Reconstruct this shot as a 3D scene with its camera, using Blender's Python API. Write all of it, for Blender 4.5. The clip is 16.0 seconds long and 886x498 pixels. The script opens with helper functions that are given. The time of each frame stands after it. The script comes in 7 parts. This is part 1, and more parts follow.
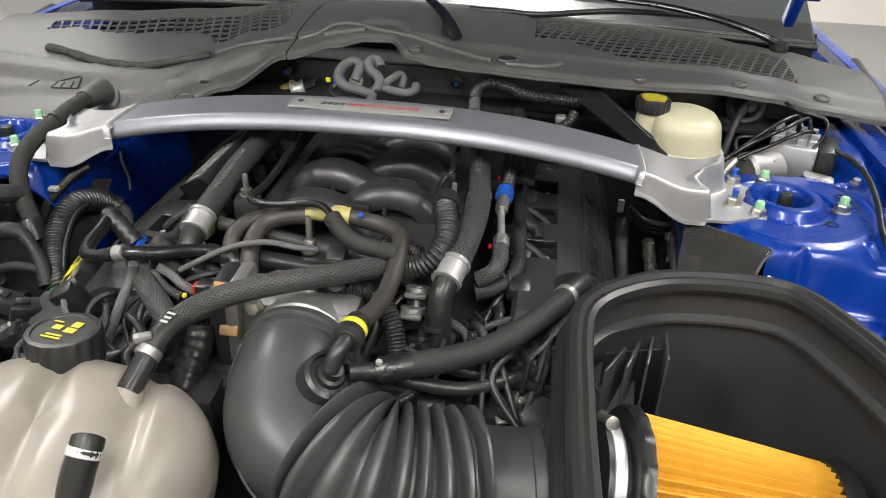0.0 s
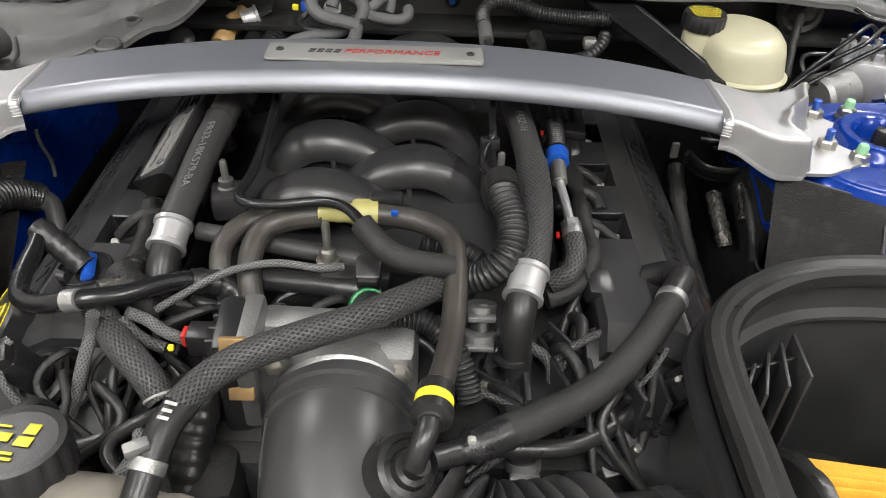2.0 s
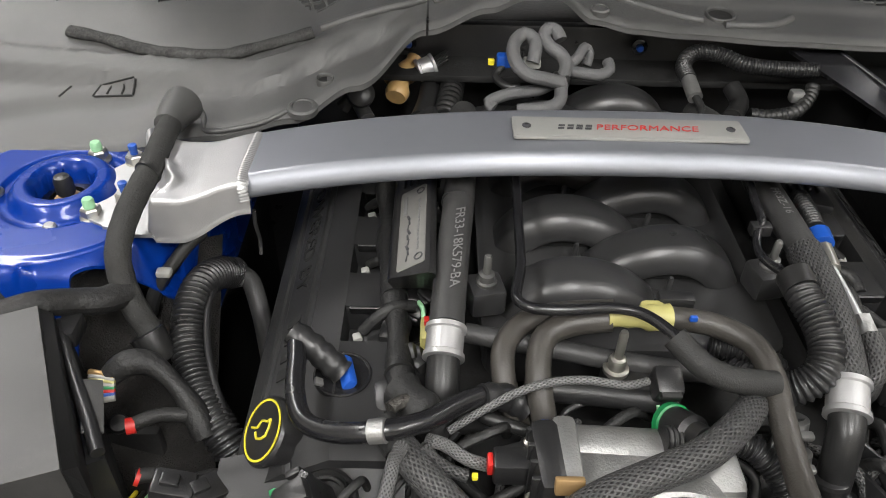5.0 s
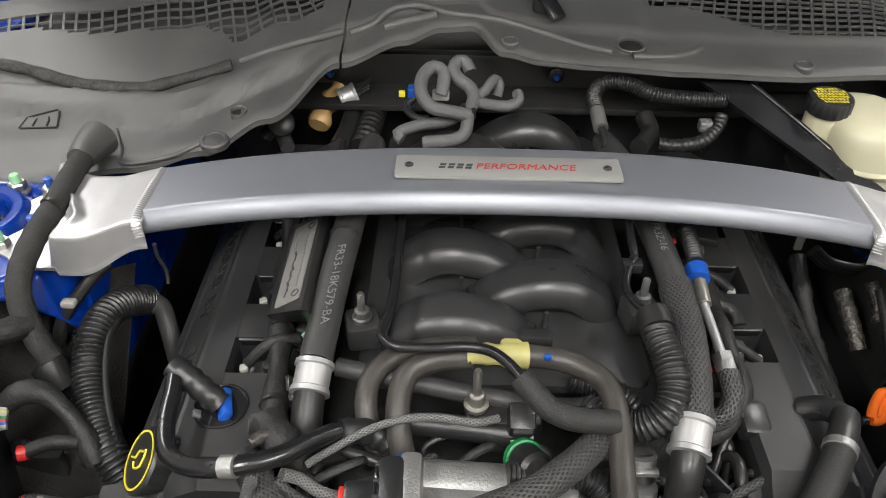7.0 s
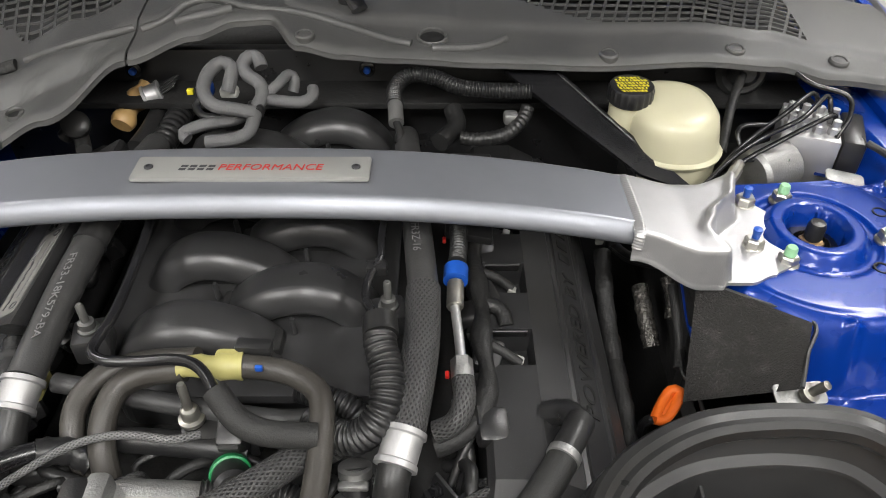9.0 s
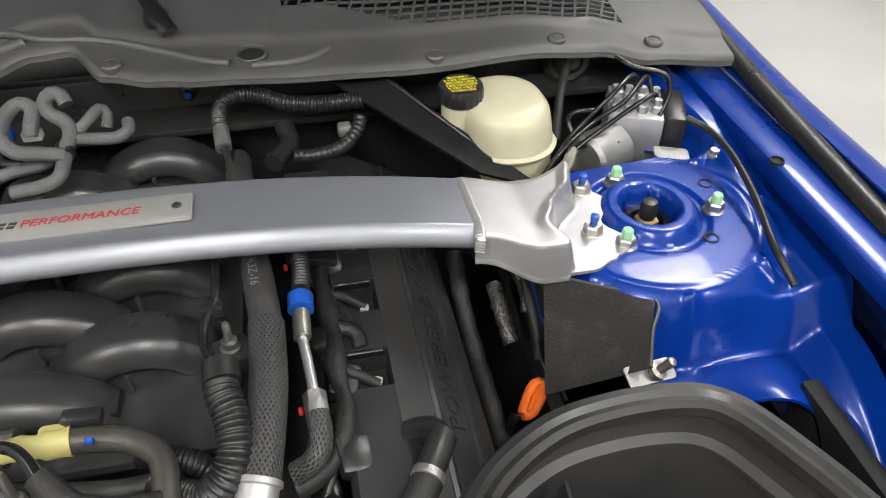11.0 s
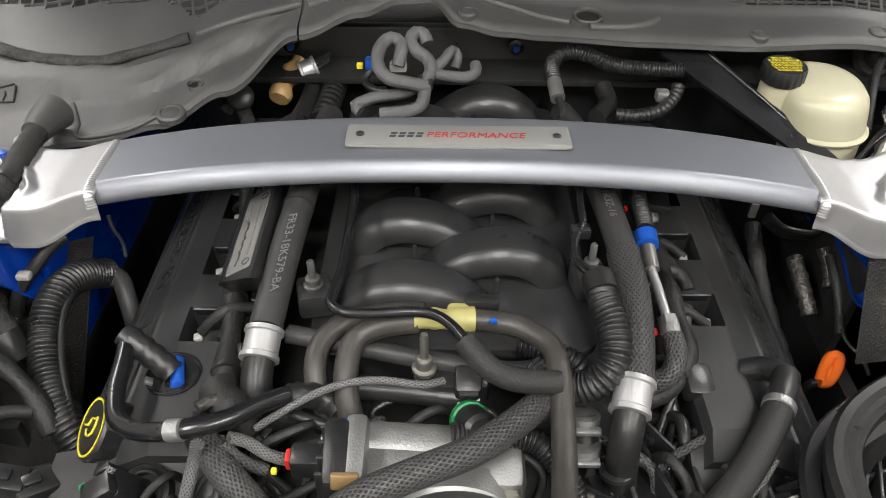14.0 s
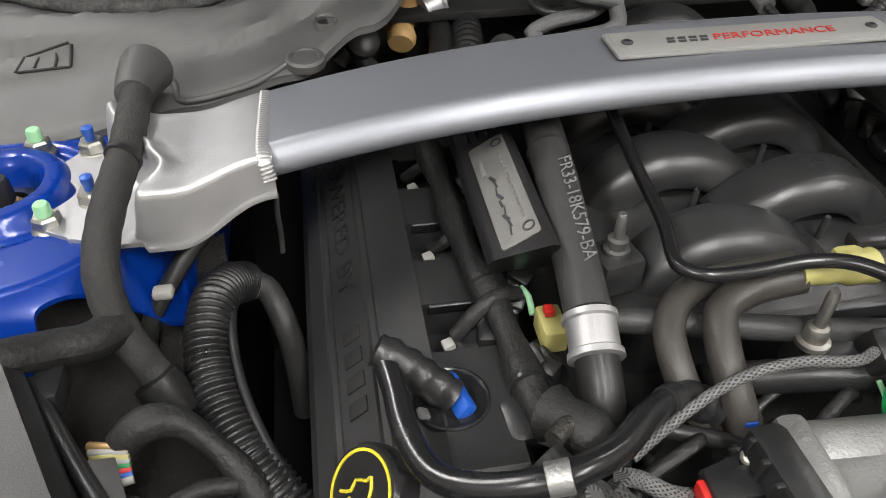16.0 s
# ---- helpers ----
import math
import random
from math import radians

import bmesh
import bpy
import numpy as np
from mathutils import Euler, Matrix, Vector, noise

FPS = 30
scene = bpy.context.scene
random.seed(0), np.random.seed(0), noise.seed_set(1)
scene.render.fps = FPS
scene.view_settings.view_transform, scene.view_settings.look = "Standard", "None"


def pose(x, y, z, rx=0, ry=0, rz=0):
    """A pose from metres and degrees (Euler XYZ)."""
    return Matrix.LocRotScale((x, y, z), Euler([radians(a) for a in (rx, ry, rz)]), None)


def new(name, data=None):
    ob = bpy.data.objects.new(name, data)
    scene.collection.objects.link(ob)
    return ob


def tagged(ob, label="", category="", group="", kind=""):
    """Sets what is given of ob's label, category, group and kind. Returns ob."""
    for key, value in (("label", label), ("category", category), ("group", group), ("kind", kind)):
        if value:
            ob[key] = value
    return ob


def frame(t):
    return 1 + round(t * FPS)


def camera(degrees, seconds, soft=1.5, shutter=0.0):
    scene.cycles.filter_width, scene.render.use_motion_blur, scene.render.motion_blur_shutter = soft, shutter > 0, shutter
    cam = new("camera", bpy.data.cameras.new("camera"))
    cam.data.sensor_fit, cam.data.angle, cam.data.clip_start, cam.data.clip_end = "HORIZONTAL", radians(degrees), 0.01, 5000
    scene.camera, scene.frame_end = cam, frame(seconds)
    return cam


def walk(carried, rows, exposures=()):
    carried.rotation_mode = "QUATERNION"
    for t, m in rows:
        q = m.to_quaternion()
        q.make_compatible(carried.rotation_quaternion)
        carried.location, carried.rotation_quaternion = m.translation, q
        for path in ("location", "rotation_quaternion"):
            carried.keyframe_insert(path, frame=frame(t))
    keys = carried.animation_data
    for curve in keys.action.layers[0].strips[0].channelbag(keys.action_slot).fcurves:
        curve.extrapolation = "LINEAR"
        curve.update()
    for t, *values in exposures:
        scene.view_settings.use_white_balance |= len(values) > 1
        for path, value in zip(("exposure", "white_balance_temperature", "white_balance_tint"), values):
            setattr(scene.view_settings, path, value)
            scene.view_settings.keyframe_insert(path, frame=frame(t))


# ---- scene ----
cam = camera(60.69, 16.0, 1.0)
PATH = [  # seconds, eye, turn in degrees
    (0, 0.2319, -1.0990, 1.3543, 60.14, -1.89, 7.94),
    (0.5, 0.1887, -1.0157, 1.3338, 58.62, -1.83, 4.84),
    (1, 0.1581, -0.9523, 1.3209, 54.28, -1.65, 2.18),
    (1.5, 0.0976, -0.9051, 1.3318, 52.25, -1.61, 0.66),
    (2, 0.0680, -0.8590, 1.3308, 51.76, -1.63, 0.38),
    (2.5, -0.0173, -0.8349, 1.3356, 51.30, -1.80, -0.50),
    (3, -0.1092, -0.8097, 1.3398, 51.19, -1.87, -1.68),
    (3.5, -0.1761, -0.7840, 1.3329, 51.46, -1.69, -1.56),
    (3.7, -0.1976, -0.7718, 1.3380, 51.40, -1.69, -1.52),
    (5.8, -0.1805, -0.7486, 1.3898, 50.44, -0.90, 1.04),
    (6, -0.1614, -0.7510, 1.3954, 50.47, -0.80, 1.12),
    (6.5, -0.1157, -0.7449, 1.4130, 50.28, -0.80, 1.10),
    (7, -0.0579, -0.7448, 1.4242, 50.26, -0.63, 1.22),
    (7.5, -0.0022, -0.7374, 1.4238, 50.13, -0.56, 1.26),
    (8, 0.0483, -0.7312, 1.4214, 50.03, -0.51, 1.24),
    (8.5, 0.1205, -0.7239, 1.4191, 49.78, -0.26, 1.14),
    (9, 0.1842, -0.7107, 1.4145, 49.58, -0.13, -0.22),
    (9.5, 0.2495, -0.6955, 1.4110, 49.36, 0.16, -3.28),
    (9.7, 0.2613, -0.6911, 1.4115, 49.35, 0.21, -4.69),
    (11.8, 0.1385, -0.6700, 1.4230, 49.05, -0.33, -13.34),
    (12, 0.1030, -0.6508, 1.4141, 49.26, -0.30, -13.29),
    (12.5, 0.0290, -0.6487, 1.4059, 49.23, -0.06, -11.87),
    (13, 0.0367, -0.6974, 1.4169, 48.96, -0.11, -7.71),
    (13.5, 0.0276, -0.7309, 1.4242, 48.88, -0.32, -2.59),
    (14, -0.0178, -0.7600, 1.4178, 48.98, -0.68, 0.29),
    (14.5, -0.1346, -0.7637, 1.3604, 49.01, -1.07, 1.10),
    (15, -0.2132, -0.7415, 1.3042, 49.09, -0.99, 1.24),
    (15.5, -0.2814, -0.6851, 1.2775, 49.56, -0.82, -2.06),
    (16, -0.3308, -0.6036, 1.2465, 49.65, -0.28, -9.39),
]
walk(cam, [(t, pose(*row)) for t, *row in PATH])

# ---- place ----
# world and lamps: a closed workshop hall, lit from strip lights under the ceiling
world = bpy.data.worlds.new("hall_air")
scene.world = world
world.use_nodes = True
world.node_tree.nodes["Background"].inputs[0].default_value = (0.92, 0.95, 1.0, 1)
world.node_tree.nodes["Background"].inputs[1].default_value = 0.115
scene.view_settings.exposure = 0.10


def strip_lamp(x, y, sx, sy, power):
    lamp = bpy.data.lights.new("strip_lamp", "AREA")
    lamp.shape, lamp.size, lamp.size_y, lamp.energy, lamp.color = "RECTANGLE", sx, sy, power, (1.0, 0.985, 0.965)
    ob = new("strip_lamp", lamp)
    ob.location = (x, y, 3.36)
    return ob


LAMPS = [(-2.2, -2.3), (0.0, -2.3), (2.2, -2.3), (-2.2, 1.4), (0.0, 1.4), (2.2, 1.4)]
for lx, ly in LAMPS:
    strip_lamp(lx, ly, 0.5, 1.9, 72)


# ---- materials ----
def material(name, base, rough=0.5, metal=0.0, vary=0.12, scale=40.0, bump=0.0, bump_scale=300.0, coat=0.0, dirt=0.0, piece=0.0, rough_vary=0.1, spec=0.5):
    m = bpy.data.materials.new(name)
    m.use_nodes = True
    nt = m.node_tree
    b = nt.nodes["Principled BSDF"]
    co = nt.nodes.new("ShaderNodeTexCoord")
    n1 = nt.nodes.new("ShaderNodeTexNoise")
    n1.inputs["Scale"].default_value, n1.inputs["Detail"].default_value = scale, 6
    n2 = nt.nodes.new("ShaderNodeTexNoise")
    n2.inputs["Scale"].default_value, n2.inputs["Detail"].default_value = scale * 0.15, 4
    nt.links.new(co.outputs["Object"], n1.inputs["Vector"])
    nt.links.new(co.outputs["Object"], n2.inputs["Vector"])
    add = nt.nodes.new("ShaderNodeMath")
    add.operation = "ADD"
    nt.links.new(n1.outputs[0], add.inputs[0])
    nt.links.new(n2.outputs[0], add.inputs[1])
    top = add.outputs[0]
    if piece:
        info = nt.nodes.new("ShaderNodeObjectInfo")
        mul = nt.nodes.new("ShaderNodeMath")
        mul.operation = "MULTIPLY_ADD"
        mul.inputs[1].default_value = piece
        nt.links.new(info.outputs["Random"], mul.inputs[0])
        nt.links.new(top, mul.inputs[2])
        top = mul.outputs[0]
    ramp = nt.nodes.new("ShaderNodeMapRange")
    ramp.inputs[1].default_value, ramp.inputs[2].default_value = 0.55, 1.45
    ramp.inputs[3].default_value, ramp.inputs[4].default_value = 1 - vary, 1 + vary
    nt.links.new(top, ramp.inputs[0])
    mix = nt.nodes.new("ShaderNodeVectorMath")
    mix.operation = "SCALE"
    mix.inputs[0].default_value = base
    nt.links.new(ramp.outputs[0], mix.inputs["Scale"])
    col = mix.outputs[0]
    if dirt:
        n3 = nt.nodes.new("ShaderNodeTexNoise")
        n3.inputs["Scale"].default_value, n3.inputs["Detail"].default_value, n3.inputs["Roughness"].default_value = scale * 0.4, 8, 0.7
        nt.links.new(co.outputs["Object"], n3.inputs["Vector"])
        r3 = nt.nodes.new("ShaderNodeMapRange")
        r3.inputs[1].default_value, r3.inputs[2].default_value, r3.inputs[4].default_value = 0.52, 0.75, dirt
        nt.links.new(n3.outputs[0], r3.inputs[0])
        mx = nt.nodes.new("ShaderNodeMix")
        mx.data_type = "RGBA"
        mx.inputs["B"].default_value = (0.16, 0.15, 0.14, 1)
        nt.links.new(r3.outputs[0], mx.inputs["Factor"])
        nt.links.new(col, mx.inputs["A"])
        col = mx.outputs["Result"]
    if dirt:
        # fine dust specks
        n4 = nt.nodes.new("ShaderNodeTexNoise")
        n4.inputs["Scale"].default_value, n4.inputs["Detail"].default_value = 520, 3
        nt.links.new(co.outputs["Object"], n4.inputs["Vector"])
        r4 = nt.nodes.new("ShaderNodeMapRange")
        r4.inputs[1].default_value, r4.inputs[2].default_value, r4.inputs[4].default_value = 0.66, 0.76, 0.18
        nt.links.new(n4.outputs[0], r4.inputs[0])
        m4 = nt.nodes.new("ShaderNodeMix")
        m4.data_type = "RGBA"
        m4.inputs["B"].default_value = (0.15, 0.145, 0.135, 1)
        nt.links.new(r4.outputs[0], m4.inputs["Factor"])
        nt.links.new(col, m4.inputs["A"])
        col = m4.outputs["Result"]
    nt.links.new(col, b.inputs["Base Color"])
    rr = nt.nodes.new("ShaderNodeMapRange")
    rr.inputs[1].default_value, rr.inputs[2].default_value = 0.55, 1.45
    rr.inputs[3].default_value, rr.inputs[4].default_value = max(0.02, rough - rough_vary), min(1, rough + rough_vary)
    nt.links.new(add.outputs[0], rr.inputs[0])
    nt.links.new(rr.outputs[0], b.inputs["Roughness"])
    b.inputs["Metallic"].default_value = metal
    b.inputs["Specular IOR Level"].default_value = spec
    if coat:
        b.inputs["Coat Weight"].default_value, b.inputs["Coat Roughness"].default_value = coat, 0.03
    if bump:
        nb = nt.nodes.new("ShaderNodeTexNoise")
        nb.inputs["Scale"].default_value, nb.inputs["Detail"].default_value = bump_scale, 5
        nt.links.new(co.outputs["Object"], nb.inputs["Vector"])
        bp = nt.nodes.new("ShaderNodeBump")
        bp.inputs["Strength"].default_value, bp.inputs["Distance"].default_value = bump, 0.002
        nt.links.new(nb.outputs[0], bp.inputs["Height"])
        nt.links.new(bp.outputs[0], b.inputs["Normal"])
    return m


def braid(name, dark, light, pitch, rough=0.55, metal=0.0):
    """Woven sleeve: two crossing sets of strands, in metres along and round the hose."""
    m = material(name, dark, rough, metal, 0.2, 60)
    nt = m.node_tree
    b = nt.nodes["Principled BSDF"]
    uv = nt.nodes.new("ShaderNodeUVMap")
    sep = nt.nodes.new("ShaderNodeSeparateXYZ")
    nt.links.new(uv.outputs[0], sep.inputs[0])
    waves = []
    for sign in (1, -1):
        mul = nt.nodes.new("ShaderNodeMath")
        mul.operation, mul.inputs[1].default_value = "MULTIPLY", sign * 0.6
        nt.links.new(sep.outputs[1], mul.inputs[0])
        add = nt.nodes.new("ShaderNodeMath")
        add.operation = "ADD"
        nt.links.new(sep.outputs[0], add.inputs[0])
        nt.links.new(mul.outputs[0], add.inputs[1])
        sc = nt.nodes.new("ShaderNodeMath")
        sc.operation, sc.inputs[1].default_value = "MULTIPLY", math.tau / pitch
        nt.links.new(add.outputs[0], sc.inputs[0])
        sn = nt.nodes.new("ShaderNodeMath")
        sn.operation = "SINE"
        nt.links.new(sc.outputs[0], sn.inputs[0])
        waves.append(sn)
    mx = nt.nodes.new("ShaderNodeMath")
    mx.operation = "MAXIMUM"
    nt.links.new(waves[0].outputs[0], mx.inputs[0])
    nt.links.new(waves[1].outputs[0], mx.inputs[1])
    ramp = nt.nodes.new("ShaderNodeMapRange")
    ramp.inputs[1].default_value, ramp.inputs[2].default_value = -0.7, 0.5
    nt.links.new(mx.outputs[0], ramp.inputs[0])
    mix = nt.nodes.new("ShaderNodeMix")
    mix.data_type = "RGBA"
    mix.inputs["A"].default_value, mix.inputs["B"].default_value = (*dark, 1), (*light, 1)
    nt.links.new(ramp.outputs[0], mix.inputs["Factor"])
    nt.links.new(mix.outputs["Result"], b.inputs["Base Color"])
    bp = nt.nodes.new("ShaderNodeBump")
    bp.inputs["Strength"].default_value, bp.inputs["Distance"].default_value = 0.9, 0.0012
    nt.links.new(ramp.outputs[0], bp.inputs["Height"])
    nt.links.new(bp.outputs[0], b.inputs["Normal"])
    return m


PLASTIC = material("black_moulded_plastic", (0.015, 0.015, 0.0155), 0.33, 0, 0.25, 45, 0.12, 700, dirt=0.03)
SATIN = material("satin_black_plastic", (0.027, 0.027, 0.0275), 0.33, 0, 0.2, 30, 0.08, 900, dirt=0.03)
COWL = material("grey_textured_plastic", (0.060, 0.060, 0.059), 0.45, 0, 0.25, 14, 0.25, 1300, dirt=0.25)
FOAM_STRIP = material("speckled_foam_strip", (0.045, 0.045, 0.044), 0.9, 0, 0.75, 260, 1.0, 420, dirt=0.2, spec=0.2)
DUCT = material("smooth_black_duct_plastic", (0.038, 0.038, 0.0385), 0.36, 0, 0.15, 25, 0.06, 800, dirt=0.06)
RUBBER = material("black_rubber", (0.016, 0.016, 0.016), 0.34, 0, 0.2, 60, 0.1, 500, dirt=0.03, spec=0.38)
GREY_RUBBER = material("grey_rubber_hose", (0.036, 0.036, 0.036), 0.48, 0, 0.18, 60, 0.15, 500, dirt=0.1, spec=0.35)
OLIVE_RUBBER = material("worn_rubber_hose", (0.038, 0.035, 0.031), 0.42, 0, 0.2, 50, 0.15, 500, dirt=0.12, spec=0.38)
FOAM = material("foam_hose_sleeve", (0.020, 0.020, 0.0195), 0.62, 0, 0.2, 90, 0.3, 700, dirt=0.06, spec=0.3)
TAPE = material("cloth_tape", (0.014, 0.014, 0.014), 0.55, 0, 0.3, 120, 0.6, 220, dirt=0.06, spec=0.35)
TAPE_GREY = material("grey_cloth_tape", (0.030, 0.030, 0.029), 0.7, 0, 0.3, 120, 0.5, 400, dirt=0.1, spec=0.25)
ALU = material("satin_anodised_aluminium", (0.215, 0.223, 0.248), 0.40, 0.5, 0.05, 60, 0.04, 1500, rough_vary=0.05)
ALU_BARE = material("bare_aluminium", (0.45, 0.45, 0.455), 0.44, 0.75, 0.10, 60, 0.12, 800)
CLOTH_GREY = material("grey_fabric_hose", (0.095, 0.095, 0.097), 0.65, 0, 0.2, 90, 0.5, 500, dirt=0.15)
CAST = material("cast_aluminium", (0.30, 0.30, 0.295), 0.45, 0.8, 0.2, 60, 0.35, 420, dirt=0.15)
STEEL = material("zinc_plated_steel", (0.40, 0.39, 0.355), 0.35, 0.9, 0.2, 120, 0.1, 500)
DULL = material("dull_grey_steel", (0.15, 0.15, 0.145), 0.45, 0.7, 0.2, 120, 0.1, 500)
BLUE = material("blue_car_paint", (0.001, 0.026, 0.215), 0.28, 0.1, 0.05, 15, 0.0, 300, coat=0.3, rough_vary=0.03, spec=0.25)
BLACK_PAINT = material("black_painted_steel", (0.010, 0.010, 0.011), 0.22, 0, 0.15, 40, 0.05, 600)
# near-black: engine castings, and shade painted into gaps and deep panels
VOID = material("near_black_casting_and_shade", (0.016, 0.016, 0.016), 0.6, 0, 0.4, 30, 0.4, 150, dirt=0.05, spec=0.2)
FELT = material("dark_felt_mat", (0.0135, 0.0125, 0.0115), 0.95, 0, 0.35, 90, 0.8, 500, dirt=0.15)
MILKY = material("milky_tank_plastic", (0.225, 0.205, 0.175), 0.32, 0, 0.25, 12, 0.05, 400, dirt=0.05)
CREAM = material("cream_reservoir_plastic", (0.46, 0.44, 0.31), 0.34, 0, 0.1, 12, 0.05, 400)
for m_, w_, r_ in ((MILKY, 0.12, 0.02), (CREAM, 0.12, 0.02)):
    m_.node_tree.nodes["Principled BSDF"].inputs["Subsurface Weight"].default_value = w_
    m_.node_tree.nodes["Principled BSDF"].inputs["Subsurface Radius"].default_value = (r_, r_, r_ * 0.7)
YELLOW = material("yellow_filter_cotton", (0.56, 0.28, 0.018), 0.75, 0, 0.18, 60, 0.4, 600, piece=0.2)
YELLOW_PRINT = material("yellow_print", (0.58, 0.50, 0.03), 0.5, 0, 0.1, 200)
LABEL_YELLOW = material("pale_yellow_plastic", (0.36, 0.33, 0.12), 0.45, 0, 0.15, 60)
TAPE_YELLOW = material("bright_yellow_band", (0.72, 0.62, 0.03), 0.5, 0, 0.15, 100)
WHITE_PRINT = material("white_print", (0.42, 0.42, 0.40), 0.6, 0, 0.35, 300)
GREY_PRINT = material("grey_print", (0.13, 0.13, 0.13), 0.6, 0, 0.3, 300)
RED = material("red_plastic", (0.45, 0.018, 0.014), 0.4, 0, 0.1, 100)
ORANGE = material("orange_plastic", (0.80, 0.15, 0.015), 0.4, 0, 0.1, 100)
BLUE_PLASTIC = material("blue_plastic", (0.01, 0.07, 0.36), 0.4, 0, 0.15, 100)
GREEN_PLASTIC = material("green_plastic", (0.01, 0.18, 0.055), 0.4, 0, 0.15, 100)
PALE_GREEN = material("pale_green_cap", (0.25, 0.48, 0.27), 0.6, 0, 0.2, 200)
AMBER = material("amber_plastic", (0.42, 0.27, 0.11), 0.4, 0, 0.25, 80)
GOLD = material("gold_passivated_steel", (0.40, 0.26, 0.12), 0.45, 0.6, 0.2, 100)
PALE = material("pale_connector_plastic", (0.30, 0.30, 0.28), 0.5, 0, 0.15, 80)
DARK_PRINT = material("dark_grey_print", (0.05, 0.05, 0.055), 0.5, 0.3, 0.1, 200)
PLATE = material("brushed_plate", (0.27, 0.27, 0.26), 0.6, 0.25, 0.08, 200)
COIL_PLATE = material("dull_brushed_plate", (0.18, 0.178, 0.168), 0.6, 0.25, 0.15, 150)
LID = material("smooth_grey_lid_plastic", (0.034, 0.034, 0.0335), 0.45, 0, 0.12, 20, 0.1, 900, dirt=0.2)
COVER_SATIN = material("satin_cover_plastic", (0.022, 0.022, 0.0225), 0.42, 0, 0.2, 30, 0.1, 900, dirt=0.05, spec=0.32)
BRAID = braid("black_braided_sleeve", (0.004, 0.004, 0.004), (0.042, 0.042, 0.042), 0.0042)
BRAID_GREY = braid("grey_braided_sleeve", (0.03, 0.03, 0.03), (0.13, 0.13, 0.13), 0.0030)
BRAID_FINE = braid("fine_mesh_sleeve", (0.01, 0.01, 0.01), (0.045, 0.045, 0.045), 0.0040)
FOIL = material("aluminised_sleeve", (0.07, 0.066, 0.06), 0.3, 0.6, 0.5, 160, 1.0, 260)
CONCRETE = material("painted_floor", (0.32, 0.32, 0.31), 0.45, 0, 0.15, 3, 0.1, 60, dirt=0.1)
WALL = material("pale_wall_paint", (0.74, 0.71, 0.66), 0.8, 0, 0.05, 3, 0.05, 100)
CEILING = material("white_ceiling_paint", (0.80, 0.80, 0.79), 0.85, 0, 0.05, 3, 0.05, 100)
GLASS = bpy.data.materials.new("windscreen_glass")
GLASS.use_nodes = True
g_ = GLASS.node_tree.nodes["Principled BSDF"]
g_.inputs["Base Color"].default_value, g_.inputs["Roughness"].default_value = (0.03, 0.035, 0.035, 1), 0.03
g_.inputs["Specular IOR Level"].default_value = 0.9
GLOW = bpy.data.materials.new("lit_diffuser")
GLOW.use_nodes = True
e_ = GLOW.node_tree.nodes["Principled BSDF"]
e_.inputs["Emission Color"].default_value, e_.inputs["Emission Strength"].default_value = (1.0, 0.97, 0.93, 1), 12.0


# ---- geometry helpers ----
def mesh(name, verts, faces, mat, parent=None, label="", smooth=True, uvs=None, sharp=35):
    me = bpy.data.meshes.new(name)
    me.from_pydata([tuple(v) for v in verts], [], faces)
    if uvs:
        layer = me.uv_layers.new(name="UVMap")
        for loop in me.loops:
            layer.data[loop.index].uv = uvs[loop.vertex_index]
    me.materials.append(mat)
    if smooth:
        me.shade_smooth()
        me.set_sharp_from_angle(angle=radians(sharp))
    ob = new(name, me)
    if parent:
        ob.parent = parent
    if label:
        ob["label"] = label
    return ob


def part(name, bm, mat, parent=None, label="", smooth=True):
    bmesh.ops.recalc_face_normals(bm, faces=bm.faces[:])
    me = bpy.data.meshes.new(name)
    bm.to_mesh(me)
    bm.free()
    me.materials.append(mat)
    if smooth:
        me.shade_smooth()
        me.set_sharp_from_angle(angle=radians(35))
    ob = new(name, me)
    if parent:
        ob.parent = parent
    if label:
        ob["label"] = label
    return ob


def thing(name, label, category, at=(0, 0, 0), group="", kind=""):
    ob = new(name)
    ob.empty_display_size = 0.02
    ob.location = at
    return tagged(ob, label, category, group, kind)


def frames(pts):
    """Points along a path with a carried cross frame and the length so far."""
    tang = [(pts[min(i + 1, len(pts) - 1)] - pts[max(i - 1, 0)]).normalized() for i in range(len(pts))]
    n = Vector((0, 0, 1)).cross(tang[0])
    if n.length < 0.2:
        n = Vector((1, 0, 0)).cross(tang[0])
    n.normalize()
    out, run = [], 0.0
    for i, p in enumerate(pts):
        n = (n - tang[i] * n.dot(tang[i])).normalized()
        out.append((p, tang[i], n, tang[i].cross(n), run))
        if i + 1 < len(pts):
            run += (pts[i + 1] - p).length
    return out


def spline(knots, step=0.006):
    k = [Vector(p) for p in knots]
    if len(k) == 2:
        n = max(2, int((k[1] - k[0]).length / step))
        return [k[0].lerp(k[1], i / n) for i in range(n + 1)]
    ext = [k[0] * 2 - k[1], *k, k[-1] * 2 - k[-2]]
    out = []
    for i in range(1, len(ext) - 2):
        a, b, c, d = ext[i - 1:i + 3]
        n = max(2, int((c - b).length / step))
        for j in range(n):
            t = j / n
            out.append(0.5 * (2 * b + (c - a) * t + (2 * a - 5 * b + 4 * c - d) * t * t + (3 * b - a - 3 * c + d) * t ** 3))
    out.append(k[-1])
    return out


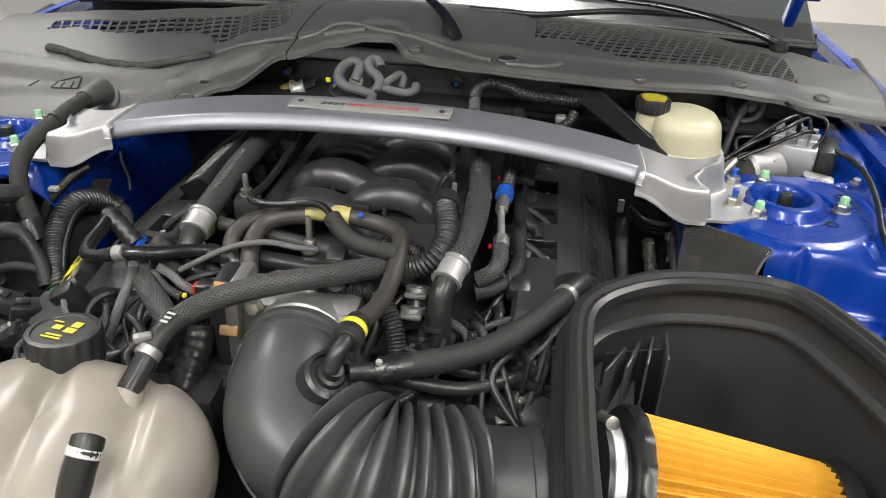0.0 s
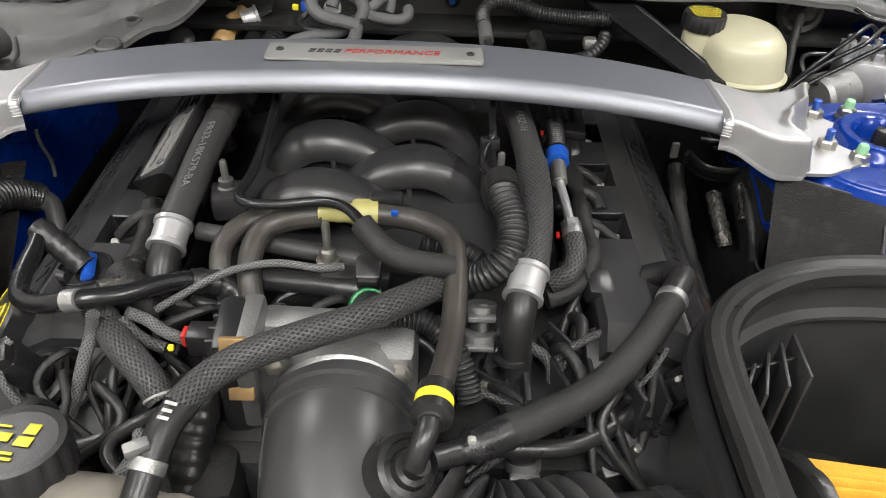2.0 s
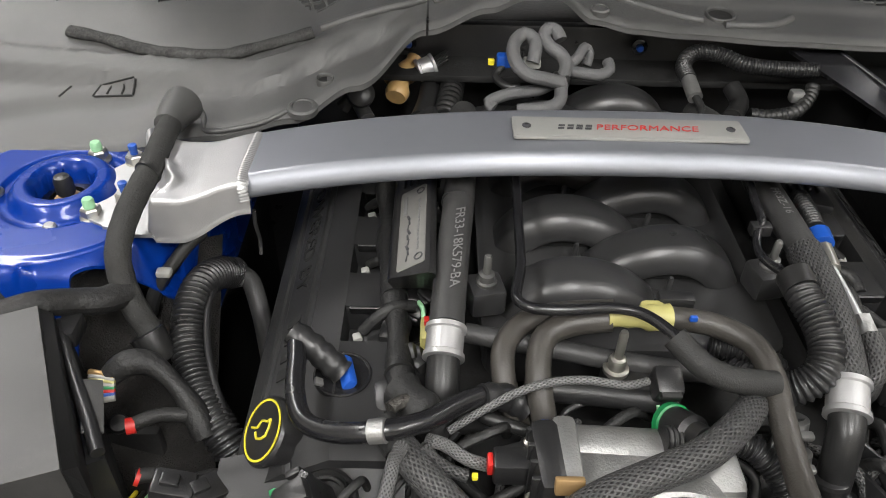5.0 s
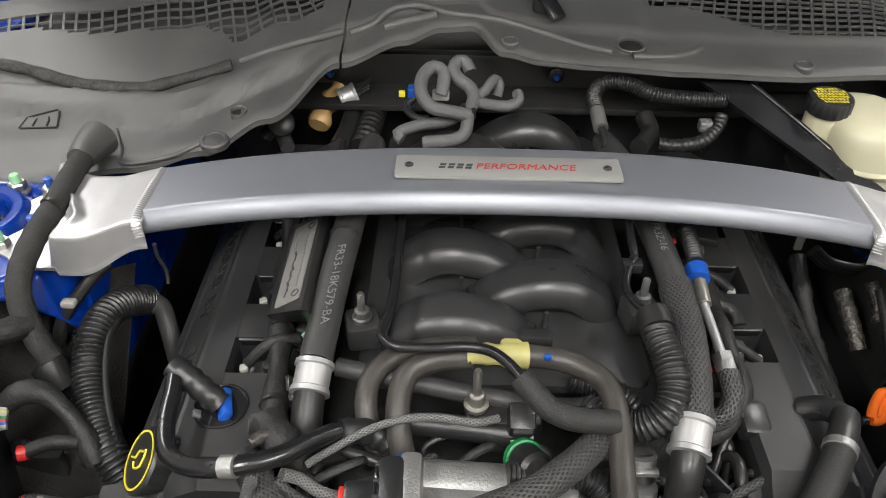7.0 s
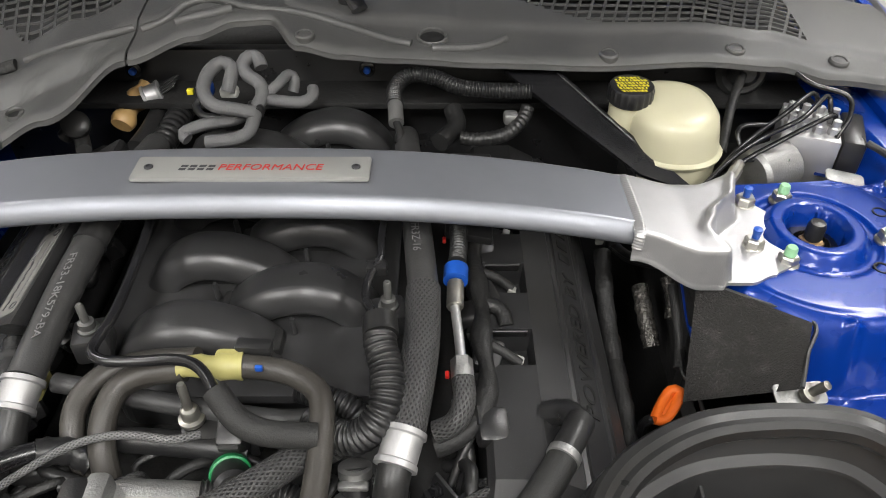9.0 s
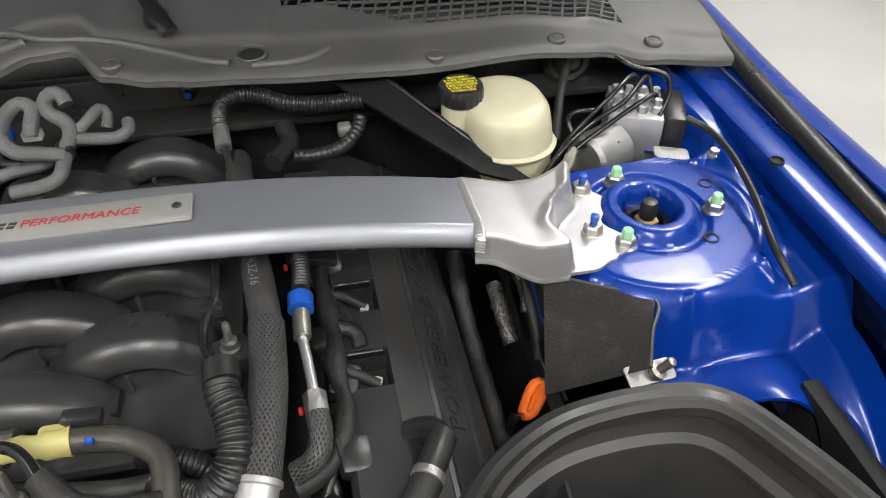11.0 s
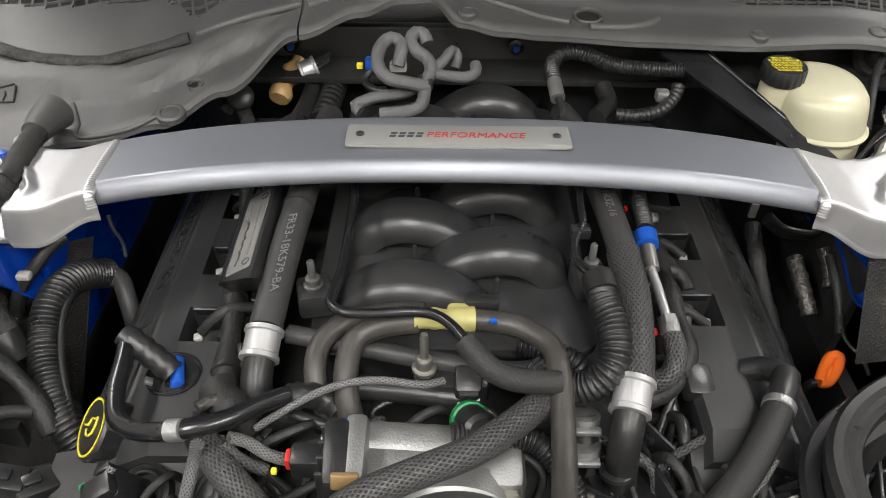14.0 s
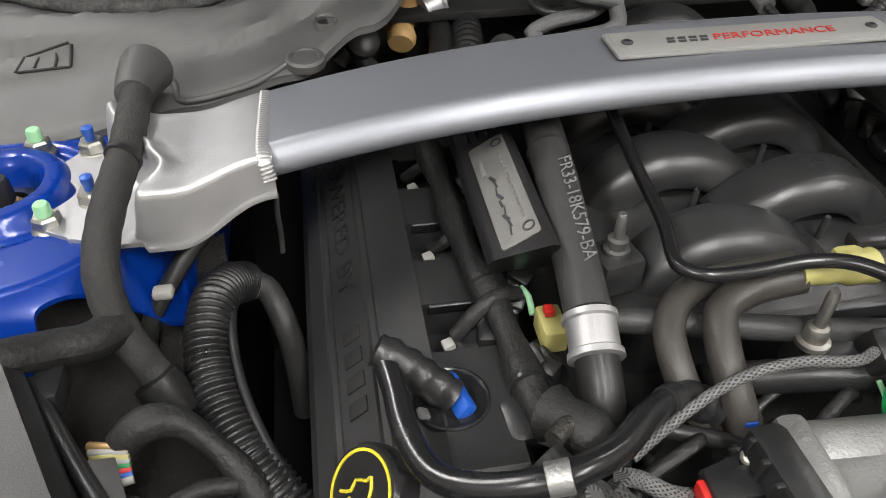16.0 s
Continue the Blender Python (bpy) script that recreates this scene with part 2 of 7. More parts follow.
def tube(name, knots, r, mat, parent=None, label="", seg=14, step=0.006, ring=None, flat=1.0, caps=True):
    """A hose along the knots. r: radius, or a function of the share of the length. ring: (pitch, depth) of corrugations."""
    path = spline(knots, min(step, ring[0] / 7) if ring else step)
    fr = frames(path)
    total = fr[-1][4] or 1
    verts, faces, uvs = [], [], []
    for p, t, n, b, s in fr:
        rad = r(s / total) if callable(r) else r
        rr = rad
        if ring:
            rr = rad - ring[1] * (0.5 - 0.5 * math.cos(math.tau * s / ring[0])) ** 1.5
        for j in range(seg + 1):
            a = math.tau * j / seg
            verts.append(p + n * math.cos(a) * rr + b * math.sin(a) * rr * flat)
            uvs.append((a * rad, s))
    w = seg + 1
    for i in range(len(fr) - 1):
        for j in range(seg):
            faces.append((i * w + j, i * w + j + 1, (i + 1) * w + j + 1, (i + 1) * w + j))
    if caps:
        faces.append(tuple(reversed(range(seg))))
        faces.append(tuple((len(fr) - 1) * w + j for j in range(seg)))
    return mesh(name, verts, faces, mat, parent, label, True, uvs, 60)


def lathe(name, profile, at, axis, mat, parent=None, label="", seg=32, wave=None, sharp=35, caps=True):
    """Turned shape: profile of (radius, height) along the axis. wave: (count, depth, first, last) of flutes on those heights."""
    axis = Vector(axis).normalized()
    n = Vector((0, 0, 1)).cross(axis) if abs(axis.z) < 0.95 else Vector((1, 0, 0)).cross(axis)
    n.normalize()
    b = axis.cross(n)
    at = Vector(at)
    verts, faces = [], []
    for r, h in profile:
        for j in range(seg):
            a = math.tau * j / seg
            rr = r
            if wave and wave[2] <= h <= wave[3]:
                rr = r - wave[1] * (0.5 - 0.5 * math.cos(wave[0] * a)) ** 2
            verts.append(at + axis * h + (n * math.cos(a) + b * math.sin(a)) * rr)
    for i in range(len(profile) - 1):
        for j in range(seg):
            k = (j + 1) % seg
            faces.append((i * seg + j, i * seg + k, (i + 1) * seg + k, (i + 1) * seg + j))
    if caps and profile[0][0] > 1e-5:
        faces.append(tuple(reversed(range(seg))))
    if caps and profile[-1][0] > 1e-5:
        faces.append(tuple((len(profile) - 1) * seg + j for j in range(seg)))
    return mesh(name, verts, faces, mat, parent, label, True, None, sharp)


def block(size, bevel=0.003, m=None, seg=2):
    bm = bmesh.new()
    bmesh.ops.create_cube(bm, size=1)
    bmesh.ops.scale(bm, vec=size, verts=bm.verts[:])
    if bevel:
        bmesh.ops.bevel(bm, geom=bm.edges[:], offset=bevel, segments=seg, affect="EDGES", profile=0.5)
    if m is not None:
        bmesh.ops.transform(bm, matrix=m, verts=bm.verts[:])
    return bm


def plank(outline, thick, bevel=0.0015, m=None, seg=2):
    """A flat shape from an outline in x and y, with thickness below z = 0 and rounded edges."""
    bm = bmesh.new()
    top = [bm.verts.new((x, y, 0)) for x, y in outline]
    low = [bm.verts.new((x, y, -thick)) for x, y in outline]
    n = len(outline)
    bm.faces.new(top)
    bm.faces.new(low[::-1])
    for i in range(n):
        bm.faces.new((top[i], low[i], low[(i + 1) % n], top[(i + 1) % n]))
    if bevel:
        bmesh.ops.bevel(bm, geom=[e for e in bm.edges], offset=bevel, segments=seg, affect="EDGES", profile=0.5)
    if m is not None:
        bmesh.ops.transform(bm, matrix=m, verts=bm.verts[:])
    return bm


def rounded(w, h, r, n=4):
    """Outline of a rounded rectangle about the origin."""
    out = []
    for cx, cy, a0 in ((w / 2 - r, h / 2 - r, 0), (-w / 2 + r, h / 2 - r, 90), (-w / 2 + r, -h / 2 + r, 180), (w / 2 - r, -h / 2 + r, 270)):
        for i in range(n + 1):
            a = radians(a0 + 90 * i / n)
            out.append((cx + r * math.cos(a), cy + r * math.sin(a)))
    return out


def sheet(name, fn, nu, nv, thick, mat, parent=None, label="", sharp=40):
    """A bent panel: fn(u, v) for u and v from 0 to 1, thickened downwards."""
    verts, faces = [], []
    for lay in (0, 1):
        for i in range(nu + 1):
            for j in range(nv + 1):
                p = Vector(fn(i / nu, j / nv))
                verts.append(p - Vector((0, 0, thick * lay)))
    w, off = nv + 1, (nu + 1) * (nv + 1)
    for i in range(nu):
        for j in range(nv):
            a, b, c, d = i * w + j, (i + 1) * w + j, (i + 1) * w + j + 1, i * w + j + 1
            faces.append((a, b, c, d))
            faces.append((off + a, off + d, off + c, off + b))
    rim = [i * w for i in range(nu + 1)] + [nu * w + j for j in range(1, nv + 1)] + [i * w + nv for i in range(nu - 1, -1, -1)] + [j for j in range(nv - 1, 0, -1)]
    for a, b in zip(rim, rim[1:] + rim[:1]):
        faces.append((a, off + a, off + b, b))
    return mesh(name, verts, faces, mat, parent, label, True, None, sharp)


def basis(at, ahead, up=(0, 0, 1)):
    """A pose at a place with its y axis ahead and its z axis near up."""
    y = Vector(ahead).normalized()
    x = y.cross(Vector(up)).normalized()
    z = x.cross(y)
    m = Matrix((x, y, z)).transposed().to_4x4()
    m.translation = Vector(at)
    return m


def curve_at(table, x):
    """Smooth value of a table of (x, values...) at x."""
    if x <= table[0][0]:
        return table[0][1:]
    for a, b in zip(table, table[1:]):
        if x <= b[0]:
            t = (x - a[0]) / (b[0] - a[0])
            t = t * t * (3 - 2 * t)
            return tuple(p + (q - p) * t for p, q in zip(a[1:], b[1:]))
    return table[-1][1:]


def ramp01(a, b, x):
    t = min(1, max(0, (x - a) / (b - a)))
    return t * t * (3 - 2 * t)


def lettering(name, text, size, m, mat, parent, thick=0.0004, align="CENTER", italic=0.0, wide=0.0):
    """Raised letters from the built-in font, turned into a mesh part."""
    cu = bpy.data.curves.new(name, "FONT")
    cu.body, cu.size, cu.extrude, cu.align_x, cu.align_y, cu.shear, cu.resolution_u = text, size, thick, align, "CENTER", italic, 3
    tmp = bpy.data.objects.new(name, cu)
    scene.collection.objects.link(tmp)
    me = bpy.data.meshes.new_from_object(tmp.evaluated_get(bpy.context.evaluated_depsgraph_get()))
    bpy.data.objects.remove(tmp)
    me.name = name
    if wide:
        xs = [v.co.x for v in me.vertices]
        me.transform(Matrix.Diagonal((wide / (max(xs) - min(xs)), 1, 1, 1)))
    me.transform(m)
    me.materials.clear()
    me.materials.append(mat)
    ob = new(name, me)
    ob.parent = parent
    return ob


def quad_plate(name, corners, thick, mat, parent=None, label="", bulge=0.0, n=16, normal=None):
    """A plate over four corners in order round it, gently domed, with thickness."""
    a, b, c, d = (Vector(p) for p in corners)
    up = Vector(normal) if normal else (b - a).cross(d - a).normalized()
    verts, faces = [], []
    for lay in (0, 1):
        for i in range(n + 1):
            for j in range(n + 1):
                u, v = i / n, j / n
                p = (a * (1 - u) + b * u) * (1 - v) + (d * (1 - u) + c * u) * v
                verts.append(p + up * (bulge * math.sin(math.pi * u) * math.sin(math.pi * v) - thick * lay))
    w, off = n + 1, (n + 1) ** 2
    for i in range(n):
        for j in range(n):
            q = (i * w + j, (i + 1) * w + j, (i + 1) * w + j + 1, i * w + j + 1)
            faces += [q, tuple(off + k for k in q[::-1])]
    rim = [i * w for i in range(n + 1)] + [n * w + j for j in range(1, n + 1)] + [i * w + n for i in range(n - 1, -1, -1)] + [j for j in range(n - 1, 0, -1)]
    for p, q in zip(rim, rim[1:] + rim[:1]):
        faces.append((p, off + p, off + q, q))
    return mesh(name, verts, faces, mat, parent, label)


def ring_loft(name, rings, mat, parent=None, label="", n=40, power=3.0):
    """Rounded box built from level rings: centre x and y, half sizes and height."""
    verts, faces = [], []
    for cx, cy, hx, hy, z in rings:
        for j in range(n):
            a = math.tau * j / n
            k = (abs(math.cos(a)) ** power + abs(math.sin(a)) ** power) ** (-1 / power)
            verts.append((cx + hx * k * math.cos(a), cy + hy * k * math.sin(a), z))
    for i in range(len(rings) - 1):
        for j in range(n):
            k = (j + 1) % n
            faces.append((i * n + j, i * n + k, (i + 1) * n + k, (i + 1) * n + j))
    faces += [tuple(reversed(range(n))), tuple((len(rings) - 1) * n + j for j in range(n))]
    return mesh(name, verts, faces, mat, parent, label, True, None, 45)


# ---- the hall ----
def slab(name, size, at, mat, label):
    ob = part(name, block(size, 0), mat, None, "", False)
    ob.location = at
    return tagged(ob, label, name.split("_")[0], kind="structure")


slab("floor", (11, 11, 0.1), (0, 0, -0.05), CONCRETE, "pale grey painted workshop floor")
slab("wall_north", (11.2, 0.1, 3.6), (0, 5.55, 1.8), WALL, "plain pale workshop wall")
slab("wall_south", (11.2, 0.1, 3.6), (0, -5.55, 1.8), WALL, "plain pale workshop wall")
slab("wall_east", (0.1, 11, 3.6), (5.55, 0, 1.8), WALL, "plain pale workshop wall")
slab("wall_west", (0.1, 11, 3.6), (-5.55, 0, 1.8), WALL, "plain pale workshop wall")
slab("ceiling", (11.2, 11.2, 0.1), (0, 0, 3.65), CEILING, "plain white workshop ceiling")
for lx, ly in LAMPS:
    lamp_body = thing("ceiling_light", "long white strip light under the workshop ceiling", "ceiling light", (lx, ly, 3.6), "strip lights")
    part("housing", block((0.56, 1.96, 0.08), 0.01, pose(0, 0, -0.04)), CEILING, lamp_body)
    part("diffuser", block((0.50, 1.90, 0.02), 0.004, pose(0, 0, -0.092)), GLOW, lamp_body)


# ---- body shell round the bay ----
def side_panel(side):
    """Painted inner wing with the strut tower dome pressed into it."""
    cx, cy = 0.597, -0.066
    wing = thing("inner_wing", "glossy blue painted inner wing with strut tower dome", "car body", (0, 0, 0), "inner wings")

    def height(u, v):
        y = -0.62 + 0.98 * v
        x0 = 0.455 + 0.09 * ramp01(-0.15, -0.20, y) + 0.135 * ramp01(-0.26, -0.31, y) + (0.20 * ramp01(0.015, 0.035, y) if side > 0 else 0)
        x = x0 + (0.77 - x0) * u
        d = math.hypot(x - cx, (y - cy) * 0.96)
        shelf = 0.866 - 0.062 * ramp01(-0.198, -0.232, y) - 0.10 * ramp01(-0.23, -0.45, y) + 0.03 * ramp01(0.04, 0.2, y)
        shelf += 0.045 * math.exp(-((x - 0.655) / 0.062) ** 2 - ((y + 0.315) / 0.058) ** 2)
        shelf -= 0.05 * ramp01(0.53, 0.46, x)
        z = shelf + (0.889 - shelf) * ramp01(0.158, 0.116, d) - 0.0015 * math.exp(-((d - 0.119) / 0.0022) ** 2)
        z += 0.011 * ramp01(0.058, 0.047, d) - 0.004 * ramp01(0.071, 0.066, d) * ramp01(0.055, 0.060, d) - 0.010 * ramp01(0.037, 0.030, d)
        if d < 0.0295:
            z -= 0.06
        a = math.atan2(y - cy, x - cx)
        z += 0.010 * max(0, math.cos(a * 8 + 0.6)) ** 10 * ramp01(0.122, 0.134, d) * ramp01(0.168, 0.142, d)
        rail = ramp01(0.70, 0.735, x + 0.03 * ramp01(0.0, 0.25, y))
        z += (0.915 - z) * rail * ramp01(-0.62, -0.3, y) * (0.25 + 0.75 * ramp01(-0.12, 0.12, y))
        return (side * x, y, z)

    sheet("dome_panel", height, 170, 320, 0.004, BLUE, wing)
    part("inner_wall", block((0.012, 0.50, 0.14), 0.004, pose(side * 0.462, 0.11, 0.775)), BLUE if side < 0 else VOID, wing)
    if side > 0:
        part("unit_tray", block((0.27, 0.24, 0.012), 0.004, pose(0.585, 0.13, 0.80)), VOID, wing, "dark tray below the brake unit")
    # near-black panels: the shade low in the bay is in their colour
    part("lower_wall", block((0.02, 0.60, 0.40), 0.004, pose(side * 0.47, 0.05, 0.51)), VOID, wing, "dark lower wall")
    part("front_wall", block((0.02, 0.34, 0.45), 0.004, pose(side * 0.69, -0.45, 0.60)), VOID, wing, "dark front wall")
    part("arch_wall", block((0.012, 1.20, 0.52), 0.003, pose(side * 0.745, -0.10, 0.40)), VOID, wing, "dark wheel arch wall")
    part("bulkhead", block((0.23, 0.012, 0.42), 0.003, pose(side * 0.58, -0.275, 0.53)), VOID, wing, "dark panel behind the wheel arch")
    part("rail", block((0.055, 1.25, 0.03), 0.008, pose(side * 0.775, -0.05, 0.912)), BLUE, wing)
    mount = thing("strut_mount", "black strut top mount with its centre stud in a blue tower", "strut mount", (side * cx, cy, 0.86), "strut mounts")
    lathe("bearing_cup", [(0.034, 0), (0.034, 0.012), (0.02, 0.016), (0.018, 0.004)], (0, 0, 0), (0, 0, 1), BLACK_PAINT, mount)
    lathe("stud", [(0.0080, 0.0), (0.0080, 0.022), (0.0100, 0.023), (0.0100, 0.038), (0.008, 0.043), (0.0, 0.044)], (0, 0, 0), (0, 0, 1), RUBBER, mount, "rubber capped stud", 20)
    lathe("nut", [(0.014, 0.0), (0.014, 0.018), (0.011, 0.02), (0.009, 0.02)], (0, 0, 0), (0, 0, 1), GOLD, mount, "brass coloured nut", 6)
    for i, (nx, ny, cap, z) in enumerate(((0.580, -0.006, PALE_GREEN, 0.886), (0.549, -0.116, PALE_GREEN, 0.886), (0.672, -0.078, PALE_GREEN, 0.886), (0.533, -0.018, BLUE_PLASTIC, 0.889), (0.520, -0.092, BLUE_PLASTIC, 0.889))):
        nut = thing("flange_nut", "zinc flange nut with a " + ("pale green" if cap is PALE_GREEN else "dark blue") + " tipped stud", "nut", (side * nx, ny, z), "tower nuts")
        lathe("flange", [(0.0130, 0), (0.0130, 0.0025), (0.0105, 0.0045)], (0, 0, 0), (0, 0, 1), STEEL, nut)
        lathe("hexagon", [(0.0108, 0.004), (0.0108, 0.0125), (0.0090, 0.0145), (0.005, 0.0145)], (0, 0, 0), (0, 0, 1), STEEL, nut, seg=6)
        lathe("stud_tip", [(0.0062, 0.011), (0.0062, 0.0225), (0.005, 0.0245), (0.0, 0.0245)] if cap is PALE_GREEN else [(0.0042, 0.011), (0.0042, 0.020), (0.0048, 0.021), (0.0048, 0.026), (0.0, 0.027)], (0, 0, 0), (0, 0, 1), cap, nut, seg=12)
    wingtop = thing("front_wing", "glossy blue outer front wing of the car", "car body", (0, 0, 0), "front wings")

    def outer(u, v):
        x = 0.815 + 0.13 * u
        y = -0.85 + 1.75 * v
        return (side * x, y, 0.945 - 0.30 * u ** 3 - 0.12 * ramp01(-0.35, -0.85, y) + 0.02 * ramp01(0, 0.5, y))

    sheet("wing_skin", outer, 16, 30, 0.003, BLUE, wingtop)
    part("wing_side", block((0.006, 1.75, 0.5), 0.002, pose(side * 0.945, 0.025, 0.42)), BLUE, wingtop)
    part("wing_flange", block((0.03, 1.5, 0.004), 0.0015, pose(side * 0.812, 0.0, 0.932)), BLUE, wingtop)
    seal = thing("bonnet_seal", "black rubber bonnet seal along the wing rail", "seal", (0, 0, 0), "bonnet seals")
    tube("seal_bulb", [(side * 0.80, -0.45, 0.915), (side * 0.802, -0.1, 0.934), (side * 0.815, 0.2, 0.945), (side * 0.845, 0.48, 0.955)], 0.014, RUBBER, seal, flat=0.8)


side_panel(1)
side_panel(-1)
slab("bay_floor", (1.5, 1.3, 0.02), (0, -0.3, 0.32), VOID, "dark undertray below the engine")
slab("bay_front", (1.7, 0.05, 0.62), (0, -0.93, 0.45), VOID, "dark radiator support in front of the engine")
fire = part("firewall", block((1.5, 0.02, 0.62), 0.004, pose(0, 0.262, 0.642)), PLASTIC, None)
tagged(fire, "matt black firewall behind the engine", "firewall", kind="structure")
block_ = thing("engine_block", "dark cast engine block between the valve covers", "engine", (0, 0, 0))
part("crankcase", block((0.44, 0.62, 0.34), 0.03, pose(0, -0.14, 0.62)), VOID, block_)
part("front_cover", block((0.56, 0.05, 0.36), 0.02, pose(0, -0.44, 0.60)), VOID, block_)

# ---- open bonnet above the bay ----
bonnet = thing("bonnet", "open blue bonnet with a dark insulated underside", "bonnet", (0, 0.46, 1.06))
mb = pose(0, 0, 0, -62, 0, 0)
part("skin", block((1.50, 1.22, 0.012), 0.005, mb @ pose(0, -0.61, 0.02)), BLUE, bonnet)
part("liner", block((1.34, 1.06, 0.012), 0.005, mb @ pose(0, -0.62, 0.004)), FELT, bonnet, "dark felt liner")
for sx in (-0.70, 0.70):
    part("hinge", block((0.02, 0.16, 0.03), 0.004, mb @ pose(sx, -0.04, 0.0)), BLUE, bonnet)

# ---- windscreen ----
screen = thing("windscreen", "dark glossy windscreen reflecting the bright hall", "windscreen", (0, 0, 0))
sheet("pane", lambda u, v: (-0.76 + 1.52 * u, 0.455 + 0.086 * (1 - (2 * u - 1) ** 2) + 0.75 * v, 0.985 + 0.36 * v), 24, 8, 0.005, GLASS, screen)

for q in (0.0, 0.012):
    tube("edge_seal", [(-0.76 + 1.52 * i / 12, 0.453 + q + 0.086 * (1 - (i / 6 - 1) ** 2), 0.986 + 0.4 * q) for i in range(13)], 0.006 - 0.1 * q, RUBBER, screen, "black rubber edge seal", 10, 0.02)
sheet("frit_band", lambda u, v: (-0.755 + 1.51 * u, 0.460 + 0.086 * (1 - (2 * u - 1) ** 2) + 0.060 * v, 0.9888 + 0.0288 * v), 24, 2, 0.002, BLACK_PAINT, screen, "black printed border")

# ---- cowl ----
# x, front edge y and z, rear edge y and z
COWL_EDGE = [(-0.80, -0.02, 0.895, 0.30, 0.985), (-0.60, 0.005, 0.905, 0.36, 0.99), (-0.45, 0.02, 0.925, 0.40, 0.995), (-0.36, 0.035, 0.942, 0.42, 1.0), (-0.29, 0.075, 0.965, 0.435, 1.005),
             (-0.205, 0.155, 0.990, 0.445, 1.01), (-0.125, 0.186, 1.008, 0.46, 1.012), (-0.075, 0.216, 1.014, 0.465, 1.014), (-0.035, 0.222, 1.014, 0.47, 1.014), (0.005, 0.176, 1.000, 0.48, 1.012), (0.06, 0.168, 0.992, 0.482, 1.012), (0.12, 0.164, 0.989, 0.485, 1.01),
             (0.25, 0.160, 0.984, 0.48, 1.005), (0.38, 0.160, 0.98, 0.475, 1.0), (0.52, 0.176, 0.978, 0.46, 0.995), (0.62, 0.178, 0.970, 0.43, 0.985), (0.68, 0.152, 0.965, 0.41, 0.982), (0.80, 0.146, 0.955, 0.34, 0.975)]
# shelf edge on the passenger half: x, y
RIDGE = [(-0.80, 0.118), (-0.64, 0.116), (-0.55, 0.110), (-0.47, 0.098), (-0.40, 0.094), (-0.33, 0.128), (-0.25, 0.166), (-0.20, 0.190)]
GRILLS = [(-0.72, -0.23), (0.23, 0.66)]


def cowl_point(x, v):
    yf, zf, yr, zr = curve_at(COWL_EDGE, x)
    z = zf + (zr - zf) * ramp01(0, 1, v) + 0.008 * math.sin(math.pi * v)
    if v < 0.04:
        z -= 0.006 * (1 - v / 0.04) ** 2
    z += 0.008 * ramp01(0.20, 0.26, v) * (1 if x < 0.2 else 0.6)
    y = yf + (yr - yf) * v
    if x < -0.215:
        edge = curve_at(RIDGE, x)[0]
        z -= 0.013 * ramp01(edge + 0.001, edge - 0.009, y) * ramp01(-0.215, -0.27, x)
        z -= 0.006 * ramp01(edge + 0.030, edge + 0.036, y) * ramp01(-0.30, -0.36, x)
    return (x, y, z)


def in_grill(x, v):
    if -0.70 < x < -0.24:
        return 0.62 + 0.10 * ramp01(-0.45, -0.7, x) - 0.16 * ramp01(-0.42, -0.34, x) < v < 0.80 + 0.06 * ramp01(-0.4, -0.25, x)
    if 0.22 < x < 0.67:
        return 0.27 + 0.20 * ramp01(0.42, 0.24, x) < v < 0.82 - 0.10 * ramp01(0.4, 0.66, x)
    return False


def cowl_half(name, x0, x1, label):
    half = thing(name, label, "cowl", (0, 0, 0), "cowl panels")
    n, k = int((x1 - x0) / 0.006), 52
    verts, faces = [], []
    for lay in (0, 1):
        for i in range(n + 1):
            for j in range(k + 1):
                p = cowl_point(x0 + (x1 - x0) * i / n, j / k)
                verts.append((p[0], p[1], p[2] - 0.004 * lay))
    w, off = k + 1, (n + 1) * (k + 1)
    hole = [[in_grill(x0 + (x1 - x0) * (i + 0.5) / n, (j + 0.5) / k) for j in range(k)] for i in range(n)]
    for i in range(n):
        for j in range(k):
            if hole[i][j]:
                continue
            q = (i * w + j, (i + 1) * w + j, (i + 1) * w + j + 1, i * w + j + 1)
            faces += [q, tuple(off + c for c in q[::-1])]
            for di, dj, a, b in ((-1, 0, 3, 0), (1, 0, 1, 2), (0, -1, 0, 1), (0, 1, 2, 3)):
                ii, jj = i + di, j + dj
                if not (0 <= ii < n and 0 <= jj < k) or hole[ii][jj]:
                    faces.append((q[b], q[a], off + q[a], off + q[b]))
    mesh("panel", verts, faces, COWL, half, "", True, None, 40)
    # front flange, hanging down to the firewall
    verts, faces = [], []
    for i in range(n + 1):
        x, y, z = cowl_point(x0 + (x1 - x0) * i / n, 0)
        for dz, dy in ((-0.002, 0.0), (-0.007, -0.001), (-0.007, 0.003), (-0.002, 0.006)):
            verts.append((x, y + dy, z + dz))
    for i in range(n):
        for c in range(4):
            faces.append((i * 4 + c, i * 4 + (c + 1) % 4, i * 4 + 4 + (c + 1) % 4, i * 4 + 4 + c))
    mesh("flange", verts, faces, COWL, half)
    return half


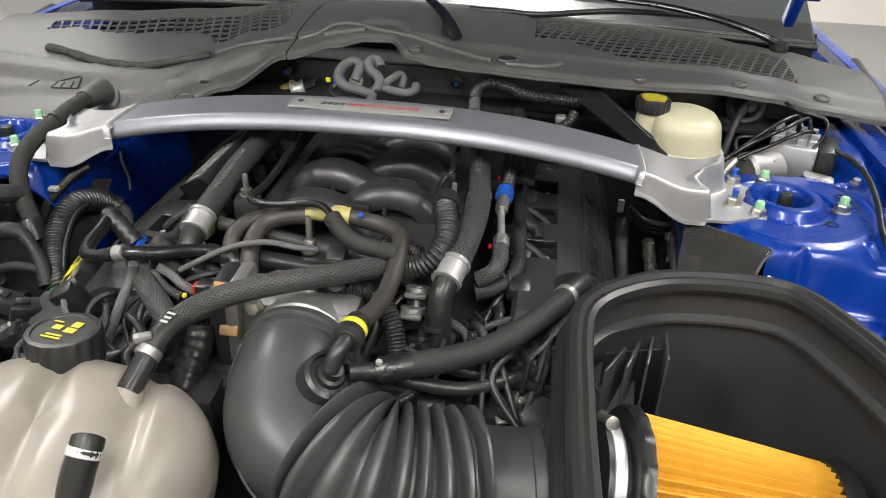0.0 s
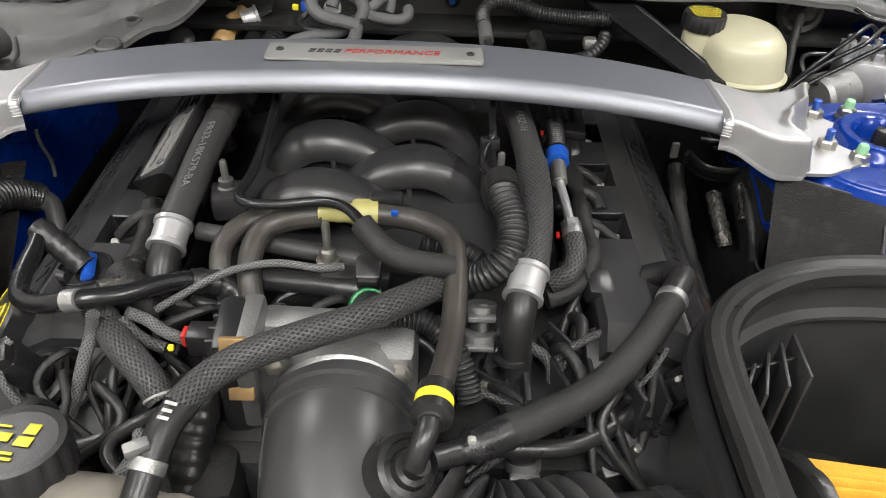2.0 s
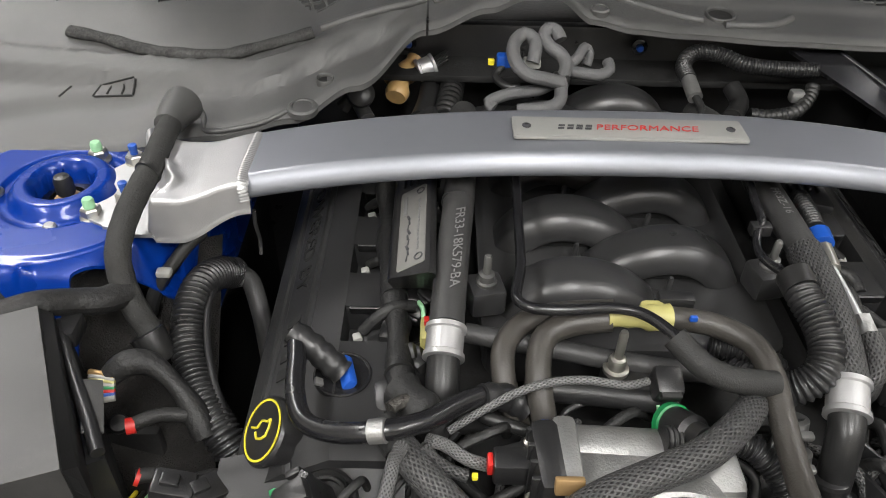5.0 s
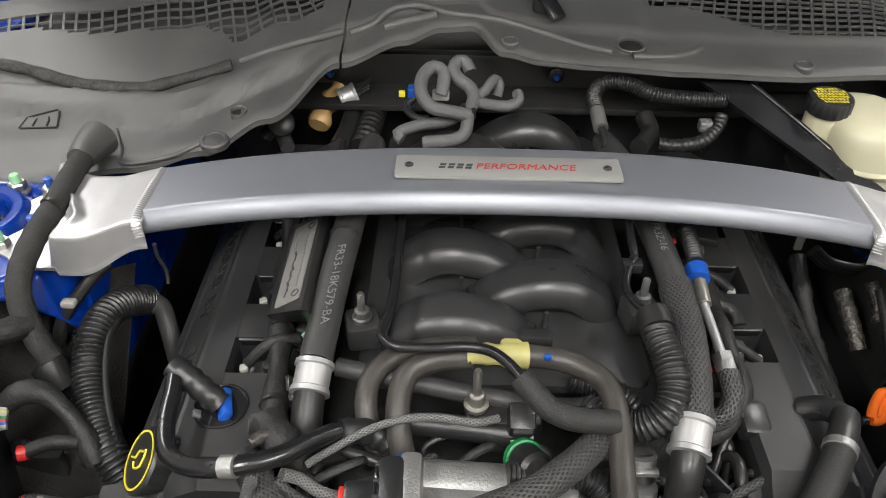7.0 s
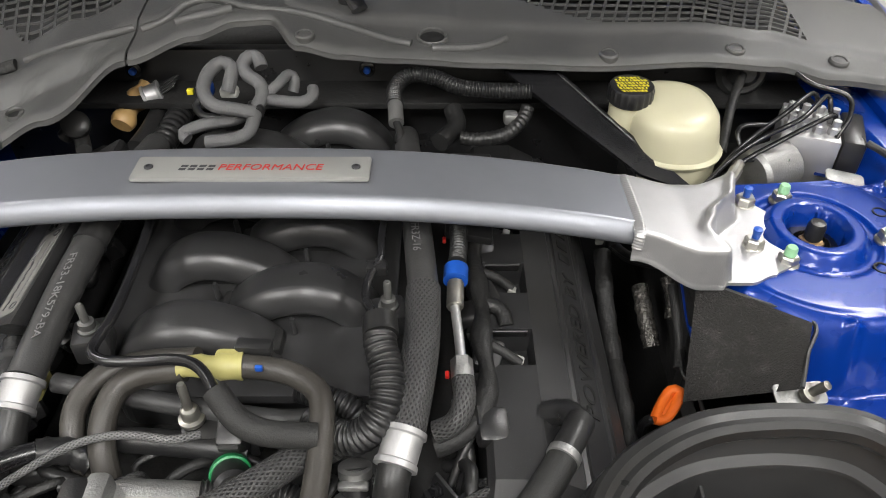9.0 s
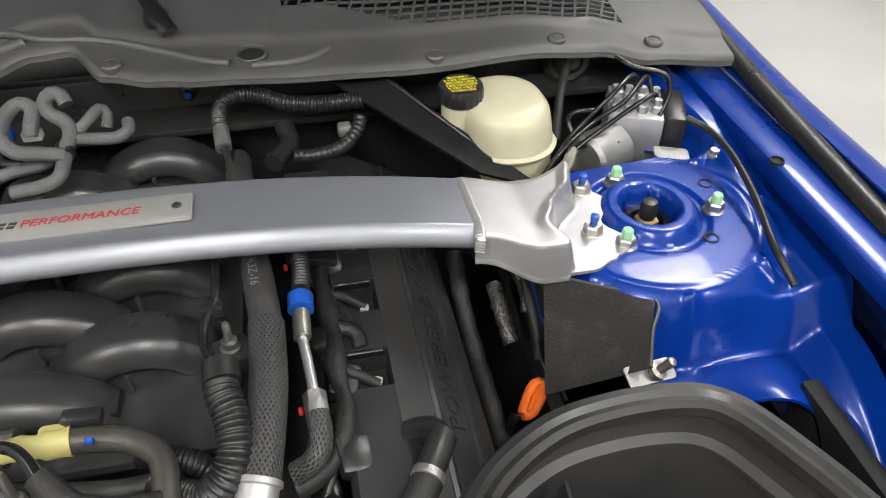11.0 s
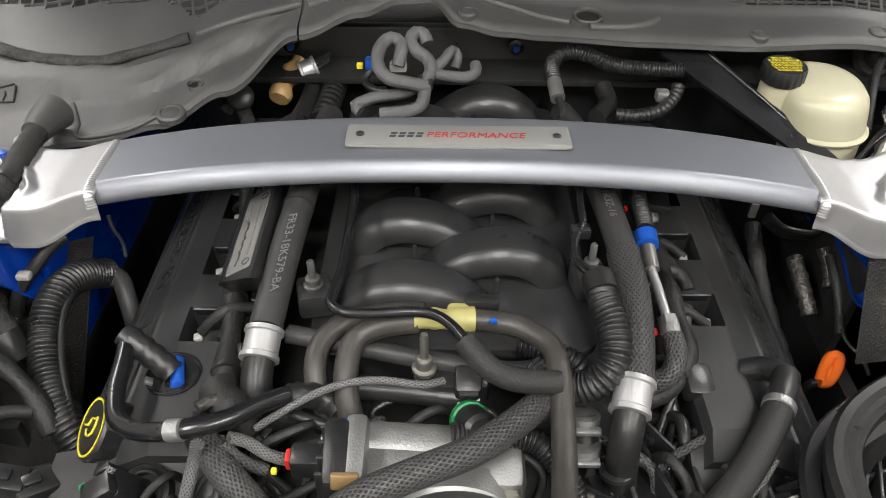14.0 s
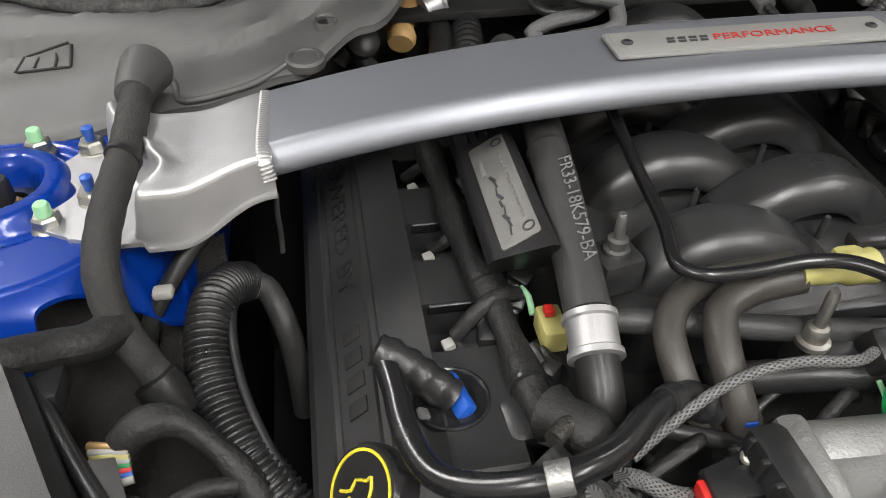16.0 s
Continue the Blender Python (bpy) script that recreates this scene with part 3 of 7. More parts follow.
left_cowl = cowl_half("cowl", -0.80, -0.206, "grey textured plastic cowl panel with a vent grille")
right_cowl = cowl_half("cowl", -0.203, 0.80, "grey textured plastic cowl panel with a vent grille")
# unseen floor and rear wall, near-black to paint the shade behind the grilles
bm_pl = block((1.56, 0.34, 0.01), 0.002, pose(0, 0.36, 0.90))
rear_pl = block((1.56, 0.012, 0.10), 0.002, pose(0, 0.535, 0.945))
tmp_pl = bpy.data.meshes.new("plenum_rear")
rear_pl.to_mesh(tmp_pl)
bm_pl.from_mesh(tmp_pl)
plenum = part("cowl_plenum", bm_pl, VOID, None)
tagged(plenum, "near-black plenum floor and rear wall, painted as the shade under the cowl grilles", "plenum", kind="structure")


def grille_net(parent, x0, x1, cell, skew):
    """Net of crossing bars filling a vent opening."""
    verts, faces = [], []

    def bar(a, b, wide):
        a, b = Vector(a), Vector(b)
        d = (b - a).normalized()
        s = d.cross(Vector((0, 0, 1))).normalized() * wide / 2
        o = len(verts)
        for p in (a, b):
            for q in (s, -s):
                verts.append(p + q)
                verts.append(p + q - Vector((0, 0, 0.003)))
        for f in ((0, 2, 6, 4), (1, 5, 7, 3), (0, 4, 5, 1), (2, 3, 7, 6)):
            faces.append(tuple(o + c for c in f))

    step = 0.004
    n = int((x1 - x0) / step)
    rows = [0.25 + 0.055 * i for i in range(13)]
    for v in rows:
        for i in range(n):
            xa, xb = x0 + i * step, x0 + (i + 1) * step
            if in_grill((xa + xb) / 2, v):
                bar(cowl_point(xa, v), cowl_point(xb, v), 0.0032)
    for c in range(int((x1 - x0) / cell) + 8):
        for r in range(66):
            va, vb = 0.24 + r * 0.011, 0.24 + (r + 1) * 0.011
            xa = x0 - 4 * cell + c * cell + skew * va
            xb = x0 - 4 * cell + c * cell + skew * vb
            if x0 < xa < x1 and in_grill(xa, (va + vb) / 2):
                bar(cowl_point(xa, va), cowl_point(xb, vb), 0.0036)
    return mesh("vent_grille", verts, faces, COWL, parent, "open plastic net over the vent", False)


grille_net(left_cowl, -0.71, -0.235, 0.0175, -0.10)
grille_net(right_cowl, 0.215, 0.68, 0.0175, 0.09)

# ---- strut brace ----
brace = thing("strut_brace", "satin silver aluminium strut tower brace with a name plate", "strut brace", (0, 0, 0))
# half section: y from the face's middle, z
SECTION = [(0.045, -0.003), (0.0435, -0.0006), (0.041, 0.0), (0.039, 0.0), (-0.0345, 0.0), (-0.0362, -0.0001), (-0.0395, -0.0018), (-0.0440, -0.0062), (-0.0478, -0.0112), (-0.0490, -0.0142), (-0.0488, -0.0175), (-0.0472, -0.0215), (-0.041, -0.024), (0.040, -0.024), (0.045, -0.02)]


def brace_axis(x):
    a = abs(x) / 0.383
    return (-0.094 + 0.010 * a ** 2, 0.9895 - 0.042 * a ** 2.3)


verts, faces = [], []
N = 72
for i in range(N + 1):
    x = -0.383 + 0.766 * i / N
    y, z = brace_axis(x)
    slope = -0.042 * 2.3 * (abs(x) / 0.383) ** 1.3 / 0.383 * (1 if x > 0 else -1)
    for dy, dz in SECTION:
        verts.append((x - slope * dz, y + dy, z + dz))
K = len(SECTION)
for i in range(N):
    for j in range(K):
        faces.append((i * K + j, i * K + (j + 1) % K, (i + 1) * K + (j + 1) % K, (i + 1) * K + j))
faces += [tuple(range(K)), tuple(N * K + j for j in range(K - 1, -1, -1))]
mesh("bar", verts, faces, ALU, brace, "satin aluminium bar with a rounded front edge", True, None, 50)


# where the bracket folds down to its flange: front to rear, outwards from the weld
CREASE = [(0.0, 0.52), (0.22, 0.56), (0.42, 0.49), (0.60, 0.56), (0.80, 0.74), (1.0, 0.80)]


def end_bracket(side):
    def fn(u, v):
        # u: outwards from the weld, v: front to rear; the first part of v is the folded front skirt
        lobes = 0.010 * math.cos(math.tau * (v - 0.28) / 0.52)
        x = 0.376 + (0.170 + lobes * ramp01(0.7, 1, u) - 0.006 * ramp01(0.12, 0, v) * u) * u
        top = 0.9465 - 0.014 * ramp01(0.0, 0.40, u)
        low = 0.916 - 0.030 * ramp01(0.0, 0.45, u)
        flange = 0.8925
        back = -0.034 + 0.020 * ramp01(0.5, 0.8, u)
        front = -0.139 - 0.012 * ramp01(0.1, 0.45, u) + 0.012 * ramp01(0.75, 1.0, u)
        c0 = curve_at(CREASE, v)[0]
        level = top + (flange - top) * ramp01(c0, c0 + 0.075, u)
        level += 0.005 * math.exp(-((u - c0 + 0.02) / 0.035) ** 2) * ramp01(0.25, 0.45, v)
        if v < 0.22:
            k = v / 0.22
            drop = max(0.0, level - low)
            y = front + 0.005 * k + 0.004 * ramp01(0.7, 1.0, k)
            z = level - drop * (1 - ramp01(-1.0, 1.0, k / 0.86 * 2 - 1) if k < 0.86 else 0.0)
            if drop < 0.008:
                z = level
                y = front + 0.016 * k
        else:
            k = (v - 0.22) / 0.78
            y0 = front + 0.009 + 0.007 * ramp01(0.45, 0.7, u)
            y = y0 + (back - y0) * k
            z = level - 0.002 * ramp01(0.95, 1.0, k)
        return (side * x, y, z)

    sheet("end_bracket", fn, 70, 56, 0.004, ALU_BARE, brace, "bare pressed aluminium end bracket", 55)
    tube("weld", [(side * 0.379, -0.1415, 0.930), (side * 0.381, -0.137, 0.9445), (side * 0.382, -0.12, 0.9485), (side * 0.381, -0.08, 0.949), (side * 0.380, -0.045, 0.948), (side * 0.380, -0.037, 0.941)],
         0.0056, ALU_BARE, brace, "rippled weld bead", 14, 0.0010, (0.0032, 0.0007), 0.36)


end_bracket(1)
end_bracket(-1)
plate = part("name_plate", plank(rounded(0.232, 0.040, 0.003), 0.003, 0.0006, pose(0, -0.092, 0.9925)), PLATE, brace, "brushed metal name plate")
part("plate_field", plank(rounded(0.226, 0.034, 0.002), 0.0008, 0.0002, pose(0, -0.092, 0.99285)), PLATE, plate, "darker sunk field")
for sx in (-0.102, 0.102):
    lathe("rivet", [(0.0045, 0), (0.0045, 0.0012), (0.0032, 0.002), (0.0022, 0.002), (0.0022, 0.0008), (0, 0.0008)], (sx, -0.091, 0.9926), (0, 0, 1), DARK_PRINT, plate, "dark socket rivet", 16)


def letter_bars(x0, count, wide, gap, high, mat, z, name):
    """Brand lettering as plain slanted bars."""
    for i in range(count):
        bm = bmesh.new()
        x = x0 + i * (wide + gap)
        o = 0.0022
        for a, b, c, d in ((0, 0, wide * 0.9, high * 0.34), (0, high * 0.56, wide * 0.9, high * 0.34)):
            q = [bm.verts.new((x + px + o * (py / high), -0.0965 + py, z)) for px, py in ((a, b), (a + c, b), (a + c, b + d), (a, b + d))]
            bm.faces.new(q)
        ext = bmesh.ops.extrude_face_region(bm, geom=bm.faces[:])
        bmesh.ops.translate(bm, vec=(0, 0, 0.0005), verts=[v for v in ext["geom"] if isinstance(v, bmesh.types.BMVert)])
        part(name, bm, mat, plate, "", False)


letter_bars(-0.0715, 4, 0.0070, 0.0020, 0.0095, DARK_PRINT, 0.9929, "grey_mark")
lettering("red_word", "PERFORMANCE", 0.0140, pose(0.0175, -0.0918, 0.9929), RED, plate, 0.0004, "CENTER", 0.18, 0.103)


# ---- engine ----
intake = thing("intake_manifold", "satin black plastic intake manifold with eight arched runners", "intake manifold", (0, 0, 0))
part("base", plank(rounded(0.275, 0.47, 0.03, 6), 0.10, 0.008, pose(-0.003, -0.012, 0.836), 3), SATIN, intake)


# arch of one runner: distance from its own side's foot towards the middle, height
ARCH = [(0.137, 0.800), (0.133, 0.842), (0.121, 0.872), (0.098, 0.895), (0.068, 0.907), (0.036, 0.906), (0.004, 0.894), (-0.024, 0.872), (-0.044, 0.843), (-0.056, 0.800)]
# section of one runner: across its depth, outwards from the arch
STRAP = [(0.026, -0.030), (0.027, -0.010), (0.0245, -0.002), (0.020, 0.0), (0.010, 0.0006), (-0.002, 0.0), (-0.0115, -0.0003), (-0.0130, -0.0008), (-0.0168, -0.0030), (-0.0210, -0.0078), (-0.0243, -0.0138), (-0.0255, -0.0200), (-0.0252, -0.0260), (-0.0225, -0.0300), (-0.016, -0.0310)]


def runner(y, side):
    path = [(side * (p.x - 0.003) - 0.003, p.z) for p in spline([(a, 0, c) for a, c in ARCH], 0.005)]
    verts, faces = [], []
    k = len(STRAP)
    for i, (x, z) in enumerate(path):
        xa, za = path[max(0, i - 1)]
        xb, zb = path[min(len(path) - 1, i + 1)]
        n = Vector((zb - za, 0, xa - xb)).normalized()
        if n.z < 0 or (abs(n.z) < 1e-4 and n.x * side < 0):
            n = -n
        swell = 1.0 + 0.06 * ramp01(0.875, 0.83, z)
        for dy, dn in STRAP:
            verts.append(Vector((x, y + dy * swell, z)) + n * dn)
    for i in range(len(path) - 1):
        for j in range(k):
            faces.append((i * k + j, i * k + (j + 1) % k, (i + 1) * k + (j + 1) % k, (i + 1) * k + j))
    faces += [tuple(range(k)), tuple((len(path) - 1) * k + j for j in range(k))]
    bm = bmesh.new()
    vs = [bm.verts.new(v) for v in verts]
    for f in faces:
        bm.faces.new([vs[c] for c in f])
    part("runner", bm, SATIN, intake)
    # solid near-black filler, shade under the arch put into its colour
    part("web", block((0.150, 0.030, 0.070), 0.004, pose(side * 0.040 - 0.003, y + 0.004, 0.838)), VOID, intake, "near-black block painted as the shade under the runner")
    lathe("seam_peg", [(0.0032, 0), (0.0028, 0.020), (0.002, 0.022), (0, 0.022)], (side * 0.043 - 0.002, y - 0.036, 0.866), (0, -0.1, 1), SATIN, intake, "", 10)


for i in range(4):
    runner(-0.212 + 0.104 * i, -1)
    runner(-0.158 + 0.104 * i, 1)
part("side_flange", plank(rounded(0.285, 0.46, 0.02, 5), 0.010, 0.003, pose(-0.003, -0.040, 0.862)), SATIN, intake, "flat flange between the runners")
for i, (bx, by) in enumerate(((-0.142, -0.222), (0.135, -0.192))):
    part("mounting_lug", block((0.034, 0.034, 0.03), 0.005, pose(bx, by, 0.885, 0, 0, 12)), SATIN, intake)
    lathe("bolt", [(0.010, 0), (0.010, 0.003), (0.0075, 0.004), (0.0075, 0.011), (0.0038, 0.012), (0.0038, 0.031), (0.0025, 0.033), (0, 0.033)], (bx, by, 0.900), (0, 0, 1), DULL, intake, "grey studded bolt", 12)

# section of a cover: the first four places sink where a coil pocket is cut in
COVER = [(0.224, 0.745), (0.226, 0.838), (0.232, 0.8475), (0.2765, 0.8475), (0.279, 0.8478), (0.312, 0.8300), (0.3135, 0.8265), (0.3180, 0.8255), (0.3205, 0.8270), (0.3450, 0.8070), (0.3465, 0.8035), (0.3505, 0.8010), (0.3530, 0.8020), (0.3650, 0.7890), (0.3700, 0.7760), (0.3710, 0.60)]
POCKET = [(0.224, 0.745), (0.226, 0.806), (0.232, 0.812), (0.2760, 0.815)]


def valve_cover(side):
    cover = thing("valve_cover", "black plastic valve cover with raised lettering", "valve cover", (0, 0, 0), "valve covers")
    wells = (-0.226, -0.128, -0.030, 0.068) if side < 0 else (-0.196, -0.094, 0.006, 0.104)
    ys = [(-0.375 + 0.55 * i / 40, False) for i in range(41)]
    ys = [q for q in ys if all(abs(q[0] - w) > 0.026 for w in wells)]
    for w in wells:
        ys += [(w - 0.0242, False), (w - 0.0236, True), (w + 0.0236, True), (w + 0.0242, False)]
    ys.sort()
    verts, faces = [], []
    k = len(COVER)
    for y, sunk in ys:
        dip = 0.012 * ramp01(-0.345, -0.375, y)
        for x, z in (POCKET + COVER[4:] if sunk else COVER):
            verts.append((side * (x - dip * 0.3), y, z - dip))
    for i in range(len(ys) - 1):
        for j in range(k - 1):
            faces.append((i * k + j, i * k + j + 1, (i + 1) * k + j + 1, (i + 1) * k + j))
    faces += [tuple(range(k)), tuple((len(ys) - 1) * k + j for j in range(k))]
    bm = bmesh.new()
    vs = [bm.verts.new(v) for v in verts]
    for f in faces:
        bm.faces.new([vs[c] for c in f])
    part("shell", bm, COVER_SATIN, cover, "", False)
    for y in wells:
        tilt = pose(side * 0.252, y, 0.832)
        part("pocket_frame", block((0.044, 0.003, 0.016), 0.0010, tilt @ pose(0, 0.0215, 0.012, 25, 0, 0)), PLASTIC, cover)
        part("pocket_frame", block((0.003, 0.020, 0.012), 0.0010, tilt @ pose(-side * 0.020, 0.013, 0.014, 0, side * 20, 0)), PLASTIC, cover)
        clip = part("coil_connector", block((0.034, 0.018, 0.014), 0.003, tilt @ pose(-side * 0.006, -0.008, 0.000, 0, side * 10, side * -12)), PLASTIC, cover)
        part("lock_tab", block((0.009, 0.009, 0.006), 0.0015, tilt @ pose(side * 0.012, -0.010, 0.006, 0, side * 12, side * -12)), PALE, clip, "pale lock tab")
        part("coil_cap", block((0.030, 0.030, 0.020), 0.007, tilt @ pose(-side * 0.034, -0.045, 0.004, 8, side * -18, 0), 3), PLASTIC, cover, "rounded coil top")
    ahead = Vector((0, side, 0))
    up = Vector((-0.775 * side, 0, 0.632))
    m = Matrix((ahead, up, ahead.cross(up))).transposed().to_4x4()
    m.translation = (side * 0.3327, 0.0, 0.8170)
    lettering("raised_lettering", "POWERED BY", 0.0245, m @ pose(0.045 if side < 0 else -0.160, -0.001, 0.0002), VOID, cover, 0.0012, "CENTER", 0.0, 0.205)
    for i in range(4):
        mark = m @ pose((0.196 if side < 0 else -0.028) + 0.0235 * i, 0, 0.0006)
        part("raised_mark", block((0.014, 0.017, 0.002), 0.0008, mark), VOID, cover)
    # nose of the cover over the cam drive

    def fn(u, v):
        x = 0.212 + 0.165 * u
        y = -0.35 - 0.125 * v
        z = 0.812 - 0.30 * max(0, x - 0.27) - 0.06 * v ** 2 - 0.4 * max(0, 0.2 - x) + 0.012 * math.sin(u * 7) * v
        z += 0.020 * ramp01(0.5, 0.0, v)
        if v > 0.9:
            z -= 0.05 * (v - 0.9) / 0.1
        return (side * x, y, z)

    sheet("nose", fn, 24, 16, 0.12, COVER_SATIN, cover)
    return cover


left_cover = valve_cover(-1)
right_cover = valve_cover(1)


def solenoid(at, axis, wires):
    """Cam solenoid: ringed seat in the cover and a plugged connector."""
    sol = thing("cam_solenoid", "black plugged connector in a ringed seat on the valve cover", "connector", at, "cam solenoids")
    lathe("seat_ring", [(0.030, -0.006), (0.031, 0.002), (0.028, 0.004), (0.025, 0.001), (0.0235, 0.003), (0.021, 0.003), (0.020, -0.004), (0, -0.004)], (0, 0, 0), axis, RUBBER, sol, "", 40)
    m = basis((0, 0, 0), Vector(axis).cross(Vector((1, 0.4, 0))), axis)
    part("plug", block((0.024, 0.026, 0.050), 0.004, m @ pose(0, 0, 0.02)), PLASTIC, sol)
    part("latch", block((0.014, 0.006, 0.026), 0.002, m @ pose(0.002, 0.015, 0.036)), PLASTIC, sol)
    part("plug_head", block((0.030, 0.020, 0.016), 0.004, m @ pose(-0.004, -0.002, 0.046)), PLASTIC, sol)
    part("marker", block((0.006, 0.005, 0.006), 0.001, m @ pose(-0.016, 0.006, 0.050)), GREEN_PLASTIC if wires else WHITE_PRINT, sol)
    return sol


solenoid((-0.279, -0.402, 0.812), (-0.35, -0.30, 0.89), True)
solenoid((-0.352, -0.408, 0.752), (-0.45, -0.40, 0.80), False)
solenoid((0.279, -0.402, 0.800), (0.35, -0.30, 0.89), False)

cap = thing("oil_filler_cap", "black oil filler cap with a yellow oil can mark", "oil cap", (-0.337, -0.343, 0.832), "")
ax = Vector((-0.72, -0.24, 0.65))
lathe("grip", [(0.022, -0.035), (0.028, -0.028), (0.0315, -0.012), (0.0315, -0.003), (0.0295, 0), (0, 0)], (0, 0, 0), ax, PLASTIC, cap, "", 48, (6, 0.004, -0.03, -0.006))
mcap = basis((0, 0, 0), Vector((0.12, 1, 0.35)), ax)
lathe("yellow_ring", [(0.0275, 0.0002), (0.0275, 0.0009), (0.0255, 0.0009), (0.0255, 0.0002)], (0, 0, 0), ax, YELLOW_PRINT, cap, "", 48, None, 35, False)
tube("oil_can_mark", [mcap @ (Vector(p) * 0.8) for p in ((-0.022, 0.006, 0.001), (-0.010, 0.004, 0.001), (-0.004, 0.011, 0.001), (0.008, 0.008, 0.001), (0.014, 0.010, 0.001), (0.010, -0.008, 0.001), (-0.006, -0.009, 0.001), (-0.012, -0.001, 0.001))], 0.0012, YELLOW_PRINT, cap, "yellow oil can outline", 6)
lettering("oil_grade", "SAE 5W-50", 0.0066, mcap @ pose(0.0, 0.0165, 0.0006), YELLOW_PRINT, cap, 0.0003)

# coil cover with a signed plate
cc = thing("coil_cover", "dark grey ignition coil cover with a silver plate", "coil cover", (0, 0, 0))
mc = basis((-0.2125, -0.164, 0.9205), (0, 1, 0), (-0.524, 0, 0.852))
bm_cc = bmesh.new()
CC = [(-0.2345, 0.900), (-0.2335, 0.9065), (-0.2305, 0.9100), (-0.2000, 0.9285), (-0.1955, 0.9300), (-0.1915, 0.9275), (-0.1895, 0.9230), (-0.1890, 0.880), (-0.2300, 0.880)]
cc_rows = [[bm_cc.verts.new((x, y + (0.030 * (0.925 - z) / 0.045 if y < -0.2 else 0), z)) for x, z in CC] for y in (-0.240, 0.06)]
bm_cc.faces.new(cc_rows[0])
bm_cc.faces.new(cc_rows[1][::-1])
for i in range(len(CC)):
    k = (i + 1) % len(CC)
    bm_cc.faces.new((cc_rows[0][i], cc_rows[0][k], cc_rows[1][k], cc_rows[1][i]))
part("housing", bm_cc, PLASTIC, cc)
pl = part("plate", plank(rounded(0.0305, 0.124, 0.003), 0.002, 0.0004, mc @ pose(0, 0, 0.0012)), COIL_PLATE, cc, "brushed silver plate")
for i in range(12):
    part("dark_bar", block((0.0020, 0.0052, 0.0006), 0.0001, mc @ pose(0.0075, 0.036 - 0.0068 * i, 0.0014)), GREY_PRINT, pl)
    if i < 9:
        part("script_bar", block((0.0028 - 0.0008 * (i % 3), 0.008, 0.0006), 0.0001, mc @ pose(-0.0045 + 0.0012 * (i % 2), 0.014 - 0.0078 * i, 0.0014, 0, 0, 20 - 14 * (i % 3))), DARK_PRINT, pl)
part("dark_bar", block((0.0044, 0.030, 0.0006), 0.0001, mc @ pose(-0.0090, 0.036, 0.0014)), GREY_PRINT, pl)
for a, b in ((0.0085, 0.053), (0.0085, -0.052)):
    lathe("roundel", [(0.0048, 0), (0.0048, 0.0006), (0.0034, 0.0006), (0.0034, 0)], mc @ Vector((a, b, 0.0012)), (-0.524, 0, 0.852), DARK_PRINT, pl, "", 20, None, 35, False)
for i in range(4):
    part("rib", block((0.003, 0.028, 0.004), 0.001, mc @ pose(-0.012 + 0.008 * i, 0.084, 0.001)), PLASTIC, cc)

# ---- throttle body ----
thr = thing("throttle", "cast aluminium throttle body with a plastic motor cover", "throttle body", (0, 0, 0))
part("housing", block((0.150, 0.050, 0.115), 0.012, pose(-0.018, -0.398, 0.812)), CAST, thr)
lathe("bore_ring", [(0.052, -0.02), (0.062, -0.012), (0.062, 0.012), (0.056, 0.018)], (-0.006, -0.425, 0.818), (0, -1, 0.12), CAST, thr, "", 40)
part("motor", block((0.100, 0.040, 0.040), 0.016, pose(-0.040, -0.376, 0.853, 4, 0, -3), 4), CAST, thr, "grey motor housing")
part("gear_cover", block((0.026, 0.066, 0.11), 0.008, pose(-0.100, -0.402, 0.836, 0, 0, 4)), PLASTIC, thr, "translucent grey gear cover")
for i in range(4):
    part("cover_rib", block((0.030, 0.004, 0.10), 0.001, pose(-0.101, -0.424 + 0.015 * i, 0.838)), PLASTIC, thr)
for i in range(3):
    lathe("screw", [(0.005, 0), (0.005, 0.003), (0.003, 0.004), (0, 0.003)], (-0.112, -0.38 - 0.018 * i, 0.872 - 0.012 * i), (-0.6, -0.5, 0.6), STEEL, thr, "", 10)
part("plug_socket", block((0.030, 0.024, 0.020), 0.004, pose(-0.122, -0.385, 0.853, 0, -15, 8)), PLASTIC, thr, "black plug socket")
part("cover_step", block((0.020, 0.070, 0.10), 0.006, pose(-0.086, -0.400, 0.840)), CAST, thr, "grey cover edge")
for dz in (0.0, -0.056):
    part("retaining_clip", block((0.022, 0.006, 0.014), 0.0015, pose(-0.090, -0.434, 0.893 + dz, -20)), GOLD, thr, "gold spring clip")
for bx, bz in ((-0.060, 0.866), (0.043, 0.853)):
    lathe("bolt", [(0.011, 0), (0.011, 0.003), (0.008, 0.004), (0.008, 0.011), (0.006, 0.012), (0, 0.012)], (bx, -0.424, bz), (0, -1, 0.25), STEEL, thr, "", 6)

# ---- intake duct ----
duct = thing("intake_duct", "smooth black intake elbow with a ribbed bellows", "intake duct", (0, 0, 0))
tube("elbow", [(-0.004, -0.432, 0.818), (-0.004, -0.470, 0.820), (0.0, -0.512, 0.806), (0.014, -0.540, 0.794), (0.040, -0.558, 0.786), (0.075, -0.568, 0.780)], lambda q: 0.060 + 0.004 * math.sin(q * 3), DUCT, duct, "", 48, 0.006)
lathe("collar", [(0.060, 0), (0.0665, 0.002), (0.0665, 0.010), (0.063, 0.012), (0.063, 0.016), (0.0655, 0.018), (0.0655, 0.026), (0.060, 0.028)], (-0.004, -0.441, 0.8185), (0, -1, 0.03), DUCT, duct, "ringed collar", 56)
BELL = [(0.056, -0.552, 0.786), (0.098, -0.572, 0.778), (0.150, -0.568, 0.768), (0.204, -0.552, 0.760)]
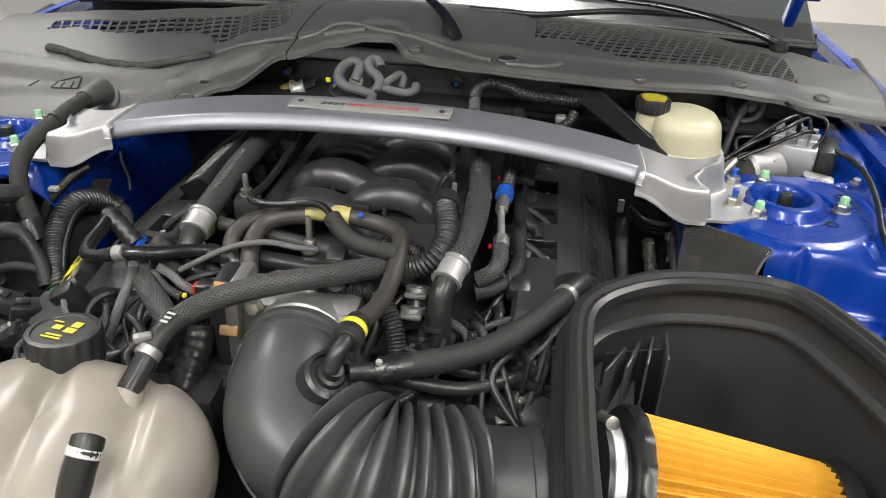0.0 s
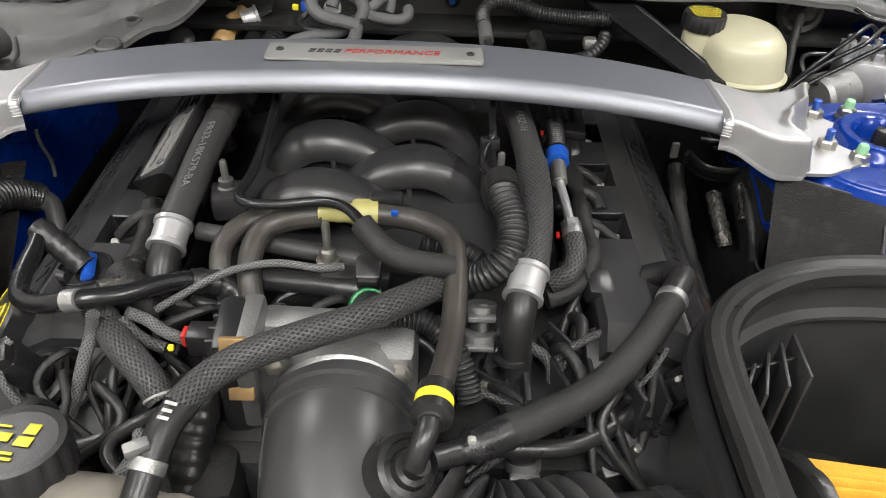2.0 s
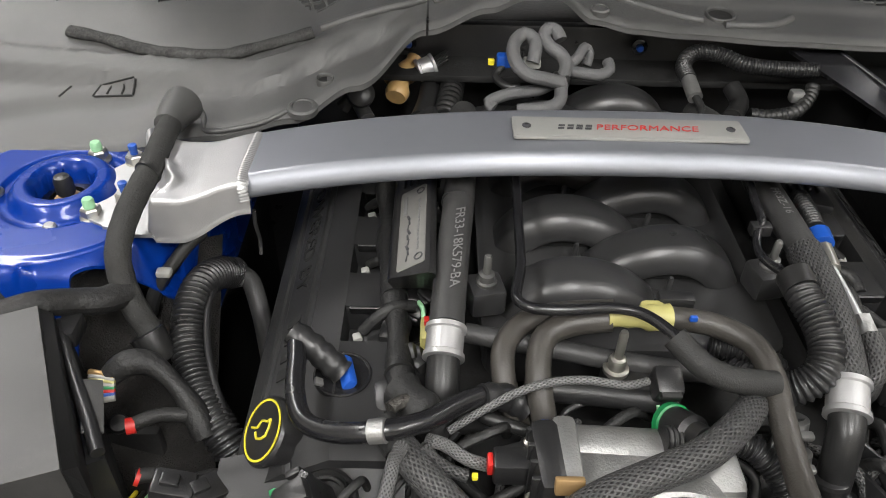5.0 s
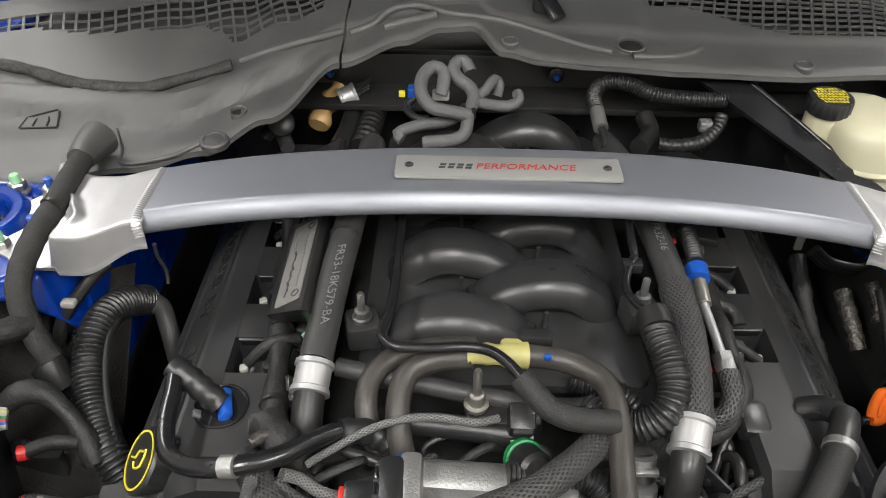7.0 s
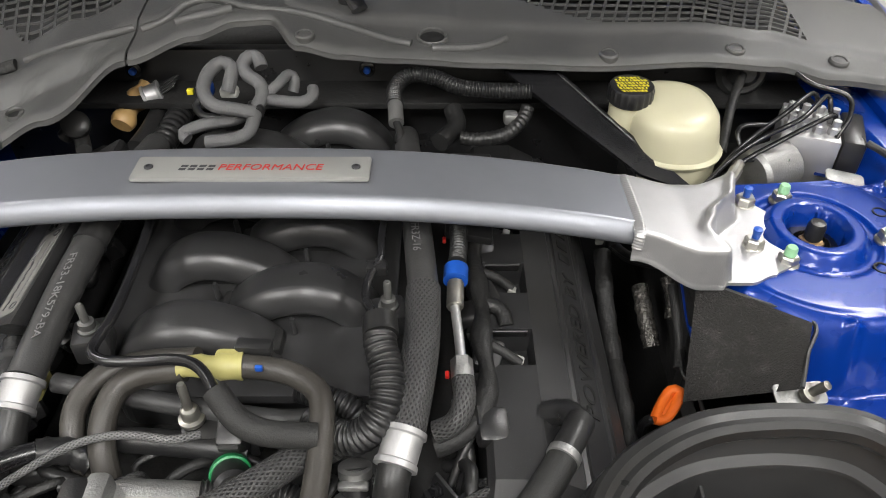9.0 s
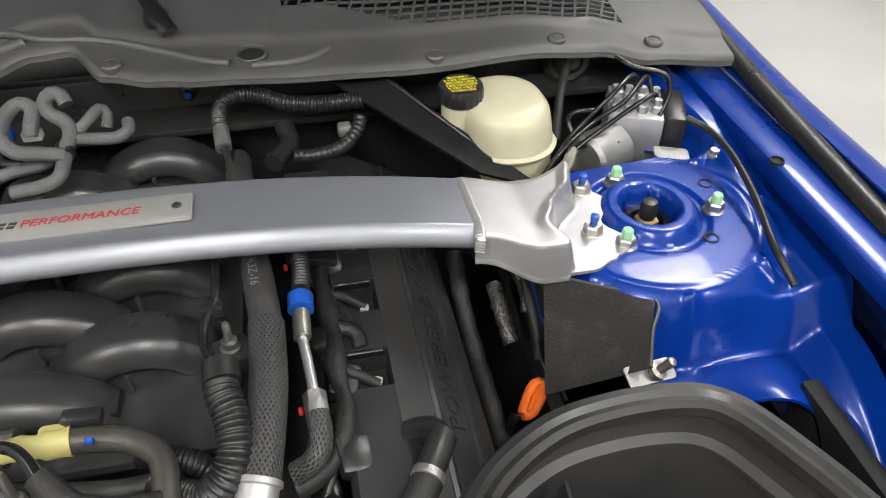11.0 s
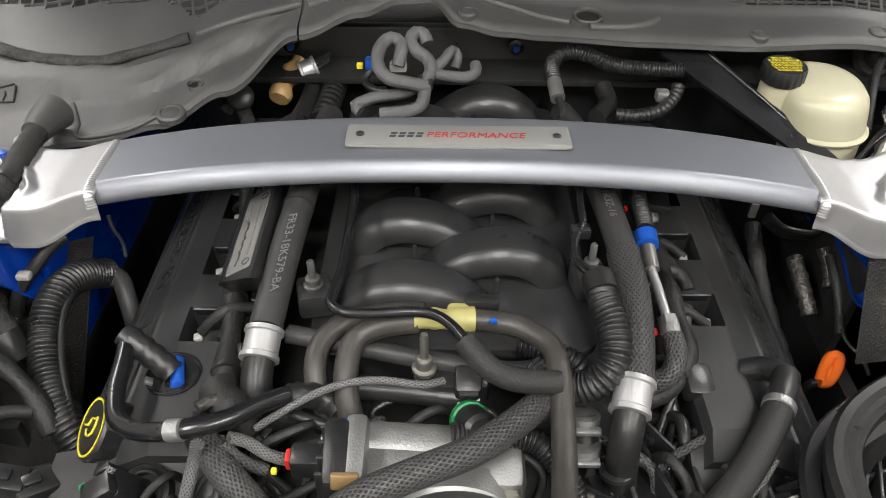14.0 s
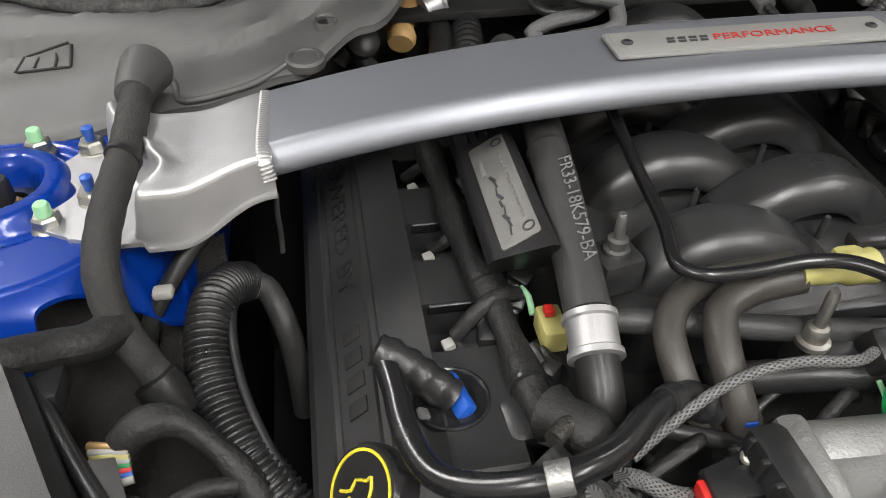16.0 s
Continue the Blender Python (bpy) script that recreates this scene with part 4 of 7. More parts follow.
tube("bellows", BELL, 0.085, DUCT, duct, "deep ribbed rubber bellows", 56, 0.003, (0.0195, 0.020))
tube("straight_tube", [(0.19, -0.556, 0.758), (0.24, -0.550, 0.756), (0.315, -0.545, 0.755)], 0.069, DUCT, duct, "", 48)
for q in (0.197, 0.262):
    lathe("band", [(0.069, 0), (0.0725, 0.001), (0.0725, 0.012), (0.069, 0.013)], (q, -0.556 + (q - 0.197) * 0.10, 0.7575), (1, 0.15, 0.04), DUCT, duct, "", 48)
tube("mould_line", [(-0.062, -0.468, 0.845), (-0.060, -0.512, 0.832), (-0.046, -0.556, 0.808), (-0.016, -0.600, 0.785), (0.030, -0.632, 0.772), (0.07, -0.64, 0.765)], 0.0016, DUCT, duct, "", 6)
ag = Vector((0.45, -0.30, 0.84))
lathe("grommet_seat", [(0.030, -0.020), (0.0265, 0.004), (0.022, 0.006), (0.021, 0.002), (0.016, 0.003), (0.014, 0.008), (0.010, 0.009), (0.009, 0.018), (0, 0.018)], (0.054, -0.528, 0.866), ag, RUBBER, duct, "rubber grommet", 40)

# ---- air box ----
box = thing("air_box", "open black plastic air box with a rubber rim seal", "air box", (0, 0, 0))
RIM = [(0.303, -0.72), (0.300, -0.62), (0.300, -0.54), (0.301, -0.465), (0.308, -0.415), (0.330, -0.380), (0.365, -0.353), (0.405, -0.335), (0.450, -0.328), (0.495, -0.328), (0.532, -0.336), (0.556, -0.358), (0.578, -0.400), (0.596, -0.440), (0.614, -0.50), (0.626, -0.60), (0.632, -0.72)]
rim_pts = spline([(x, y, 0.902) for x, y in RIM], 0.008)


def wall_strip(offs, name, mat, label=""):
    """A strip swept along the rim: offsets outward and up."""
    verts, faces = [], []
    fr = frames(rim_pts)
    k = len(offs)
    for p, t, n, b, s in fr:
        out = Vector((-t.y, t.x, 0)).normalized()
        for o, z in offs:
            verts.append(p + out * o + Vector((0, 0, z)))
    for i in range(len(fr) - 1):
        for j in range(k):
            faces.append((i * k + j, i * k + (j + 1) % k, (i + 1) * k + (j + 1) % k, (i + 1) * k + j))
    bm = bmesh.new()
    vs = [bm.verts.new(v) for v in verts]
    for f in faces:
        bm.faces.new([vs[c] for c in f])
    return part(name, bm, mat, box, label)


wall_strip([(0.008, -0.006), (0.011, -0.05), (0.012, -0.09), (0.030, -0.16), (0.034, -0.30), (0.028, -0.30), (0.006, -0.16), (0.000, -0.09), (-0.002, -0.056), (-0.010, -0.054), (-0.010, -0.050), (-0.001, -0.046), (-0.001, -0.008)], "wall", DUCT)
wall_strip([(0.016, -0.012), (0.017, 0.000), (0.013, 0.006), (0.006, 0.007), (0.001, 0.003), (-0.004, 0.004), (-0.010, 0.001), (-0.012, -0.007), (-0.008, -0.014), (0.002, -0.011), (0.010, -0.014)], "rim_seal", RUBBER, "rounded rubber rim seal")
wall_strip([(0.024, -0.040), (0.027, -0.034), (0.024, -0.028), (0.012, -0.026), (0.011, -0.044)], "outer_bead", PLASTIC, "moulded bead below the rim")
part("floor", block((0.38, 0.46, 0.01), 0.003, pose(0.47, -0.50, 0.60)), DUCT, box)
for i in range(4):
    part("baffle", block((0.0035, 0.055, 0.11), 0.0012, pose(0.346 + 0.020 * i, -0.412 + 0.012 * i, 0.785, 0, 0, -28 + 8 * i)), DUCT, box)
part("baffle_web", block((0.075, 0.004, 0.10), 0.001, pose(0.372, -0.382, 0.782, 0, 0, 18)), PLASTIC, box)
flt = thing("air_filter", "yellow pleated cone air filter with black rubber ends", "air filter", (0, 0, 0))
fa, fb = Vector((0.352, -0.533, 0.768)), Vector((0.562, -0.510, 0.732))
fdir = (fb - fa).normalized()
verts, faces = [], []
PLE = 42
for h, r in ((0.0, 0.081), (0.33, 0.075), (0.66, 0.069), (1.0, 0.062)):
    c = fa.lerp(fb, h)
    n = Vector((0, 0, 1)).cross(fdir).normalized()
    b = fdir.cross(n)
    for j in range(PLE * 8):
        a = math.tau * j / (PLE * 8)
        rr = r - 0.0105 * (0.5 + 0.5 * math.cos(PLE * a + 0.25 * math.sin(3 * a + h * 2))) ** 0.9
        verts.append(c + (n * math.cos(a) + b * math.sin(a)) * rr)
q = PLE * 8
for i in range(3):
    for j in range(q):
        k = (j + 1) % q
        faces.append((i * q + j, i * q + k, (i + 1) * q + k, (i + 1) * q + j))
mesh("pleats", verts, faces, YELLOW, flt, "deep yellow oiled cotton pleats", True, None, 60)
lathe("base_ring", [(0.060, -0.034), (0.064, -0.032), (0.064, -0.010), (0.082, -0.008), (0.086, -0.004), (0.086, 0.006), (0.078, 0.008)], fa, fdir, RUBBER, flt, "black rubber base", 72, (54, 0.002, -0.005, 0.007))
lathe("end_cap", [(0.064, -0.006), (0.067, 0.0), (0.067, 0.012), (0.061, 0.018), (0.0, 0.018)], fb, fdir, RUBBER, flt, "black rubber end cap", 60)
clampm = lathe("hose_clamp", [(0.0645, -0.027), (0.0655, -0.026), (0.0655, -0.015), (0.0645, -0.014)], fa, fdir, ALU_BARE, flt, "slotted steel hose clamp", 64)
lathe("clamp_screw", [(0.006, -0.012), (0.006, 0.010), (0.0075, 0.011), (0.0075, 0.017), (0.005, 0.018), (0, 0.018)], fa - fdir * 0.021 + Vector((0.0, 0.030, 0.062)), (0.3, -0.8, 0.4), STEEL, flt, "", 16)
stud = thing("bracket_stud", "zinc stud on a small steel bracket beside the duct", "stud", (0.243, -0.450, 0.775))
part("bracket", block((0.045, 0.03, 0.003), 0.001, pose(-0.004, 0.006, -0.002, 10, 5, 20)), CAST, stud)
lathe("stud", [(0.009, 0), (0.009, 0.006), (0.0045, 0.007), (0.0045, 0.028), (0.003, 0.030), (0, 0.030)], (0, 0, 0), (0.15, -0.2, 1), STEEL, stud, "", 12)

# ---- coolant tank ----
tank = thing("coolant_tank", "milky translucent coolant expansion tank with moulded lobes", "coolant tank", (0, 0, 0))
TC = Vector((-0.195, -0.632, 0.795))
verts, faces = [], []
nu, nv = 140, 60
for i in range(nv + 1):
    ph = math.pi * i / nv
    for j in range(nu):
        th = math.tau * j / nu
        sq = (abs(math.cos(th)) ** 2.6 + abs(math.sin(th)) ** 2.6) ** (-1 / 2.6)
        r = math.sin(ph) ** 0.62 * sq
        z = math.copysign(abs(math.cos(ph)) ** 0.75, math.cos(ph))
        seam = 1.012 if abs(i - nv // 2) < 1 else 1
        x, y = 0.150 * r * math.cos(th) * seam, 0.125 * r * math.sin(th) * seam
        gz = (0.5 + 0.5 * math.cos(math.tau * (x + 0.25 * y) / 0.088)) ** 4 * ramp01(0.17, 0.10, abs(y))
        verts.append(TC + Vector((x, y, 0.078 * z - 0.10 * max(0, x) - (0.012 * gz if z > 0 else 0))))
for i in range(nv):
    for j in range(nu):
        k = (j + 1) % nu
        faces.append((i * nu + j, (i + 1) * nu + j, (i + 1) * nu + k, i * nu + k))
mesh("body", verts, faces, MILKY, tank, "", True, None, 70)
lathe("neck", [(0.036, 0), (0.034, 0.01), (0.034, 0.03)], (-0.229, -0.530, 0.822), (0, 0.10, 1), MILKY, tank, "", 40)
lathe("screw_cap", [(0.037, 0), (0.0385, 0.004), (0.0385, 0.030), (0.036, 0.034), (0.031, 0.0345), (0.030, 0.033), (0, 0.033)], (-0.228, -0.526, 0.848), (0, 0.10, 1), PLASTIC, tank, "black ribbed screw cap with yellow print", 96, (16, 0.0025, 0.003, 0.031))
mk = basis((-0.228, -0.522, 0.8816), (0.12, 1, -0.10))
for i, (a, b, c, d) in enumerate(((0.008, 0.012, 0.010, 0.010), (0.008, 0.000, 0.012, 0.009), (-0.008, 0.002, 0.010, 0.008), (-0.002, -0.012, 0.018, 0.0025), (-0.002, -0.017, 0.022, 0.0025), (-0.014, 0.012, 0.012, 0.002))):
    part("yellow_mark", block((c, d, 0.0006), 0.0002, mk @ pose(a, b, 0.0003)), YELLOW_PRINT, tank)
tube("return_hose", [(-0.115, -0.668, 0.888), (-0.114, -0.678, 0.882), (-0.117, -0.686, 0.870), (-0.121, -0.701, 0.845)], 0.014, RUBBER, tank, "black rubber hose with white print", 16)
lathe("hose_band", [(0.0142, -0.004), (0.0148, -0.0035), (0.0148, 0.0035), (0.0142, 0.004)], (-0.115, -0.678, 0.881), (-0.1, -0.7, -0.7), WHITE_PRINT, tank, "", 20)
lathe("outlet", [(0.017, -0.02), (0.015, 0.0), (0.013, 0.012)], (-0.136, -0.574, 0.850), (0, 0.75, 0.55), MILKY, tank, "pink stained outlet", 24)


# ---- hoses, pipes and wiring ----
def hose(name, label, category, group=""):
    return thing(name, label, category, (0, 0, 0), group)


def ferrule(a, b, r, parent, mat=None, name="ferrule"):
    """Crimped metal sleeve between two points."""
    a, b = Vector(a), Vector(b)
    n = (b - a).length
    return lathe(name, [(r, 0), (r + 0.0022, 0.0008), (r + 0.0026, n * 0.16), (r + 0.0006, n * 0.2), (r + 0.0006, n * 0.8), (r + 0.0022, n * 0.84), (r + 0.0026, n * 0.98), (r, n)], a, b - a, mat or ALU_BARE, parent, "crimped aluminium ferrule", 32)


def band(at, axis, r, wide, mat, parent, name="band", label=""):
    return lathe(name, [(r, -wide / 2), (r + 0.001, -wide / 2 + 0.0005), (r + 0.001, wide / 2 - 0.0005), (r, wide / 2)], at, axis, mat, parent, label, 24)


# left oil hose with its part number
h = hose("oil_hose", "thick grey rubber hose with printed part number and aluminium ferrule", "hose")
L1 = [(-0.1795, -0.278, 0.897), (-0.176, -0.23, 0.908), (-0.172, -0.18, 0.918), (-0.168, -0.136, 0.924), (-0.164, -0.08, 0.928), (-0.160, 0.0, 0.926), (-0.158, 0.07, 0.915)]
tube("rubber", L1, 0.0158, GREY_RUBBER, h, "", 24)
ferrule((-0.1795, -0.278, 0.898), (-0.182, -0.307, 0.886), 0.0160, h)
tube("elbow", [(-0.1815, -0.302, 0.888), (-0.1825, -0.322, 0.876), (-0.182, -0.334, 0.860), (-0.174, -0.337, 0.848), (-0.15, -0.333, 0.840)], 0.0145, RUBBER, h, "black moulded elbow", 20)
mt = basis((-0.1725, -0.205, 0.9292), (0.07, 1, 0.2), (-0.35, -0.2, 0.9))
lettering("part_number", "FR33-18K579-BA", 0.0135, mt @ pose(0.003, 0, 0.0008, 0, 0, -90), GREY_PRINT, h, 0.0002)
band((-0.168, -0.128, 0.924), (0.1, 1, 0.1), 0.016, 0.004, PLASTIC, h)

# right oil hose with braid
h = hose("oil_hose", "black braided hose with plain rubber end and aluminium ferrule", "hose")
R1 = [(0.1555, -0.335, 0.893), (0.163, -0.29, 0.902), (0.168, -0.24, 0.908), (0.1685, -0.18, 0.912), (0.163, -0.12, 0.917), (0.158, -0.07, 0.920), (0.152, 0.0, 0.92), (0.146, 0.06, 0.912), (0.142, 0.12, 0.895)]
tube("braid", R1[:4], 0.0168, BRAID, h, "black woven sleeve", 28)
tube("rubber", R1[3:], 0.0152, GREY_RUBBER, h, "", 24)
ferrule((0.1565, -0.330, 0.8945), (0.1475, -0.360, 0.8825), 0.0162, h)
tube("elbow", [(0.149, -0.355, 0.8845), (0.1455, -0.369, 0.876), (0.1435, -0.378, 0.858), (0.1445, -0.384, 0.832), (0.147, -0.389, 0.800)], 0.0145, RUBBER, h, "black moulded elbow", 20)
band((0.139, -0.387, 0.836), (0, -0.3, -0.9), 0.0142, 0.005, PLASTIC, h)
lettering("code", "FR3Z-16", 0.012, basis((0.160, -0.125, 0.9328), (-0.08, 1, 0.05)) @ pose(0, 0, 0, 0, 0, -90), GREY_PRINT, h, 0.0002)

# breather hose, corrugated
h = hose("breather_hose", "black corrugated breather hose on the intake side", "hose")
tube("corrugations", [(0.132, -0.250, 0.930), (0.133, -0.267, 0.927), (0.139, -0.288, 0.920), (0.140, -0.312, 0.911), (0.132, -0.328, 0.900), (0.115, -0.331, 0.885), (0.093, -0.321, 0.875), (0.072, -0.299, 0.868)], 0.0150, PLASTIC, h, "", 24, 0.003, (0.0052, 0.0024))
tube("cuff", [(0.131, -0.239, 0.932), (0.133, -0.258, 0.929)], 0.0158, RUBBER, h, "ribbed end cuff", 20)
h = hose("vacuum_pipe", "thin bent black metal pipe beside the intake", "pipe")
tube("pipe", [(0.129, -0.105, 0.945), (0.127, -0.137, 0.940), (0.127, -0.162, 0.935), (0.119, -0.178, 0.930), (0.115, -0.194, 0.925), (0.118, -0.214, 0.925), (0.130, -0.238, 0.928)], 0.0042, BLACK_PAINT, h)
part("pipe_clip", block((0.02, 0.012, 0.012), 0.002, Matrix.Translation((0.124, -0.170, 0.930))), PLASTIC, h)

# thin black pipe over the intake and its sleeved continuation
h = hose("vent_pipe", "glossy thin black pipe running into a foam sleeved hose", "pipe")
tube("pipe", [(-0.110, -0.073, 0.945), (-0.109, -0.120, 0.935), (-0.110, -0.166, 0.928), (-0.112, -0.223, 0.923), (-0.118, -0.256, 0.921), (-0.117, -0.269, 0.921), (-0.104, -0.279, 0.922), (-0.074, -0.282, 0.924), (-0.042, -0.285, 0.930), (-0.021, -0.293, 0.934), (-0.006, -0.308, 0.936), (0.008, -0.330, 0.936)], 0.0050, BLACK_PAINT, h, "", 14)
tube("sleeve", [(0.004, -0.322, 0.934), (0.013, -0.332, 0.929), (0.027, -0.344, 0.922), (0.045, -0.349, 0.916), (0.065, -0.348, 0.911), (0.086, -0.346, 0.907)], 0.0108, FOAM, h, "foam rubber sleeve", 18)

# hose run from the tee round to the intake grommet
h = hose("breather_line", "worn grey rubber line from a yellow tee to the duct grommet", "hose")
tube("rear_run", [(0.012, -0.277, 0.912), (0.035, -0.278, 0.910), (0.060, -0.284, 0.908), (0.082, -0.303, 0.907), (0.088, -0.335, 0.904), (0.0875, -0.375, 0.892), (0.084, -0.42, 0.888), (0.078, -0.46, 0.895), (0.073, -0.486, 0.902)], 0.0106, OLIVE_RUBBER, h, "", 20)
tube("yellow_tee", [(-0.040, -0.279, 0.914), (-0.022, -0.279, 0.915), (-0.010, -0.279, 0.914), (0.014, -0.277, 0.912)], lambda q: 0.0098 + 0.0022 * ramp01(0.55, 0.7, q) + 0.0008 * math.cos(q * 19), LABEL_YELLOW, h, "pale yellow plastic tee", 18)
part("tee_block", block((0.022, 0.020, 0.022), 0.005, pose(0.0, -0.274, 0.912)), LABEL_YELLOW, h, "pale yellow plastic body")
part("blue_dot", block((0.007, 0.004, 0.006), 0.0015, pose(0.031, -0.288, 0.922)), BLUE_PLASTIC, h)
lathe("end_fitting", [(0.0122, 0), (0.0138, 0.002), (0.0138, 0.022), (0.0158, 0.024), (0.0158, 0.032), (0.010, 0.034), (0.009, 0.036)], (0.0735, -0.478, 0.900), (-0.12, -0.98, 0.05), RUBBER, h, "ribbed push fitting", 28)
band((0.071, -0.496, 0.901), (-0.12, -0.98, 0.05), 0.0139, 0.009, TAPE_YELLOW, h, "yellow_band", "bright yellow band")
tube("nipple", [(0.069, -0.508, 0.901), (0.067, -0.520, 0.900), (0.062, -0.530, 0.893), (0.058, -0.534, 0.880)], 0.0085, PLASTIC, h, "black angled nipple", 14)
part("cap_piece", block((0.032, 0.014, 0.012), 0.003, pose(0.022, -0.262, 0.920, 0, 0, -3)), PLASTIC, h)

h = hose("coolant_bypass_hose", "worn rubber hose bending down to the front of the engine", "hose", "bypass hoses")
tube("rubber", [(-0.036, -0.279, 0.911), (-0.068, -0.279, 0.905), (-0.092, -0.288, 0.899), (-0.1005, -0.310, 0.890), (-0.1, -0.333, 0.875), (-0.094, -0.352, 0.85), (-0.09, -0.36, 0.82)], 0.0112, OLIVE_RUBBER, h, "", 20)
part("paint_mark", block((0.008, 0.002, 0.004), 0.0008, Matrix.Translation((-0.0965, -0.3555, 0.866))), BLUE_PLASTIC, h, "blue paint mark")
h = hose("coolant_bypass_hose", "worn rubber hose bending down to the front of the engine", "hose", "bypass hoses")
tube("rubber", [(-0.03, -0.262, 0.905), (-0.075, -0.258, 0.897), (-0.108, -0.266, 0.893), (-0.127, -0.288, 0.889), (-0.1305, -0.312, 0.880), (-0.124, -0.332, 0.862), (-0.112, -0.342, 0.842)], 0.0105, OLIVE_RUBBER, h, "", 20)
h = hose("cross_pipe", "straight grey pipe across the front of the intake", "pipe")
tube("pipe", [(-0.162, -0.268, 0.880), (-0.09, -0.283, 0.878), (0.0, -0.297, 0.872), (0.06, -0.300, 0.868), (0.105, -0.285, 0.868)], 0.0092, GREY_RUBBER, h, "", 18)
h = hose("cross_pipe", "dark pipe below the bypass hoses", "pipe")
tube("pipe", [(-0.11, -0.315, 0.862), (-0.04, -0.320, 0.860), (0.02, -0.325, 0.855)], 0.0115, PLASTIC, h, "", 16)

# sensor on the thermostat housing
sensor = thing("map_sensor", "black plugged sensor with a tall zinc stud", "sensor", (-0.031, -0.302, 0.862))
part("body", block((0.07, 0.035, 0.03), 0.006, pose(0.025, -0.004, -0.005)), PLASTIC, sensor)
lathe("washer", [(0.0115, 0), (0.0115, 0.004), (0.008, 0.005), (0.008, 0.014), (0.0068, 0.016), (0.004, 0.017), (0.004, 0.044), (0.003, 0.048), (0, 0.048)], (0, -0.003, 0.012), (0, 0, 1), STEEL, sensor, "zinc stud and nut", 16)
part("plug", block((0.024, 0.026, 0.030), 0.004, pose(0.040, -0.020, 0.014, 20)), PLASTIC, sensor)
part("lock_bar", block((0.018, 0.006, 0.010), 0.002, pose(0.040, -0.036, 0.018, 20)), VOID, sensor)
for i, mm in enumerate((PALE_GREEN, RED, PALE)):
    tube("wire", [(0.032 + i * 0.007, -0.034, 0.004), (0.034 + i * 0.006, -0.045, -0.004), (0.03, -0.055, -0.010)], 0.0018, mm, sensor, "", 6)
gs = thing("coolant_sensor", "black round sensor with a green locking ring", "sensor", (0.010, -0.352, 0.862))
lathe("green_ring", [(0.0165, -0.004), (0.0178, -0.003), (0.0178, 0.003), (0.016, 0.004)], (0, 0, 0), (0.3, -0.75, 0.5), GREEN_PLASTIC, gs, "green locking ring", 28)
lathe("body", [(0.016, 0), (0.016, 0.028), (0.012, 0.032), (0.011, 0.045), (0, 0.045)], (0, 0, 0), (0.3, -0.75, 0.5), PLASTIC, gs, "", 24)

# grey braided loom to the sensor
h = hose("sensor_loom", "thin grey braided wiring loom across the engine front", "cable")
tube("sleeve", [(-0.177, -0.366, 0.865), (-0.156, -0.357, 0.875), (-0.123, -0.346, 0.890), (-0.095, -0.341, 0.898), (-0.067, -0.341, 0.902), (-0.033, -0.344, 0.900), (-0.013, -0.335, 0.895)], 0.0036, BRAID_GREY, h, "", 12)
h = hose("solenoid_loom", "grey braided loom down to the cam solenoid", "cable")
tube("sleeve", [(-0.214, -0.400, 0.890), (-0.220, -0.400, 0.870), (-0.226, -0.417, 0.850), (-0.232, -0.428, 0.830), (-0.245, -0.434, 0.800)], 0.0058, BRAID_GREY, h, "", 12)
h = hose("solenoid_wire", "thin grey wire looping to the cam solenoid", "cable")
tube("sleeve", [(-0.289, -0.404, 0.862), (-0.296, -0.418, 0.855), (-0.292, -0.430, 0.840), (-0.283, -0.436, 0.820), (-0.273, -0.438, 0.800)], 0.0035, BRAID_GREY, h, "", 10)
h = hose("engine_loom", "loose black wiring loom wrapped in braid", "cable")
tube("sleeve", [(-0.193, -0.386, 0.880), (-0.180, -0.383, 0.870), (-0.162, -0.389, 0.860), (-0.144, -0.388, 0.850)], 0.0055, BRAID_GREY, h, "", 12)
tube("branch", [(-0.198, -0.387, 0.875), (-0.189, -0.393, 0.865), (-0.176, -0.396, 0.855), (-0.162, -0.398, 0.850)], 0.0055, BRAID_FINE, h, "", 12)
red = thing("throttle_connector", "black connector with a red locking tab", "connector", (-0.122, -0.393, 0.858))
part("body", block((0.040, 0.022, 0.024), 0.003), PLASTIC, red)
part("red_tab", block((0.005, 0.013, 0.014), 0.0015, pose(-0.022, 0, 0.002)), RED, red, "red locking tab")
part("yellow_tab", block((0.005, 0.005, 0.005), 0.001, pose(-0.034, -0.008, -0.004)), TAPE_YELLOW, red)

# coolant hose from the tank, braided
h = hose("coolant_hose", "thick black braided coolant hose across the throttle body", "hose")
tube("braid", [(-0.118, -0.497, 0.890), (-0.100, -0.468, 0.893), (-0.072, -0.448, 0.898), (-0.030, -0.432, 0.905), (0.010, -0.415, 0.908), (0.045, -0.385, 0.902), (0.070, -0.355, 0.890), (0.088, -0.335, 0.872), (0.098, -0.31, 0.85)], 0.0128, BRAID, h, "black woven sleeve", 28)
tube("rubber_end", [(-0.113, -0.490, 0.890), (-0.124, -0.518, 0.885), (-0.135, -0.574, 0.856)], 0.0122, RUBBER, h, "plain rubber end with white print", 20)
band((-0.1285, -0.538, 0.877), (-0.2, -0.85, -0.45), 0.0125, 0.010, CAST, h, "spring_clamp", "grey spring clamp")
part("clamp_ear", block((0.018, 0.010, 0.008), 0.002, pose(-0.134, -0.534, 0.893, 0, 0, 30)), CAST, h)
for i, (a, c) in enumerate(((0.0, 0.010), (0.006, 0.008), (0.012, 0.009))):
    part("white_letter", block((c, 0.0028, 0.0006), 0.0002, basis((-0.1175, -0.502, 0.9022), (0.25, 0.95, 0.2)) @ pose(0, -a, 0)), WHITE_PRINT, h)

